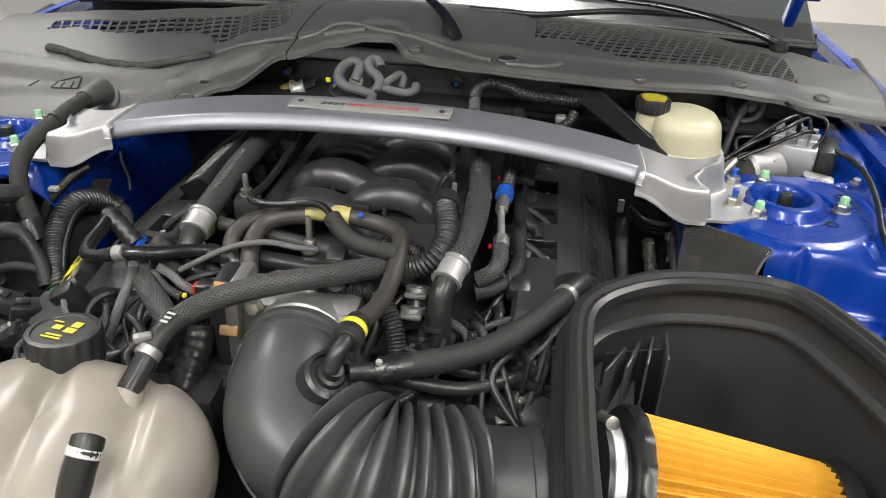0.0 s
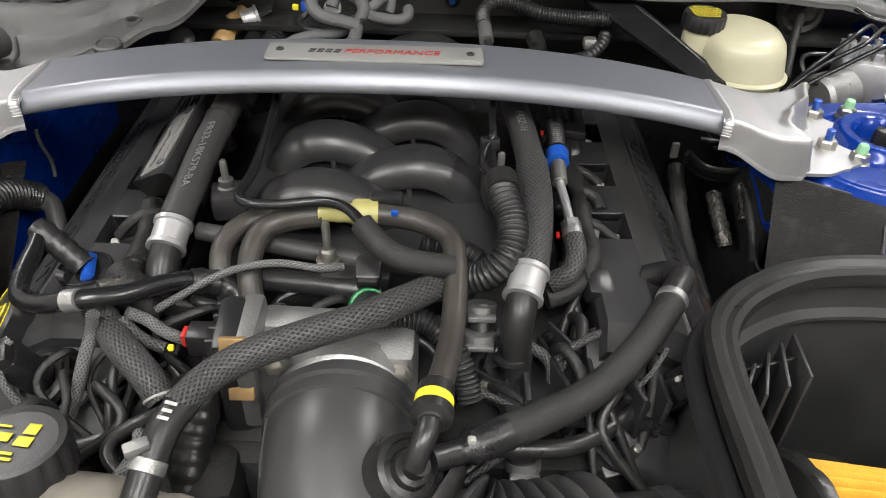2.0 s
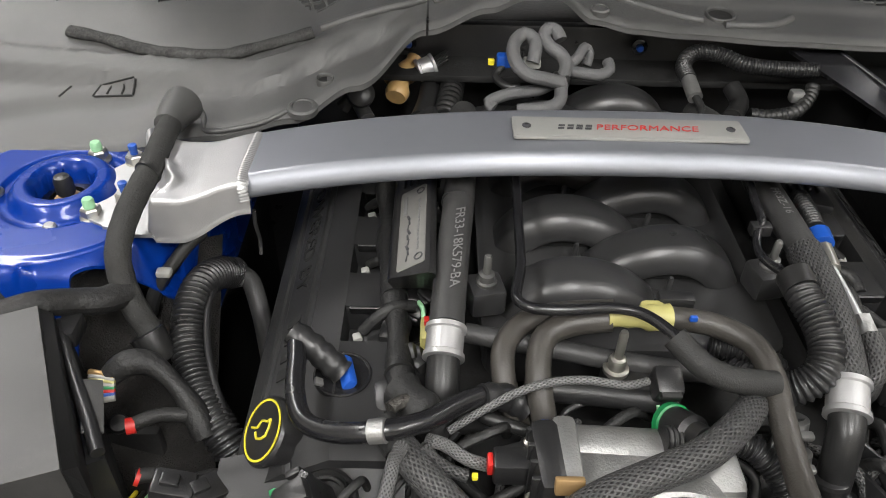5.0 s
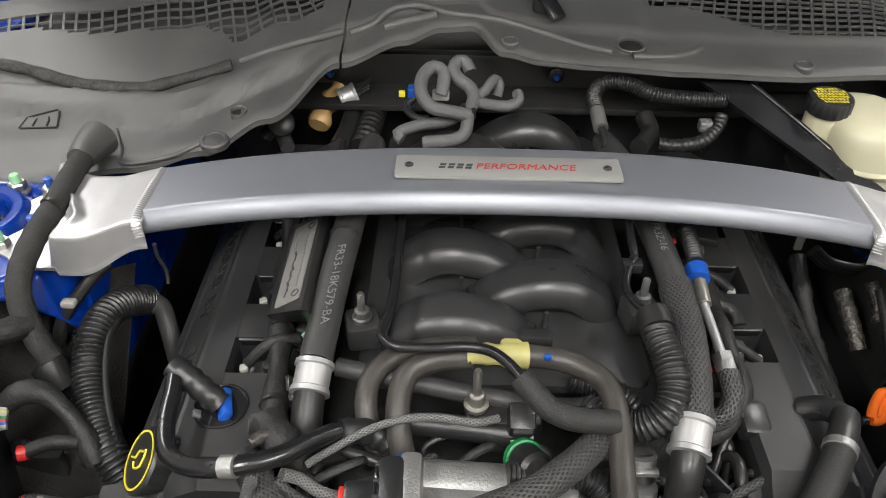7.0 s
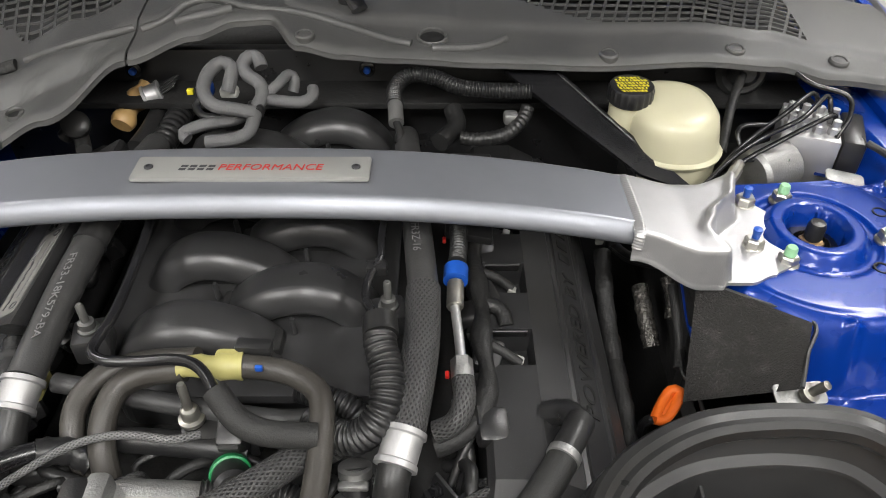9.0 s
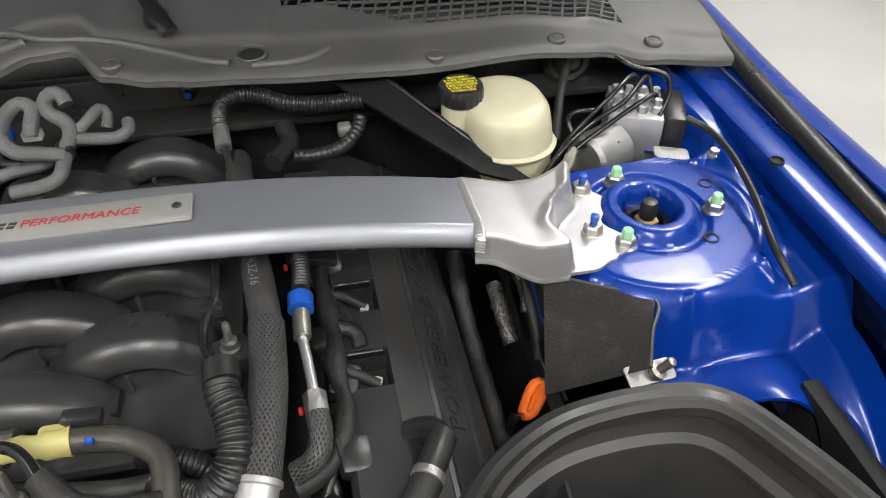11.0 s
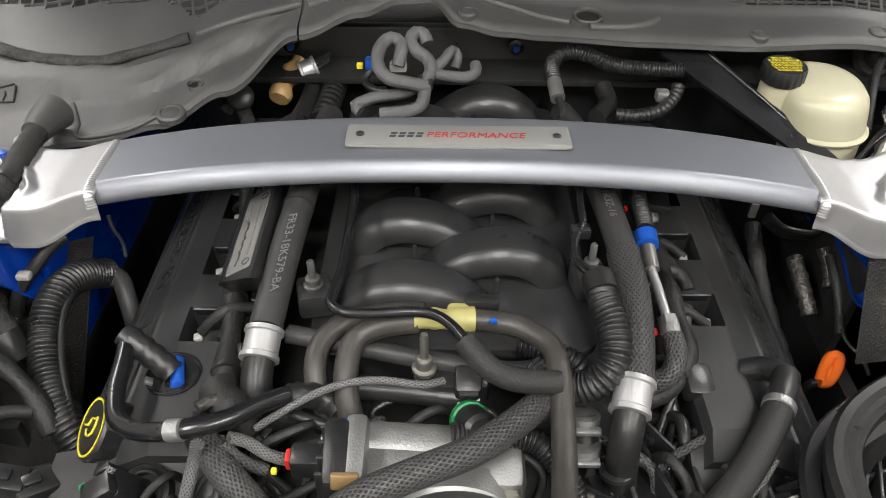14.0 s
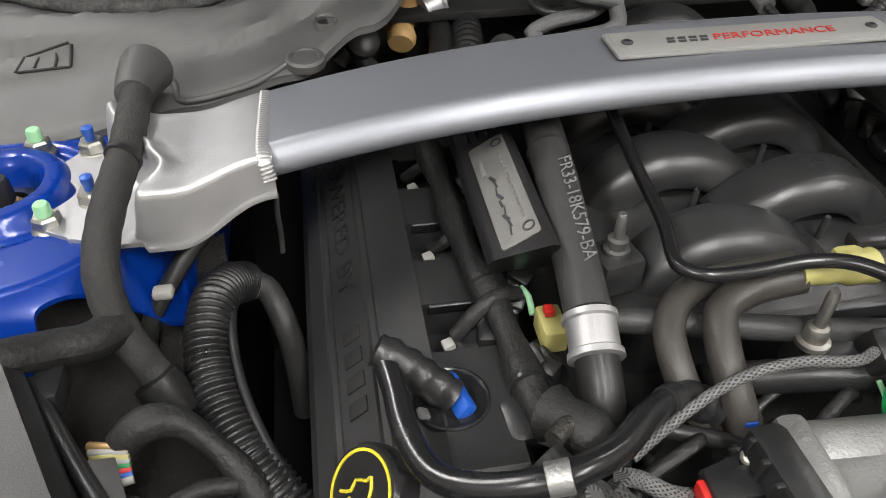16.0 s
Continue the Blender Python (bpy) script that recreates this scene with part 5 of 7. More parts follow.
# corrugated looms at the engine front
h = hose("corrugated_loom", "black corrugated wiring conduit behind the duct", "cable", "front conduits")
tube("conduit", [(-0.006, -0.378, 0.875), (0.026, -0.376, 0.870), (0.059, -0.375, 0.868), (0.079, -0.385, 0.860), (0.095, -0.404, 0.845), (0.104, -0.424, 0.820)], 0.0115, PLASTIC, h, "", 18, 0.003, (0.0042, 0.002))
h = hose("corrugated_loom", "black corrugated wiring conduit behind the duct", "cable", "front conduits")
tube("conduit", [(0.058, -0.277, 0.880), (0.083, -0.286, 0.880), (0.108, -0.297, 0.878), (0.117, -0.302, 0.860)], 0.0115, PLASTIC, h, "", 18, 0.003, (0.0042, 0.002))
# breather from the right cover to the duct
h = hose("crankcase_hose", "thick black foam sleeved hose from valve cover to duct", "hose")
tube("sleeve", [(0.125, -0.487, 0.857), (0.160, -0.466, 0.853), (0.205, -0.437, 0.853), (0.245, -0.398, 0.858), (0.275, -0.360, 0.864), (0.292, -0.334, 0.867)], 0.0138, FOAM, h, "", 22)
tube("rubber_end", [(0.285, -0.343, 0.866), (0.300, -0.318, 0.868), (0.309, -0.300, 0.864)], 0.0130, RUBBER, h, "", 20)
band((0.289, -0.338, 0.867), (0.5, 0.85, 0.05), 0.0140, 0.008, CAST, h, "print_band", "white printed band")
tube("cover_nipple", [(0.310, -0.302, 0.863), (0.300, -0.283, 0.855), (0.283, -0.275, 0.842)], 0.012, PLASTIC, h, "black nipple", 16)
tube("duct_nipple", [(0.070, -0.520, 0.866), (0.095, -0.505, 0.860), (0.128, -0.486, 0.857)], lambda q: 0.010 + 0.0045 * ramp01(0.45, 0.5, q), PLASTIC, h, "black stepped nipple", 18)
part("nipple_clip", block((0.007, 0.006, 0.006), 0.002, pose(0.100, -0.506, 0.873)), PALE, h)
h = hose("lower_hose", "thin black hose below the crankcase hose", "hose")
tube("rubber", [(0.112, -0.483, 0.835), (0.142, -0.479, 0.828), (0.183, -0.470, 0.820), (0.214, -0.451, 0.815), (0.248, -0.423, 0.810), (0.284, -0.397, 0.810)], 0.0078, RUBBER, h, "", 14)
h = hose("injector_wire", "thin twisted braided wire near the air box", "cable")
tube("sleeve", [(0.236, -0.414, 0.800), (0.249, -0.405, 0.815), (0.265, -0.396, 0.830), (0.281, -0.378, 0.845)], 0.0026, BRAID_GREY, h, "", 8)

# fuel quick coupling and pipe on the left cover
h = hose("fuel_pipe", "glossy black bent fuel pipe with a blue quick coupling", "pipe")
F1 = [(-0.313, -0.276, 0.878), (-0.3095, -0.300, 0.876), (-0.306, -0.335, 0.874), (-0.294, -0.366, 0.876), (-0.268, -0.384, 0.885), (-0.232, -0.392, 0.898), (-0.195, -0.378, 0.894), (-0.165, -0.352, 0.886), (-0.143, -0.338, 0.878), (-0.125, -0.332, 0.868)]
tube("pipe", F1, 0.0085, BLACK_PAINT, h, "", 20)
tube("coupling", [(-0.318, -0.272, 0.882), (-0.300, -0.280, 0.872), (-0.272, -0.292, 0.850)], lambda q: 0.0112 + 0.0016 * (int(q * 9) % 2), PLASTIC, h, "ribbed black coupling", 22, 0.004)
part("blue_clip", block((0.010, 0.034, 0.014), 0.003, pose(-0.268, -0.292, 0.850, 0, 40, 15)), BLUE_PLASTIC, h, "blue release clip")
part("white_clip", block((0.008, 0.008, 0.004), 0.001, pose(-0.292, -0.303, 0.850, 0, 35, 10)), CAST, h)
band((-0.232, -0.392, 0.898), (1, -0.1, 0.25), 0.0087, 0.014, CAST, h, "print_band", "grey printed band")
tube("knuckle", [(-0.150, -0.343, 0.881), (-0.128, -0.334, 0.870), (-0.112, -0.336, 0.858)], lambda q: 0.0112 + 0.0015 * (int(q * 7) % 2), PLASTIC, h, "ribbed coupling", 18, 0.004)
hole = thing("coil_well", "dark round well in the valve cover below the coupling", "well", (-0.272, -0.292, 0.8482))
lathe("rim", [(0.0265, -0.004), (0.0265, 0.0006), (0.0250, 0.0012), (0.0238, 0.0004), (0.0238, -0.0006), (0, -0.0006)], (0, 0, 0), (0, 0, 1), BLACK_PAINT, hole, "", 32)

# mesh hoses at the left front
h = hose("lower_coolant_hose", "black mesh sleeved hose at the engine front", "hose")
tube("sleeve", [(-0.218, -0.381, 0.868), (-0.207, -0.394, 0.866), (-0.193, -0.410, 0.862), (-0.171, -0.428, 0.850), (-0.154, -0.443, 0.835)], 0.0135, BRAID_FINE, h, "black mesh sleeve", 24)
tube("upper_end", [(-0.231, -0.364, 0.875), (-0.216, -0.387, 0.868)], 0.013, TAPE, h, "taped end", 16)
band((-0.156, -0.441, 0.836), (0.4, -0.7, -0.5), 0.0138, 0.003, PALE, h)
h = hose("lower_radiator_hose", "thick black taped hose below the coolant hose", "hose")
tube("rubber", [(-0.129, -0.424, 0.830), (-0.128, -0.435, 0.815), (-0.132, -0.450, 0.800), (-0.135, -0.475, 0.780), (-0.138, -0.497, 0.750)], 0.017, RUBBER, h, "", 22, 0.006, (0.012, 0.0012))

# taped engine harness along both covers
h = hose("engine_harness", "black cloth taped engine harness along the valve cover", "cable", "engine harnesses")
tube("trunk", [(-0.248, -0.012, 0.868), (-0.242, -0.083, 0.864), (-0.238, -0.151, 0.862), (-0.229, -0.210, 0.860), (-0.223, -0.260, 0.856), (-0.220, -0.293, 0.853), (-0.217, -0.324, 0.850)], lambda q: 0.0115 + 0.002 * math.sin(q * 23), TAPE, h, "", 16)
tube("branch", [(-0.243, -0.034, 0.862), (-0.257, -0.034, 0.855), (-0.269, -0.026, 0.840)], 0.0055, TAPE, h, "", 10)
tube("branch", [(-0.234, -0.125, 0.862), (-0.248, -0.140, 0.857), (-0.260, -0.129, 0.840)], 0.0055, TAPE, h, "", 10)
tube("branch", [(-0.209, -0.216, 0.862), (-0.228, -0.223, 0.868), (-0.245, -0.231, 0.860), (-0.259, -0.235, 0.845)], 0.006, TAPE, h, "", 10)
tube("branch", [(-0.206, -0.209, 0.862), (-0.201, -0.216, 0.858), (-0.200, -0.228, 0.850)], 0.0025, PALE_GREEN, h, "", 8)
part("pale_plug", block((0.018, 0.030, 0.02), 0.003, Matrix.Translation((-0.194, -0.252, 0.860))), LABEL_YELLOW, h, "pale yellow plug")
part("red_lock", block((0.007, 0.008, 0.006), 0.001, Matrix.Translation((-0.196, -0.249, 0.875))), RED, h)
for q in ((-0.229, -0.203, 0.862), (-0.221, -0.294, 0.855)):
    band(q, (0.15, -1, 0), 0.0125, 0.004, RUBBER, h, "cable_tie")
tube("ragged_tape", [(-0.216, -0.329, 0.868), (-0.206, -0.343, 0.872), (-0.195, -0.355, 0.868), (-0.184, -0.356, 0.850)], lambda q: 0.019 - 0.006 * q + 0.003 * math.sin(q * 31), TAPE, h, "", 14)
tube("silver_tape", [(-0.225, -0.360, 0.885), (-0.218, -0.353, 0.884), (-0.209, -0.346, 0.880)], 0.006, FOIL, h, "torn silver tape", 10)
h = hose("engine_harness", "black cloth taped engine harness along the valve cover", "cable", "engine harnesses")
tube("trunk", [(0.219, -0.032, 0.862), (0.224, -0.105, 0.860), (0.228, -0.154, 0.858), (0.226, -0.200, 0.858), (0.230, -0.239, 0.855), (0.224, -0.274, 0.850), (0.206, -0.300, 0.845), (0.179, -0.309, 0.840)], lambda q: 0.0095 + 0.002 * math.sin(q * 27), TAPE, h, "", 16)
tube("branch", [(0.225, -0.094, 0.858), (0.246, -0.096, 0.850), (0.264, -0.102, 0.838)], 0.0055, TAPE, h, "", 10)
tube("branch", [(0.227, -0.200, 0.858), (0.246, -0.205, 0.850), (0.264, -0.210, 0.838)], 0.0055, TAPE, h, "", 10)
tube("branch", [(0.225, -0.142, 0.858), (0.248, -0.149, 0.852), (0.253, -0.167, 0.845)], 0.0085, TAPE, h, "", 10)
for i in range(5):
    yy = 0.07 - 0.085 * i
    part("junction", block((0.030, 0.036, 0.022), 0.006, pose(0.232, yy - 0.02, 0.842, 12, 8, 20 * (i % 3) - 15)), PLASTIC, h, "black connector body")
    part("junction", block((0.028, 0.034, 0.020), 0.006, pose(-0.2275, yy - 0.045, 0.842, 8, -6, 18 * (i % 3) - 12)), PLASTIC, h, "black connector body")

# right fuel line with blue ring
h = hose("fuel_line", "fuel line with blue ring, silver pipe and braided end", "pipe")
tube("conduit", [(0.204, -0.078, 0.905), (0.204, -0.109, 0.904), (0.202, -0.132, 0.903)], 0.0095, PLASTIC, h, "ribbed black conduit", 18, 0.003, (0.0042, 0.0018))
tube("blue_ring", [(0.201, -0.139, 0.902), (0.200, -0.156, 0.900)], 0.0125, BLUE_PLASTIC, h, "bright blue ring", 22)
tube("brass_fitting", [(0.200, -0.159, 0.900), (0.199, -0.189, 0.896)], 0.0085, STEEL, h, "zinc fitting", 8)
tube("silver_pipe", [(0.199, -0.189, 0.896), (0.202, -0.221, 0.891), (0.204, -0.247, 0.886)], 0.0048, ALU_BARE, h, "bare silver pipe", 14)
tube("grey_nut", [(0.204, -0.248, 0.887), (0.205, -0.267, 0.883)], 0.0105, CAST, h, "grey hexagon fitting", 6)
tube("braid", [(0.205, -0.268, 0.884), (0.206, -0.288, 0.878), (0.198, -0.304, 0.868), (0.181, -0.307, 0.858)], 0.0105, BRAID, h, "black woven sleeve", 18)
part("red_tab", block((0.004, 0.007, 0.005), 0.0012, Matrix.Translation((0.191, -0.260, 0.880))), RED, h)
part("red_tab", block((0.004, 0.007, 0.005), 0.0012, Matrix.Translation((0.189, -0.092, 0.900))), RED, h)
guard = thing("fuel_rail_guard", "ribbed black plastic fuel rail guard under the brace", "guard", (0, 0, 0))
mg = basis((0.213, -0.045, 0.905), (0.05, 1, 0.1))
part("plate", plank([(-0.022, -0.035), (0.030, -0.045), (0.028, 0.10), (-0.022, 0.10)], 0.012, 0.003, mg), PLASTIC, guard)
for i in range(4):
    part("rib", block((0.004, 0.045, 0.004), 0.001, mg @ pose(-0.013 + 0.010 * i, 0.0, 0.002)), PLASTIC, guard)

# ---- front right of the engine ----
cleat = thing("heater_coupling", "grey spring clamps on black coupling pipes", "coupling", (0, 0, 0))
for (a, b), r in ((((0.113, -0.342, 0.860), (0.115, -0.368, 0.830)), 0.013), (((0.147, -0.461, 0.800), (0.148, -0.465, 0.770)), 0.014)):
    tube("pipe", [a, b], r, PLASTIC, cleat, "", 18)
for q, r in (((0.113, -0.347, 0.860), 0.0135), ((0.111, -0.369, 0.845), 0.0145), ((0.149, -0.465, 0.790), 0.0145)):
    band(q, (0, -0.4, -0.9), r, 0.009, CAST, cleat, "spring_clamp", "grey spring clamp")
    part("clamp_ear", block((0.026, 0.008, 0.006), 0.002, Matrix.Translation(Vector(q) + Vector((0, -0.016, 0.002)))), CAST, cleat)
frontm = thing("front_bracketry", "dark ribbed plastic brackets at the engine front", "bracket", (0, 0, 0))
part("web_plate", block((0.16, 0.10, 0.012), 0.004, pose(0.20, -0.395, 0.80, -18, 12, 8)), PLASTIC, frontm)
for i in range(5):
    part("web", block((0.006, 0.10, 0.04), 0.002, pose(0.15 + 0.03 * i, -0.39, 0.808, -12, 10, 14 * (i % 2) - 4)), PLASTIC, frontm)
part("front_web", block((0.12, 0.012, 0.05), 0.004, pose(-0.22, -0.47, 0.79, 10, -14, 12)), PLASTIC, frontm)
part("pulley_cover", block((0.20, 0.07, 0.10), 0.02, pose(-0.19, -0.475, 0.735, 0, 0, 5)), VOID, frontm)
part("belt_shield", block((0.24, 0.04, 0.20), 0.015, pose(0.12, -0.475, 0.66)), VOID, frontm)


# small looms and lumps filling the gaps round the hoses
rng = random.Random(7)


def small_loom(knots, r, mat):
    o = thing("small_loom", "thin black wiring loom between the hoses", "cable", (0, 0, 0), "small looms")
    tube("sleeve", knots, r, mat, o, "", 9)
    return o


for i in range(12):
    x0, y0 = rng.uniform(-0.16, 0.10), rng.uniform(-0.36, -0.30)
    small_loom([(x0, y0, 0.835), (x0 + rng.uniform(-0.03, 0.03), y0 - 0.015, 0.852 + rng.uniform(0, 0.012)), (x0 + rng.uniform(-0.06, 0.06), y0 - 0.035, 0.845), (x0 + rng.uniform(-0.08, 0.08), y0 - 0.06, 0.81)], rng.uniform(0.003, 0.006), rng.choice((TAPE, RUBBER, BRAID_FINE)))
for i in range(16):
    x0, y0 = rng.uniform(0.10, 0.29), rng.uniform(-0.42, -0.24)
    small_loom([(x0, y0, 0.80), (x0 + rng.uniform(-0.02, 0.03), y0 - 0.02, 0.826 + rng.uniform(0, 0.012)), (x0 + rng.uniform(-0.03, 0.05), y0 - 0.05, 0.82), (x0 + rng.uniform(-0.05, 0.06), y0 - 0.09, 0.78)], rng.uniform(0.003, 0.007), rng.choice((TAPE, RUBBER, BRAID_FINE, RUBBER)))
for i in range(14):
    x0, y0 = rng.uniform(-0.30, -0.15), rng.uniform(-0.47, -0.30)
    small_loom([(x0, y0, 0.80), (x0 + rng.uniform(-0.02, 0.03), y0 - 0.02, 0.835 + rng.uniform(0, 0.012)), (x0 + rng.uniform(-0.03, 0.05), y0 - 0.05, 0.83), (x0 + rng.uniform(-0.05, 0.06), y0 - 0.09, 0.79)], rng.uniform(0.003, 0.006), rng.choice((TAPE, RUBBER, BRAID_FINE, BRAID_GREY)))
for i in range(22):
    side = rng.choice((-1, 1))
    px, py = side * rng.uniform(0.19, 0.225), rng.uniform(-0.30, 0.10)
    lump = thing("injector_plug", "small black plug beside the intake runners", "connector", (px, py, rng.uniform(0.828, 0.848)), "injector plugs")
    tilt = pose(0, 0, 0, rng.uniform(-30, 30), side * rng.uniform(10, 40), rng.uniform(0, 90))
    part("body", block((0.020, 0.014, 0.022), 0.003, tilt), PLASTIC, lump)
    part("collar", block((0.013, 0.018, 0.010), 0.002, tilt @ pose(0, 0, 0.012)), RUBBER, lump)
for i in range(9):
    q = (rng.uniform(0.12, 0.27), rng.uniform(-0.44, -0.30), rng.uniform(0.79, 0.815))
    lump = thing("front_lug", "ribbed black plastic lug at the engine front", "bracket", q, "front lugs")
    tilt = pose(0, 0, 0, rng.uniform(-40, 10), rng.uniform(-30, 30), rng.uniform(-60, 60))
    part("plate", block((0.045, 0.004, 0.03), 0.001, tilt), PLASTIC, lump)
    part("gusset", block((0.004, 0.02, 0.028), 0.001, tilt @ pose(0.008, 0.01, 0)), PLASTIC, lump)
    lathe("bolt", [(0.007, 0), (0.007, 0.003), (0.005, 0.004), (0.005, 0.009), (0, 0.009)], tilt @ Vector((-0.012, -0.003, 0.004)), tilt.to_3x3() @ Vector((0, -1, 0.2)), STEEL if i % 3 == 0 else BLACK_PAINT, lump, "", 6)


# ---- right rear corner ----
res = thing("brake_reservoir", "cream brake fluid reservoir with a black cap", "reservoir", (0, 0, 0))
ring_loft("tank", [(0.492, 0.098, 0.034, 0.040, 0.822), (0.488, 0.104, 0.046, 0.052, 0.845), (0.482, 0.110, 0.053, 0.059, 0.888), (0.480, 0.112, 0.060, 0.066, 0.8925), (0.480, 0.112, 0.061, 0.067, 0.896), (0.479, 0.113, 0.057, 0.063, 0.8995),
                   (0.476, 0.118, 0.057, 0.064, 0.925), (0.475, 0.119, 0.055, 0.062, 0.937), (0.474, 0.120, 0.049, 0.056, 0.946), (0.473, 0.121, 0.038, 0.045, 0.950), (0.472, 0.122, 0.026, 0.030, 0.9505), (0.472, 0.122, 0.010, 0.012, 0.952)], CREAM, res, "", 56, 2.2)
lathe("neck", [(0.024, 0.0), (0.024, 0.035), (0.022, 0.045)], (0.420, 0.124, 0.902), (0, 0, 1), CREAM, res, "", 32)
lathe("cap", [(0.026, 0.0), (0.0285, 0.003), (0.0285, 0.018), (0.0265, 0.0215), (0.0235, 0.022), (0.0, 0.022)], (0.420, 0.124, 0.946), (0, 0, 1), PLASTIC, res, "black ribbed screw cap", 80, (20, 0.0018, 0.002, 0.019))
for i in range(9):
    for j in range(6):
        a, b = -0.018 + 0.0045 * i + 0.002 * (j % 2), -0.0165 + 0.0066 * j
        if a * a + b * b < 0.0215 ** 2:
            part("yellow_print", block((0.0036 - 0.001 * ((i + j) % 3), 0.0048, 0.0006), 0.0002, pose(0.420 + a, 0.124 + b, 0.9683, 0, 0, (i * 37 + j * 23) % 40)), YELLOW_PRINT, res)
bar = thing("cross_bar", "flat black painted steel cross bar behind the reservoir", "bar", (0, 0, 0))
quad_plate("strap", ((0.267, 0.178, 0.955), (0.335, 0.181, 0.955), (0.498, 0.019, 0.872), (0.427, 0.049, 0.884)), 0.006, BLACK_PAINT, bar)
tube("bar_edge", [(0.335, 0.177, 0.957), (0.384, 0.123, 0.933), (0.442, 0.071, 0.900), (0.497, 0.019, 0.874)], 0.0035, BLACK_PAINT, bar)
boot = thing("firewall_grommet", "black rubber grommet round a cable in the firewall", "grommet", (0.592, 0.225, 0.937))
lathe("disc", [(0.034, 0), (0.036, 0.006), (0.030, 0.012), (0.022, 0.010), (0.018, 0.022), (0.010, 0.030), (0, 0.030)], (0, 0, 0), (0, -1, 0.2), RUBBER, boot, "", 36)
cable = hose("bulkhead_loom", "black taped loom from the firewall grommet", "cable")
tube("loom", [(0.589, 0.206, 0.945), (0.566, 0.163, 0.925), (0.551, 0.126, 0.910), (0.539, 0.092, 0.890)], 0.006, TAPE, cable)

absu = thing("abs_unit", "cast aluminium brake control unit with black motor and lines", "brake unit", (0, 0, 0))
ma = basis((0.650, 0.112, 0.885), (0.35, 1, 0))
part("valve_block", block((0.072, 0.070, 0.070), 0.005, ma), ALU_BARE, absu)
part("control_box", block((0.028, 0.080, 0.080), 0.006, ma @ pose(0.050, 0.004, -0.002)), PLASTIC, absu, "black control box")
lathe("motor", [(0.030, 0), (0.033, 0.004), (0.033, 0.055), (0.028, 0.060), (0, 0.060)], ma @ Vector((-0.02, -0.034, -0.008)), ma.to_3x3() @ Vector((-0.65, -0.7, 0)), CAST, absu, "ribbed grey motor", 32, (16, 0.0015, 0.006, 0.054))
for i in range(4):
    for j in range(2):
        p = ma @ Vector((-0.026 + 0.017 * i, -0.018 + 0.030 * j, 0.034))
        lathe("union", [(0.0075, 0), (0.0075, 0.010), (0.005, 0.012), (0.005, 0.020), (0, 0.020)], p, (0, 0, 1), ALU_BARE, absu, "", 6)
for i in range(3):
    part("cast_step", block((0.02, 0.018, 0.012), 0.002, ma @ pose(-0.024 + 0.024 * i, 0.028 - 0.03 * (i % 2), 0.034)), ALU_BARE, absu)
h = hose("brake_lines", "bundle of thin black brake lines to the control unit", "pipe")
for i, run in enumerate(([(0.498, 0.028, 0.880), (0.536, 0.058, 0.900), (0.574, 0.070, 0.925), (0.616, 0.074, 0.950), (0.662, 0.119, 0.955), (0.665, 0.104, 0.940)],
                         [(0.502, 0.019, 0.878), (0.548, 0.052, 0.900), (0.597, 0.071, 0.920), (0.643, 0.084, 0.940), (0.668, 0.097, 0.940), (0.668, 0.091, 0.920)],
                         [(0.512, 0.026, 0.885), (0.548, 0.052, 0.900), (0.565, 0.061, 0.900), (0.609, 0.058, 0.900)],
                         [(0.559, 0.083, 0.900), (0.555, 0.099, 0.915), (0.567, 0.108, 0.920), (0.595, 0.108, 0.920)],
                         [(0.635, 0.159, 0.965), (0.651, 0.138, 0.960), (0.687, 0.119, 0.955), (0.686, 0.097, 0.940), (0.668, 0.078, 0.920)],
                         [(0.499, 0.024, 0.870), (0.549, 0.077, 0.900), (0.605, 0.095, 0.945), (0.647, 0.126, 0.955), (0.656, 0.118, 0.940)])):
    tube("line", run, 0.0032, BLACK_PAINT, h, "", 8)
for q in ((0.539, 0.041, 0.895), (0.531, 0.031, 0.890)):
    lathe("union", [(0.007, -0.02), (0.008, -0.012), (0.008, 0.006), (0.006, 0.008), (0.006, 0.018)], q, (0.5, 0.7, 0.2), STEEL, h, "zinc union", 10)
brk = thing("wing_bracket", "grey steel bracket bolted to the wing", "bracket", (0.673, 0.038, 0.890))
part("tab", plank(rounded(0.045, 0.022, 0.006), 0.003, 0.001, pose(0, 0, 0, 8, 5, -15)), CAST, brk)
lathe("bolt", [(0.009, 0), (0.009, 0.004), (0.006, 0.005), (0.006, 0.010), (0, 0.010)], (0.05, -0.015, -0.002), (0, 0, 1), STEEL, brk, "", 12)
cab = hose("wing_cable", "thin black cable along the blue wing rail", "cable")
tube("cable", [(0.691, 0.051, 0.930), (0.710, 0.027, 0.925), (0.716, -0.023, 0.920), (0.710, -0.092, 0.910), (0.696, -0.160, 0.900), (0.701, -0.204, 0.880)], 0.0045, RUBBER, cab, "", 10)
for q in ((0.685, -0.030, 0.8890), (0.645, -0.125, 0.8890), (0.746, -0.062, 0.935), (0.850, 0.347, 0.940)):
    pit = thing("drain_hole", "dark round hole in the blue panel", "hole", q, "panel holes")
    lathe("rim", [(0.0085, -0.002), (0.0085, 0.0012), (0.0068, 0.0012), (0.0068, -0.001), (0, -0.001)], (0, 0, 0), (0, 0, 1), VOID, pit, "", 20)

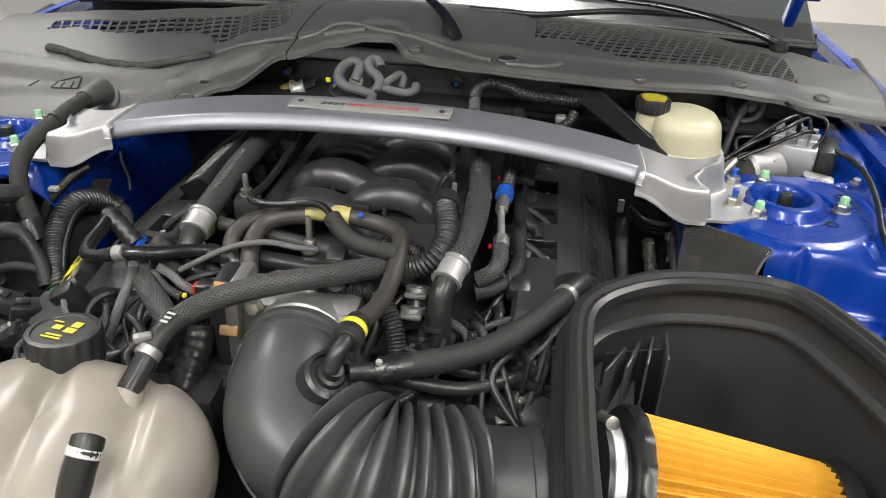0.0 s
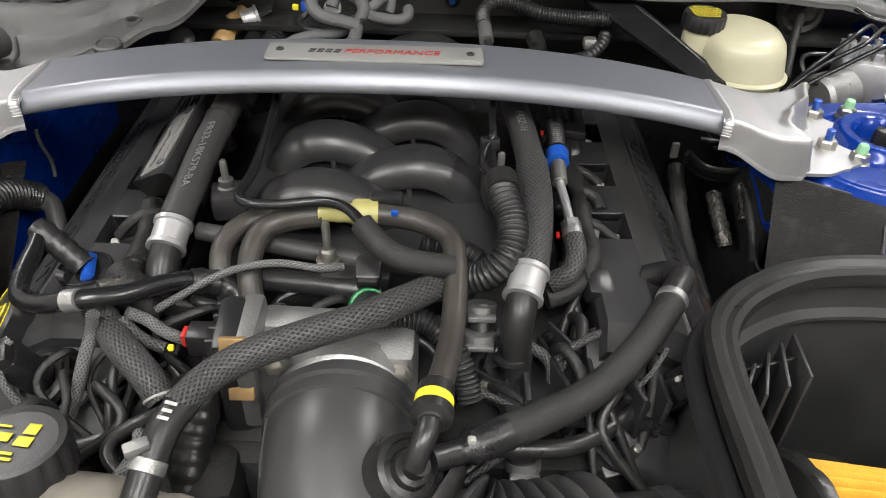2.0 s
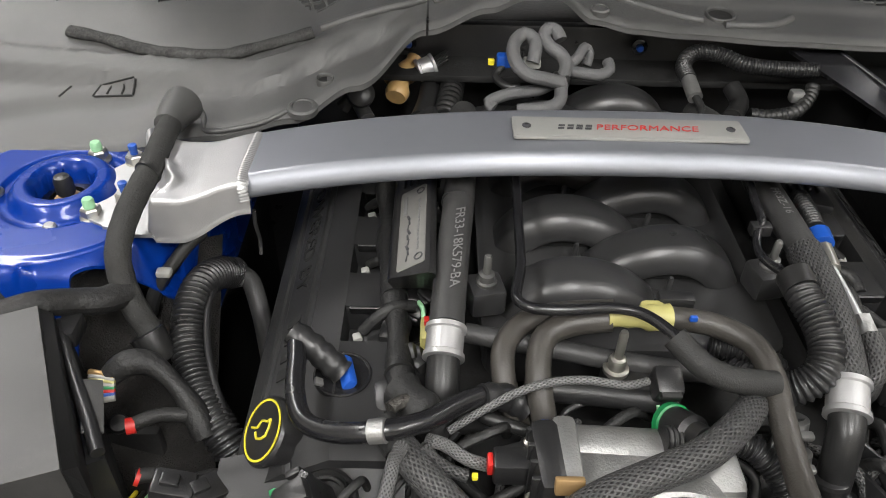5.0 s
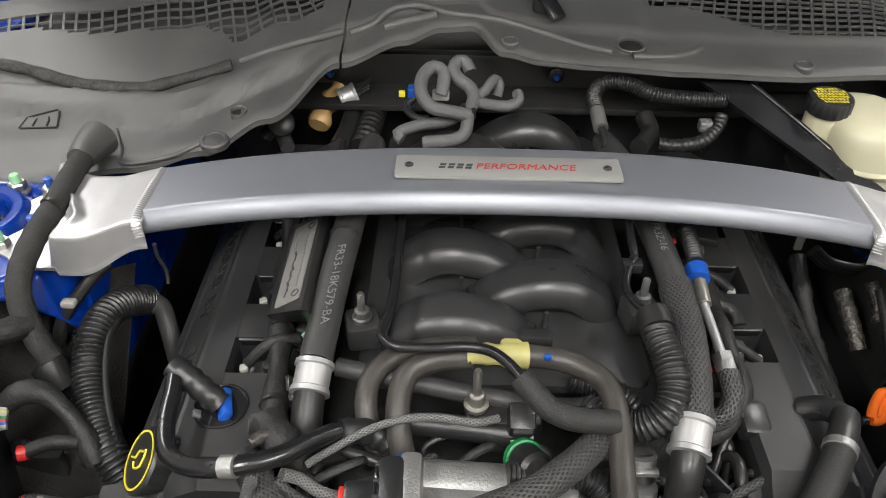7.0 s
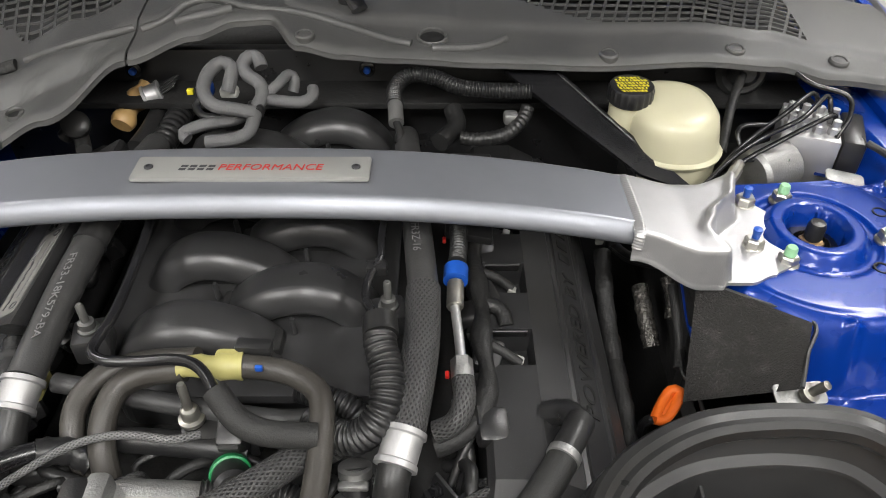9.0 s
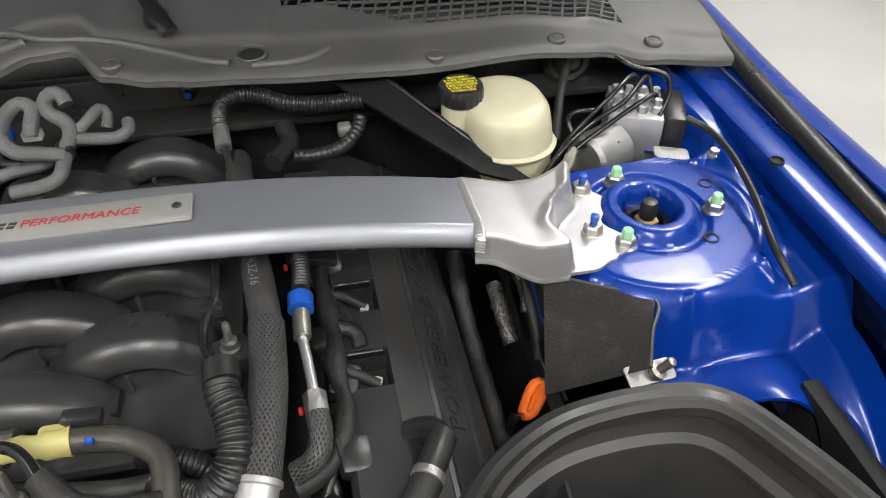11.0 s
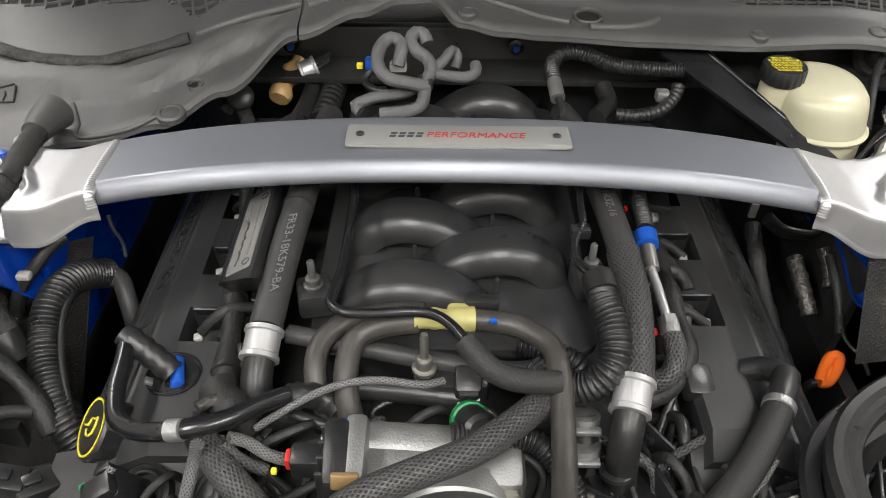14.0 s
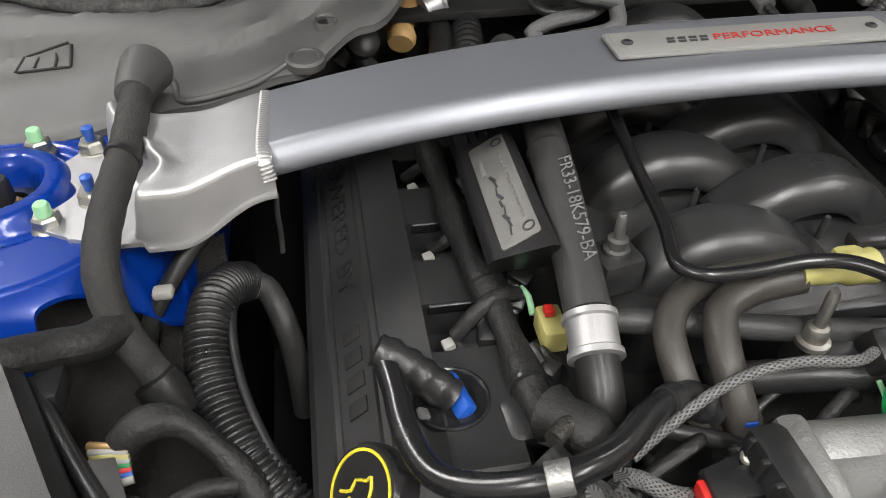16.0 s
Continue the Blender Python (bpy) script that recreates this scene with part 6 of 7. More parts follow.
flap = thing("heat_flap", "dark felt heat shield flap beside the blue tower", "heat shield", (0, 0, 0))
quad_plate("felt", ((0.453, -0.132, 0.880), (0.550, -0.194, 0.879), (0.514, -0.270, 0.872), (0.437, -0.216, 0.785)), 0.004, FELT, flap, "", 0.012)
tube("felt_edge", [(0.454, -0.133, 0.880), (0.500, -0.163, 0.881), (0.550, -0.194, 0.880), (0.532, -0.232, 0.877), (0.514, -0.270, 0.873)], 0.0022, GREY_RUBBER, flap, "pale frayed edge", 6)
dip = thing("dipstick", "oil dipstick with a bright orange loop handle", "dipstick", (0, 0, 0))
tube("handle", [(0.419, -0.203, 0.738), (0.429, -0.186, 0.742), (0.441, -0.172, 0.748), (0.451, -0.173, 0.748), (0.445, -0.187, 0.742), (0.430, -0.202, 0.736), (0.419, -0.203, 0.738)], 0.006, ORANGE, dip, "orange plastic loop", 10, 0.004)
part("handle_web", block((0.010, 0.028, 0.004), 0.001, Matrix.Translation((0.436, -0.187, 0.742)) @ pose(0, 0, 0, 10, 0, -25)), ORANGE, dip)
tube("rod", [(0.418, -0.201, 0.735), (0.409, -0.201, 0.728), (0.409, -0.203, 0.700), (0.425, -0.201, 0.640)], 0.006, BLACK_PAINT, dip, "", 10)
for run, r, nm in (([(0.387, 0.005, 0.800), (0.385, -0.035, 0.785), (0.385, -0.073, 0.765), (0.388, -0.126, 0.745), (0.391, -0.179, 0.730), (0.395, -0.210, 0.700)], 0.0125, "air conditioning pipe"),
                   ([(0.421, -0.058, 0.800), (0.423, -0.094, 0.785), (0.428, -0.122, 0.765)], 0.0115, "heater pipe"), ([(0.448, -0.062, 0.820), (0.453, -0.080, 0.805), (0.450, -0.101, 0.790)], 0.009, "brake pipe")):
    h = hose("insulated_pipe", "crinkled dark foil wrapped pipe beside the engine", "pipe", "foil wrapped pipes")
    tube("foil", run, (lambda k: lambda q: k * 0.85 + 0.0007 * math.sin(q * 40) + 0.0006 * math.sin(q * 93))(r), FOIL if r < 0.012 else TAPE, h, "", 14)
h = hose("side_wire", "thin black wire hanging beside the engine", "cable")
tube("wire", [(0.454, -0.101, 0.790), (0.452, -0.144, 0.780), (0.452, -0.167, 0.770), (0.463, -0.187, 0.765), (0.465, -0.210, 0.760)], 0.0025, RUBBER, h, "", 8)
tube("wire", [(0.452, -0.076, 0.820), (0.453, -0.111, 0.800), (0.454, -0.135, 0.780), (0.449, -0.159, 0.770)], 0.006, TAPE, h, "", 10)
coil = hose("coiled_line", "loops of black line below the brace end", "cable")
for i in range(3):
    tube("loop", [(0.388, -0.025, 0.840), (0.414, -0.026, 0.820), (0.451, -0.034, 0.820), (0.473, -0.015, 0.830), (0.450, -0.003, 0.840), (0.404, -0.010, 0.850)][:6], 0.005 + 0.001 * i, RUBBER, coil, "", 10) if i == 0 else tube("loop", [Vector(p) + Vector((0.004 * i, 0.01 * i, -0.012 * i)) for p in ((0.388, -0.025, 0.840), (0.414, -0.026, 0.820), (0.451, -0.034, 0.820), (0.473, -0.015, 0.830), (0.450, -0.003, 0.840))], 0.005, RUBBER, coil, "", 10)
part("cream_tag", block((0.010, 0.006, 0.022), 0.002, Matrix.Translation((0.379, -0.002, 0.830))), PALE, coil, "pale plastic tag")
lugb = thing("air_box_bracket", "pressed steel bracket with a stud behind the air box", "bracket", (0.520, -0.263, 0.852))
part("tab", plank(rounded(0.05, 0.022, 0.004), 0.003, 0.001, pose(0, 0, 0.004, 20, 0, 6)), CAST, lugb)
lathe("stud", [(0.009, 0), (0.009, 0.006), (0.0045, 0.007), (0.0045, 0.026), (0, 0.027)], (0.004, -0.003, 0.006), (0.35, -0.3, 0.9), STEEL, lugb, "", 12)

# ---- rear of the engine, behind the brace ----
h = hose("vacuum_harness", "looped grey fabric covered vacuum hoses behind the intake", "hose")
for run, r in (([(-0.038, 0.090, 0.948), (-0.059, 0.086, 0.955), (-0.084, 0.084, 0.962), (-0.098, 0.101, 0.972), (-0.097, 0.131, 0.980), (-0.084, 0.148, 0.985), (-0.071, 0.143, 0.980), (-0.071, 0.124, 0.972), (-0.074, 0.116, 0.962)], 0.0098),
               ([(-0.039, 0.097, 0.948), (-0.032, 0.115, 0.958), (-0.037, 0.130, 0.966), (-0.052, 0.137, 0.974), (-0.059, 0.149, 0.982), (-0.052, 0.163, 0.986), (-0.042, 0.161, 0.984), (-0.037, 0.152, 0.976)], 0.0098),
               ([(-0.044, 0.102, 0.945), (-0.066, 0.097, 0.935), (-0.102, 0.094, 0.930), (-0.127, 0.082, 0.925), (-0.121, 0.075, 0.920)], 0.0088),
               ([(-0.039, 0.095, 0.945), (-0.043, 0.070, 0.935), (-0.059, 0.061, 0.930), (-0.094, 0.062, 0.925)], 0.0095),
               ([(-0.032, 0.113, 0.955), (-0.013, 0.119, 0.948), (0.013, 0.123, 0.944), (0.026, 0.131, 0.948), (0.025, 0.144, 0.952)], 0.0085),
               ([(-0.031, 0.121, 0.955), (-0.017, 0.131, 0.962), (-0.005, 0.154, 0.966), (0.002, 0.154, 0.958), (-0.001, 0.148, 0.945)], 0.0078)):
    tube("hose", run, r * 0.86, CLOTH_GREY, h, "", 16)
part("white_block", block((0.022, 0.014, 0.012), 0.003, Matrix.Translation((-0.074, 0.124, 0.958))), PALE, h)
part("blue_block", block((0.020, 0.016, 0.016), 0.003, Matrix.Translation((-0.107, 0.136, 0.955))), BLUE_PLASTIC, h, "blue connector")
part("yellow_tip", block((0.008, 0.007, 0.007), 0.001, Matrix.Translation((-0.124, 0.130, 0.955))), TAPE_YELLOW, h)
tube("lead", [(-0.107, 0.134, 0.950), (-0.118, 0.122, 0.940), (-0.106, 0.105, 0.935), (-0.088, 0.103, 0.935)], 0.005, RUBBER, h, "", 10)
part("knot", block((0.02, 0.018, 0.018), 0.004, Matrix.Translation((-0.039, 0.101, 0.947))), RUBBER, h)
h = hose("heater_conduit", "black corrugated conduit along the firewall", "hose")
tube("conduit", [(0.128, 0.130, 0.937), (0.127, 0.156, 0.942), (0.137, 0.172, 0.950), (0.156, 0.177, 0.954), (0.181, 0.174, 0.950), (0.209, 0.162, 0.944), (0.254, 0.158, 0.941), (0.302, 0.158, 0.940)], 0.0105, PLASTIC, h, "", 18, 0.003, (0.0042, 0.0018))
tube("collar", [(0.128, 0.136, 0.938), (0.131, 0.099, 0.928)], 0.0095, CAST, h, "pale grey collar", 18)
tube("lead", [(0.131, 0.101, 0.929), (0.136, 0.085, 0.922), (0.134, 0.074, 0.915)], 0.005, RUBBER, h, "", 10)
amber = thing("heater_coupling", "amber plastic pipe couplings with a crimped clamp", "coupling", (0, 0, 0.016))
tube("amber_body", [(-0.247, 0.180, 0.860), (-0.241, 0.202, 0.870), (-0.230, 0.225, 0.880), (-0.222, 0.241, 0.888)], lambda q: 0.014 + 0.003 * math.sin(q * 12), AMBER, amber, "amber plastic body", 18)
tube("amber_body", [(-0.254, 0.205, 0.868), (-0.245, 0.217, 0.875)], 0.013, AMBER, amber, "", 16)
ferrule((-0.218, 0.209, 0.885), (-0.195, 0.217, 0.892), 0.014, amber)
for i in range(6):
    tube("finger", [Vector((-0.195, 0.217, 0.892)) + Vector((0, 0.004 * (i - 3), 0.003 * (3 - abs(i - 3)))), Vector((-0.178, 0.236, 0.898)) + Vector((0, 0.005 * (i - 3), 0.002 * (3 - abs(i - 3))))], 0.002, RUBBER, amber, "", 6)
h = hose("heater_hose", "black heater hose rising behind the brace", "hose", "heater hoses")
tube("rubber", [(-0.181, 0.133, 0.870), (-0.173, 0.172, 0.880), (-0.167, 0.227, 0.885), (-0.161, 0.270, 0.885)], 0.017, RUBBER, h, "", 20, 0.004, (0.009, 0.0016))
h = hose("heater_hose", "black heater hose rising behind the brace", "hose", "heater hoses")
tube("rubber", [(-0.212, 0.132, 0.870), (-0.204, 0.164, 0.875), (-0.200, 0.202, 0.880)], 0.014, RUBBER, h, "", 20)
h = hose("evaporator_pipe", "grey pipe coupling at the firewall", "pipe")
tube("pipe", [(-0.281, 0.129, 0.870), (-0.292, 0.153, 0.875), (-0.302, 0.163, 0.885), (-0.318, 0.160, 0.870)], 0.010, GREY_RUBBER, h, "", 16)
lathe("nut", [(0.016, 0), (0.018, 0.004), (0.018, 0.014), (0.012, 0.018)], (-0.293, 0.155, 0.890), (0.2, -0.6, 0.6), RUBBER, h, "", 24)
h = hose("firewall_hose", "black ribbed hose under the cross bar", "hose")
tube("rubber", [(0.211, 0.110, 0.900), (0.236, 0.107, 0.900), (0.269, 0.112, 0.905), (0.290, 0.131, 0.915), (0.297, 0.144, 0.925)], 0.009, RUBBER, h, "", 14, 0.004, (0.007, 0.001))
part("joint", block((0.018, 0.016, 0.016), 0.004, Matrix.Translation((0.275, 0.135, 0.915))), CAST, h)
h = hose("oil_pipe_end", "black hose end with grey stripe behind the brace", "hose")
tube("rubber", [(0.184, 0.100, 0.900), (0.206, 0.139, 0.900), (0.201, 0.166, 0.910)], 0.012, RUBBER, h, "", 16)
for q in ((0.086, 0.232, 0.934), (-0.231, 0.232, 0.932)):
    clip_ = thing("firewall_stud", "small blue trim stud in the black firewall", "stud", q, "firewall studs")
    lathe("washer", [(0.011, 0), (0.011, 0.003), (0.007, 0.004)], (0, 0, 0), (0, -1, 0.1), BLACK_PAINT, clip_, "", 20)
    lathe("tip", [(0.005, 0.003), (0.005, 0.009), (0.003, 0.011), (0, 0.011)], (0, 0, 0), (0, -1, 0.1), BLUE_PLASTIC, clip_, "", 14)


# ---- cowl trim ----
def on_cowl(p, lift=0.0):
    yf, zf, yr, zr = curve_at(COWL_EDGE, p[0])
    v = min(1, max(0, (p[1] - yf) / (yr - yf)))
    return Vector((p[0], p[1], cowl_point(p[0], v)[2] + lift))


def bead(parent, pts, r, name="raised_bead", mat=COWL, flat=1.0, label=""):
    return tube(name, [on_cowl(p, r * 0.15) for p in pts], r, mat, parent, label, 12, 0.006, None, flat)


bead(right_cowl, [(-0.198, 0.214, 0.996), (-0.168, 0.227, 1.007), (-0.146, 0.246, 1.018), (-0.109, 0.256, 1.023), (-0.062, 0.239, 1.026), (-0.001, 0.242, 1.010), (0.059, 0.225, 1.002), (0.117, 0.197, 0.997), (0.149, 0.186, 0.995)], 0.0058)
bead(right_cowl, [(-0.152, 0.212, 1.006), (-0.130, 0.219, 1.010), (-0.104, 0.228, 1.014), (-0.084, 0.236, 1.021)], 0.007)
bead(right_cowl, [(0.174, 0.178, 0.990), (0.220, 0.182, 0.988), (0.247, 0.190, 0.987), (0.269, 0.206, 0.989)], 0.006)
bead(left_cowl, [(-0.340, 0.176, 0.977), (-0.291, 0.182, 0.988), (-0.241, 0.200, 0.995), (-0.209, 0.216, 0.998)], 0.0055)
bead(left_cowl, [(-0.487, 0.085, 0.932), (-0.468, 0.047, 0.927), (-0.459, 0.024, 0.917), (-0.401, 0.030, 0.923), (-0.361, 0.046, 0.942)], 0.0032)
foam = thing("foam_strip", "dark foam sealing strip lying on the cowl", "seal", (0, 0, 0))
tube("foam", [on_cowl(p, 0.003) for p in [(-0.664, 0.179, 0.964), (-0.617, 0.170, 0.959), (-0.566, 0.154, 0.954), (-0.510, 0.142, 0.953), (-0.456, 0.139, 0.956), (-0.407, 0.151, 0.964), (-0.350, 0.169, 0.974)]], lambda q: 0.0105 + 0.0012 * math.sin(q * 37) * math.sin(q * 11), FOAM_STRIP, foam, "", 14, 0.004, None, 0.62)


def cowl_clip(p, r, label, deep=False):
    c = thing("cowl_clip", label, "clip", on_cowl(p, 0.0), group="cowl clips")
    if deep:
        lathe("recess", [(r, -0.004), (r, 0.004), (r * 0.93, 0.0055), (r * 0.82, 0.004), (r * 0.80, -0.004), (0, -0.004)], (0, 0, 0), (0, -0.1, 1), COWL, c, "", 32)
        lathe("pin", [(r * 0.78, 0), (r * 0.78, 0.0008), (0, 0.0008)], (0, 0, 0), (0, -0.1, 1), VOID, c, "dark hole", 24)
    else:
        lathe("head", [(r, -0.004), (r, 0.003), (r * 0.85, 0.005), (r * 0.7, 0.005), (r * 0.65, 0.0035), (0, 0.0045)], (0, 0, 0), (0, -0.1, 1), COWL, c, "", 28)


for q in ((0.015, 0.189, 0.999), (0.398, 0.175, 0.981), (0.566, 0.199, 0.976), (0.696, 0.182, 0.965)):
    cowl_clip(q, 0.0125, "flat round grey clip on the cowl edge")
cowl_clip((0.175, 0.203, 0.994), 0.020, "round dark recess in the grey cowl", True)
cowl_clip((-0.327, 0.091, 0.956), 0.011, "round dark hole in the grey cowl", True)
cowl_clip((-0.349, 0.046, 0.941), 0.018, "cowl screw in a ringed seat", False)
for run in ([(-0.615, 0.090, 0.929), (-0.608, 0.106, 0.936)], [(-0.613, 0.090, 0.929), (-0.566, 0.092, 0.930)], [(-0.606, 0.106, 0.936), (-0.566, 0.108, 0.938)], [(-0.566, 0.092, 0.930), (-0.564, 0.107, 0.938)], [(-0.598, 0.093, 0.931), (-0.594, 0.105, 0.936), (-0.579, 0.105, 0.936), (-0.580, 0.093, 0.931)], [(-0.655, 0.087, 0.929), (-0.644, 0.103, 0.935)]):
    bead(left_cowl, run, 0.0014, "emblem_bar", VOID)
sock = thing("harness_boot", "grey moulded boot where a harness enters the cowl", "boot", (0, 0, 0))
tube("boot", [(-0.487, 0.041, 0.935), (-0.490, 0.016, 0.936), (-0.491, -0.010, 0.936)], lambda q: 0.023 - 0.008 * q, COWL, sock, "", 24)
pivot = thing("wiper_arm", "black wiper arm with a capped pivot on the cowl", "wiper", (0, 0, 0), "wiper arms")
lathe("pivot_cap", [(0.016, 0), (0.017, 0.006), (0.015, 0.018), (0, 0.02)], on_cowl((0.674, 0.40, 1.0)), (0, 0, 1), RUBBER, pivot, "", 24)
tube("arm", [(0.674, 0.402, 1.000), (0.630, 0.404, 1.018), (0.550, 0.412, 1.038), (0.456, 0.436, 1.050), (0.362, 0.446, 1.055), (0.266, 0.458, 1.060)], lambda q: 0.011 - 0.004 * q, BLACK_PAINT, pivot, "", 12, 0.01, None, 0.7)
tube("blade", [(0.080, 0.443, 1.020), (0.160, 0.436, 1.020), (0.227, 0.435, 1.020), (0.380, 0.464, 1.030), (0.543, 0.462, 1.030)], 0.006, RUBBER, pivot, "rubber blade", 10, 0.01)
pivot = thing("wiper_arm", "black wiper arm with a capped pivot on the cowl", "wiper", (0, 0, 0), "wiper arms")
lathe("pivot_cap", [(0.015, 0), (0.016, 0.006), (0.014, 0.016), (0, 0.018)], on_cowl((0.064, 0.272, 1.010)), (0, 0, 1), RUBBER, pivot, "", 24)
tube("arm", [(0.081, 0.236, 1.015), (0.068, 0.257, 1.030), (0.043, 0.318, 1.040), (0.004, 0.383, 1.050)], lambda q: 0.012 - 0.003 * q, BLACK_PAINT, pivot, "", 12, 0.01, None, 0.7)

# ---- left side of the bay ----
fuse = thing("fuse_box", "black plastic fuse box with a flat grey lid", "fuse box", (0, 0, 0))
quad_plate("lid", ((-0.632, -0.312, 0.905), (-0.538, -0.269, 0.905), (-0.457, -0.431, 0.900), (-0.526, -0.456, 0.900)), 0.05, LID, fuse, "flat grey lid", 0.002, 12, (0, 0, 1))
quad_plate("lid_step", ((-0.543, -0.263, 0.897), (-0.535, -0.258, 0.885), (-0.456, -0.415, 0.880), (-0.459, -0.428, 0.893)), 0.05, PLASTIC, fuse, "", 0.0, 8, (0, 0, 1))
quad_plate("case", ((-0.659, -0.288, 0.870), (-0.544, -0.234, 0.850), (-0.458, -0.379, 0.840), (-0.544, -0.452, 0.860)), 0.20, PLASTIC, fuse, "", 0.0, 8, (0, 0, 1))
quad_plate("front_lip", ((-0.497, -0.441, 0.895), (-0.460, -0.429, 0.895), (-0.456, -0.420, 0.870), (-0.495, -0.434, 0.870)), 0.02, PLASTIC, fuse, "", 0.0, 6, (0, 0, 1))
tube("hinge_rail", [(-0.539, -0.250, 0.865), (-0.506, -0.306, 0.862), (-0.475, -0.355, 0.858), (-0.458, -0.385, 0.855)], 0.006, PLASTIC, fuse, "", 10)
part("hinge_lug", block((0.02, 0.03, 0.02), 0.004, Matrix.Translation((-0.528, -0.254, 0.860))), PLASTIC, fuse)
part("side_label", block((0.018, 0.06, 0.003), 0.001, Matrix.Translation((-0.479, -0.338, 0.855)) @ pose(0, 0, 0, 0, 25, 20)), COWL, fuse)
wires = hose("fuse_box_wires", "bundle of coloured wires leaving the fuse box", "cable")
for i, mm in enumerate((GOLD, PALE, LABEL_YELLOW, PALE, GREEN_PLASTIC, RED, BLUE_PLASTIC, PALE)):
    o = Vector((0.0012, -0.0040, -0.0016)) * i
    tube("wire", [Vector((-0.506, -0.283, 0.835)) + o, Vector((-0.493, -0.288, 0.838)) + o * 0.8, Vector((-0.481, -0.291, 0.836)) + o * 0.6], 0.0031, mm, wires, "", 8)
tube("tape_wrap", [(-0.488, -0.285, 0.832), (-0.473, -0.276, 0.840), (-0.453, -0.272, 0.835), (-0.432, -0.282, 0.820), (-0.415, -0.295, 0.800), (-0.402, -0.313, 0.780)], lambda q: 0.0105 + 0.002 * math.sin(q * 9), TAPE, wires, "black cloth tape", 16)
for a, b in ((((-0.467, -0.319, 0.803)), ((-0.418, -0.303, 0.800))), (((-0.444, -0.370, 0.800)), ((-0.421, -0.370, 0.790)))):
    c_ = thing("battery_cable", "black taped cable with a red end sleeve", "cable", (0, 0, 0), "battery cables")
    va, vb = Vector(a), Vector(b)
    tube("cable", [va, va.lerp(vb, 0.5) + Vector((0, 0.003, 0.004)), vb], 0.0068, TAPE, c_, "", 14)
    tube("red_sleeve", [va - (vb - va) * 0.04, va + (vb - va) * 0.12], 0.0078, RED, c_, "red end sleeve", 14)
for i, q in enumerate(((-0.410, -0.381, 0.800), (-0.387, -0.380, 0.790), (-0.400, -0.389, 0.760), (-0.434, -0.389, 0.760), (-0.463, -0.413, 0.780))):
    plug = thing("loom_connector", "pale grey wiring connector lying in the bay", "connector", q, "loose connectors") if i in (2, 3) else thing("loom_connector", "black wiring connector lying in the bay", "connector", q, "loose connectors")
    part("shell", block((0.036, 0.026, 0.022), 0.003, pose(0, 0, 0, 10 * i, 15, 40 * i)), CAST if i in (2, 3) else PLASTIC, plug)
    part("latch", block((0.016, 0.012, 0.006), 0.002, pose(0, 0, 0.013, 10 * i, 15, 40 * i)), PALE if i in (2, 3) else PLASTIC, plug)
    tube("lead", [(0.01, 0.01, 0), (0.03, 0.03, -0.02), (0.04, 0.05, -0.06)], 0.004, TAPE, plug, "", 8)
for k in range(3):
    w_ = hose("loose_wire", "thin wire beside the fuse box", "cable", "loose wires")
    tube("wire", [Vector((-0.462, -0.406, 0.760)) + Vector((0.006 * k, 0, 0)), Vector((-0.450, -0.397, 0.780)) + Vector((0.006 * k, 0, 0.01)), Vector((-0.453, -0.376, 0.770)) + Vector((0.007 * k, 0.01, 0))], 0.0022, (TAPE_YELLOW, RUBBER, PALE_GREEN)[k], w_, "", 8)

h = hose("cowl_harness", "thick grey cloth taped harness bending over the brace end", "cable")
tube("trunk", [(-0.490, 0.014, 0.935), (-0.486, -0.050, 0.938), (-0.487, -0.095, 0.932), (-0.492, -0.137, 0.924), (-0.497, -0.166, 0.910), (-0.499, -0.185, 0.892), (-0.496, -0.196, 0.868), (-0.488, -0.206, 0.848), (-0.475, -0.215, 0.820), (-0.463, -0.231, 0.805)], 0.0128, TAPE_GREY, h, "", 20, 0.003, (0.021, 0.0005))
band((-0.487, -0.098, 0.932), (-0.3, -0.9, -0.1), 0.0131, 0.005, RUBBER, h, "cable_tie")
tube("side_branch", [(-0.493, -0.201, 0.860), (-0.508, -0.220, 0.866), (-0.529, -0.232, 0.875), (-0.552, -0.252, 0.890), (-0.580, -0.266, 0.890)], lambda q: 0.014 - 0.002 * q, TAPE, h, "", 16)
tube("shiny_wrap", [(-0.473, -0.226, 0.828), (-0.465, -0.233, 0.815), (-0.461, -0.237, 0.805)], lambda q: 0.0175 + 0.001 * math.sin(q * 30), RUBBER, h, "shiny tape wrap", 16)
h = hose("corrugated_conduit", "thick black corrugated conduit curving beside the valve cover", "cable")
tube("conduit", [(-0.422, -0.090, 0.790), (-0.429, -0.120, 0.815), (-0.436, -0.151, 0.828), (-0.440, -0.179, 0.826), (-0.439, -0.207, 0.815), (-0.430, -0.240, 0.800), (-0.413, -0.273, 0.788), (-0.390, -0.304, 0.775), (-0.368, -0.325, 0.750)], 0.0185, PLASTIC, h, "", 24, 0.003, (0.0056, 0.003))
tube("slit", [(-0.422, -0.154, 0.828), (-0.421, -0.192, 0.828), (-0.415, -0.228, 0.815), (-0.401, -0.266, 0.800), (-0.380, -0.306, 0.785)], 0.0035, PLASTIC, h, "split seam of the conduit", 8, 0.003, None)
tube("grey_end", [(-0.416, -0.092, 0.790), (-0.404, -0.095, 0.785), (-0.395, -0.110, 0.775), (-0.387, -0.127, 0.752), (-0.384, -0.135, 0.715), (-0.384, -0.137, 0.66)], 0.011, GREY_RUBBER, h, "grey rubber end", 16)
band((-0.417, -0.092, 0.790), (0.8, 0.2, -0.2), 0.014, 0.012, CAST, h)
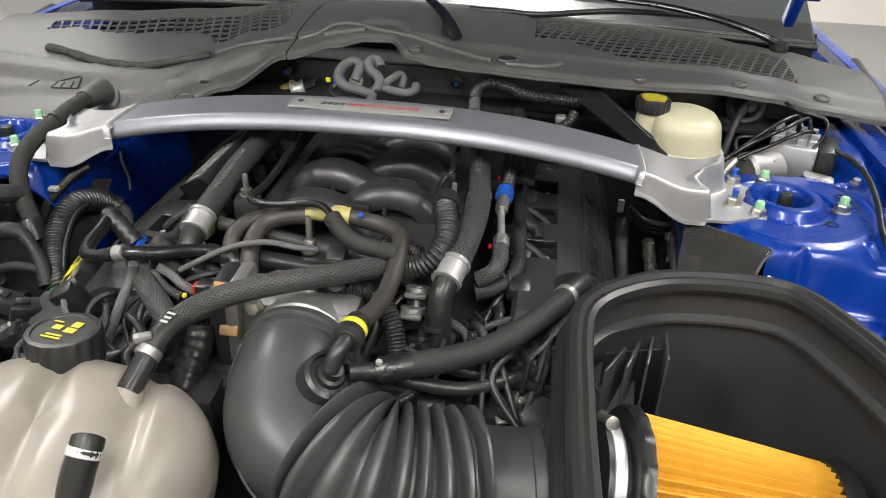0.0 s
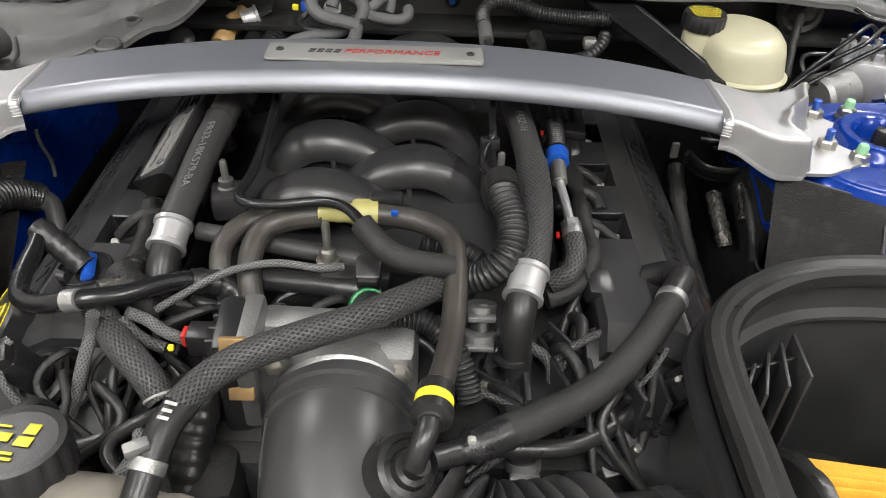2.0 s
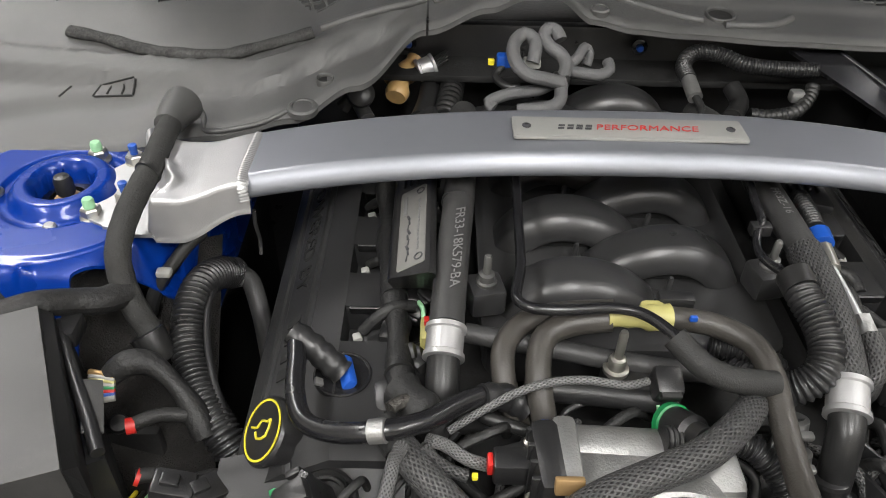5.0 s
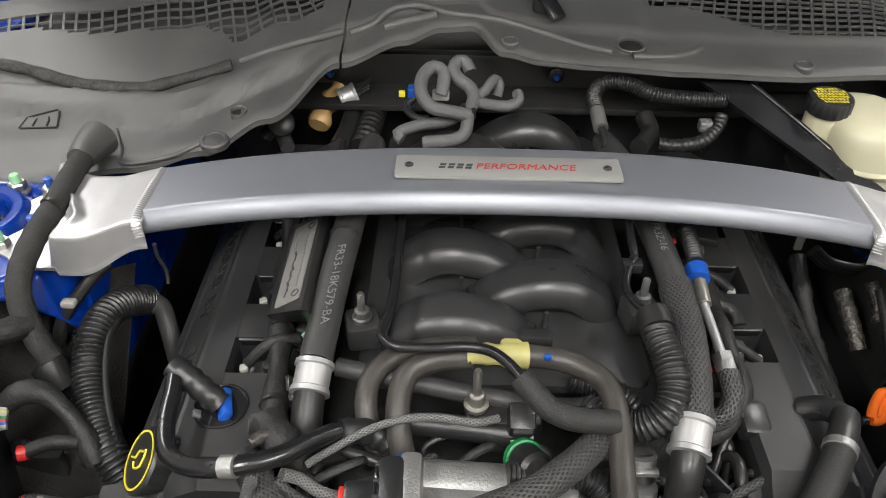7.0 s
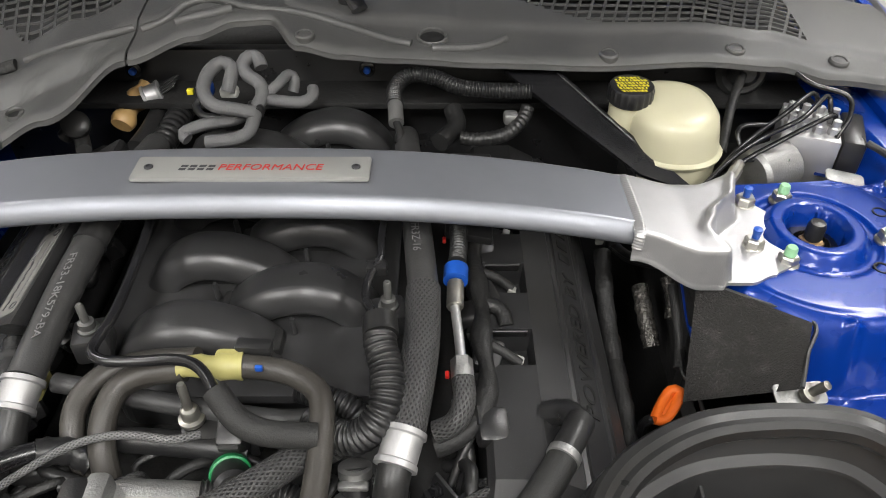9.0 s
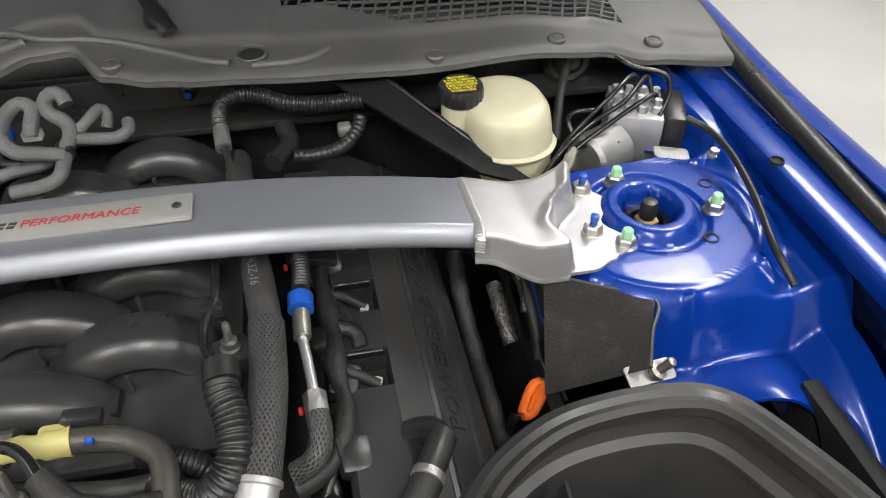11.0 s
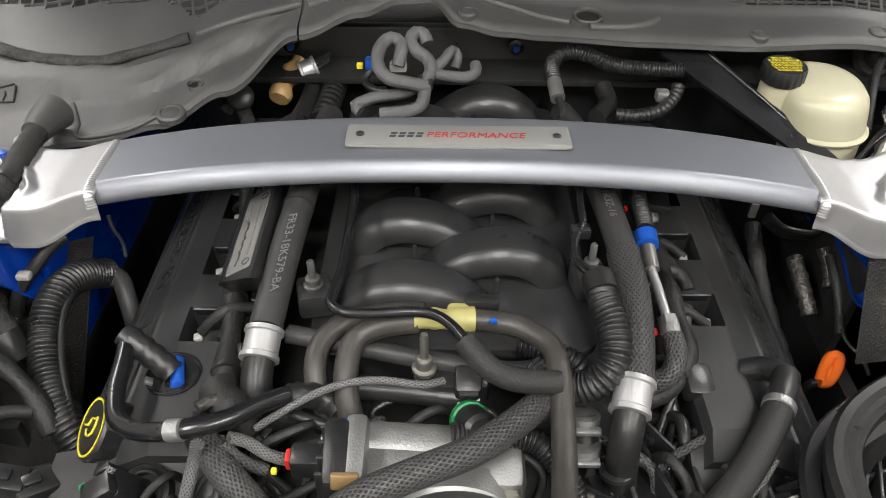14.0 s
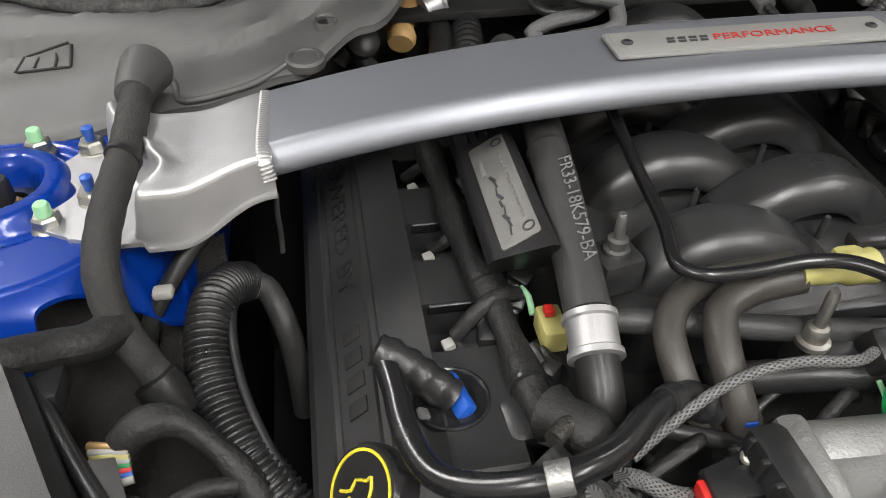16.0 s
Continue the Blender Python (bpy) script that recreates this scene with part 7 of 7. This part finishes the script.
h = hose("hydraulic_line", "black hose with a cream clip beside the tower", "hose")
tube("rubber", [(-0.437, -0.116, 0.870), (-0.449, -0.130, 0.865), (-0.464, -0.144, 0.850), (-0.477, -0.157, 0.835), (-0.486, -0.163, 0.820), (-0.492, -0.168, 0.800)], 0.0075, RUBBER, h, "", 12)
part("cream_clip", block((0.016, 0.012, 0.008), 0.003, Matrix.Translation((-0.470, -0.160, 0.850))), PALE, h, "cream plastic clip")
h = hose("ground_strap", "black earth cable with a crimped eyelet on the blue wing", "cable")
part("eyelet", plank(rounded(0.028, 0.02, 0.006), 0.003, 0.001, Matrix.Translation((-0.589, -0.134, 0.882)) @ pose(0, 0, 0, 10, 0, 40)), CAST, h, "tin plated eyelet")
lathe("screw", [(0.007, 0), (0.007, 0.004), (0.005, 0.006), (0, 0.006)], (-0.587, -0.134, 0.884), (0, 0, 1), CAST, h, "", 12)
tube("crimp", [(-0.592, -0.142, 0.882), (-0.596, -0.157, 0.878)], 0.0065, GOLD, h, "bare copper crimp", 10)
tube("cable", [(-0.596, -0.157, 0.878), (-0.602, -0.170, 0.870), (-0.602, -0.188, 0.860), (-0.603, -0.202, 0.850)], 0.0062, RUBBER, h, "", 12)
h = hose("hanging_wire", "thin pale wire hanging beside the brace end", "cable")
tube("wire", [(-0.379, -0.117, 0.900), (-0.381, -0.113, 0.880), (-0.382, -0.102, 0.850), (-0.383, -0.103, 0.830)], 0.0022, GREY_RUBBER, h, "", 8)
liner = thing("wheel_liner", "dark felt covered wheel arch liner below the blue tower", "liner", (0, 0, 0))
quad_plate("felt", ((-0.62, -0.20, 0.865), (-0.44, -0.06, 0.82), (-0.42, -0.30, 0.66), (-0.60, -0.42, 0.70)), 0.01, FELT, liner, "", 0.02)
for bx, by, bz in ((-0.52, -0.16, 0.822), (-0.50, -0.28, 0.755), (-0.56, -0.34, 0.745)):
    lathe("push_clip", [(0.010, -0.004), (0.010, 0.006), (0.008, 0.009), (0, 0.010)], (bx, by, bz), (0.3, -0.5, 0.8), PLASTIC, liner, "black push clip", 20)
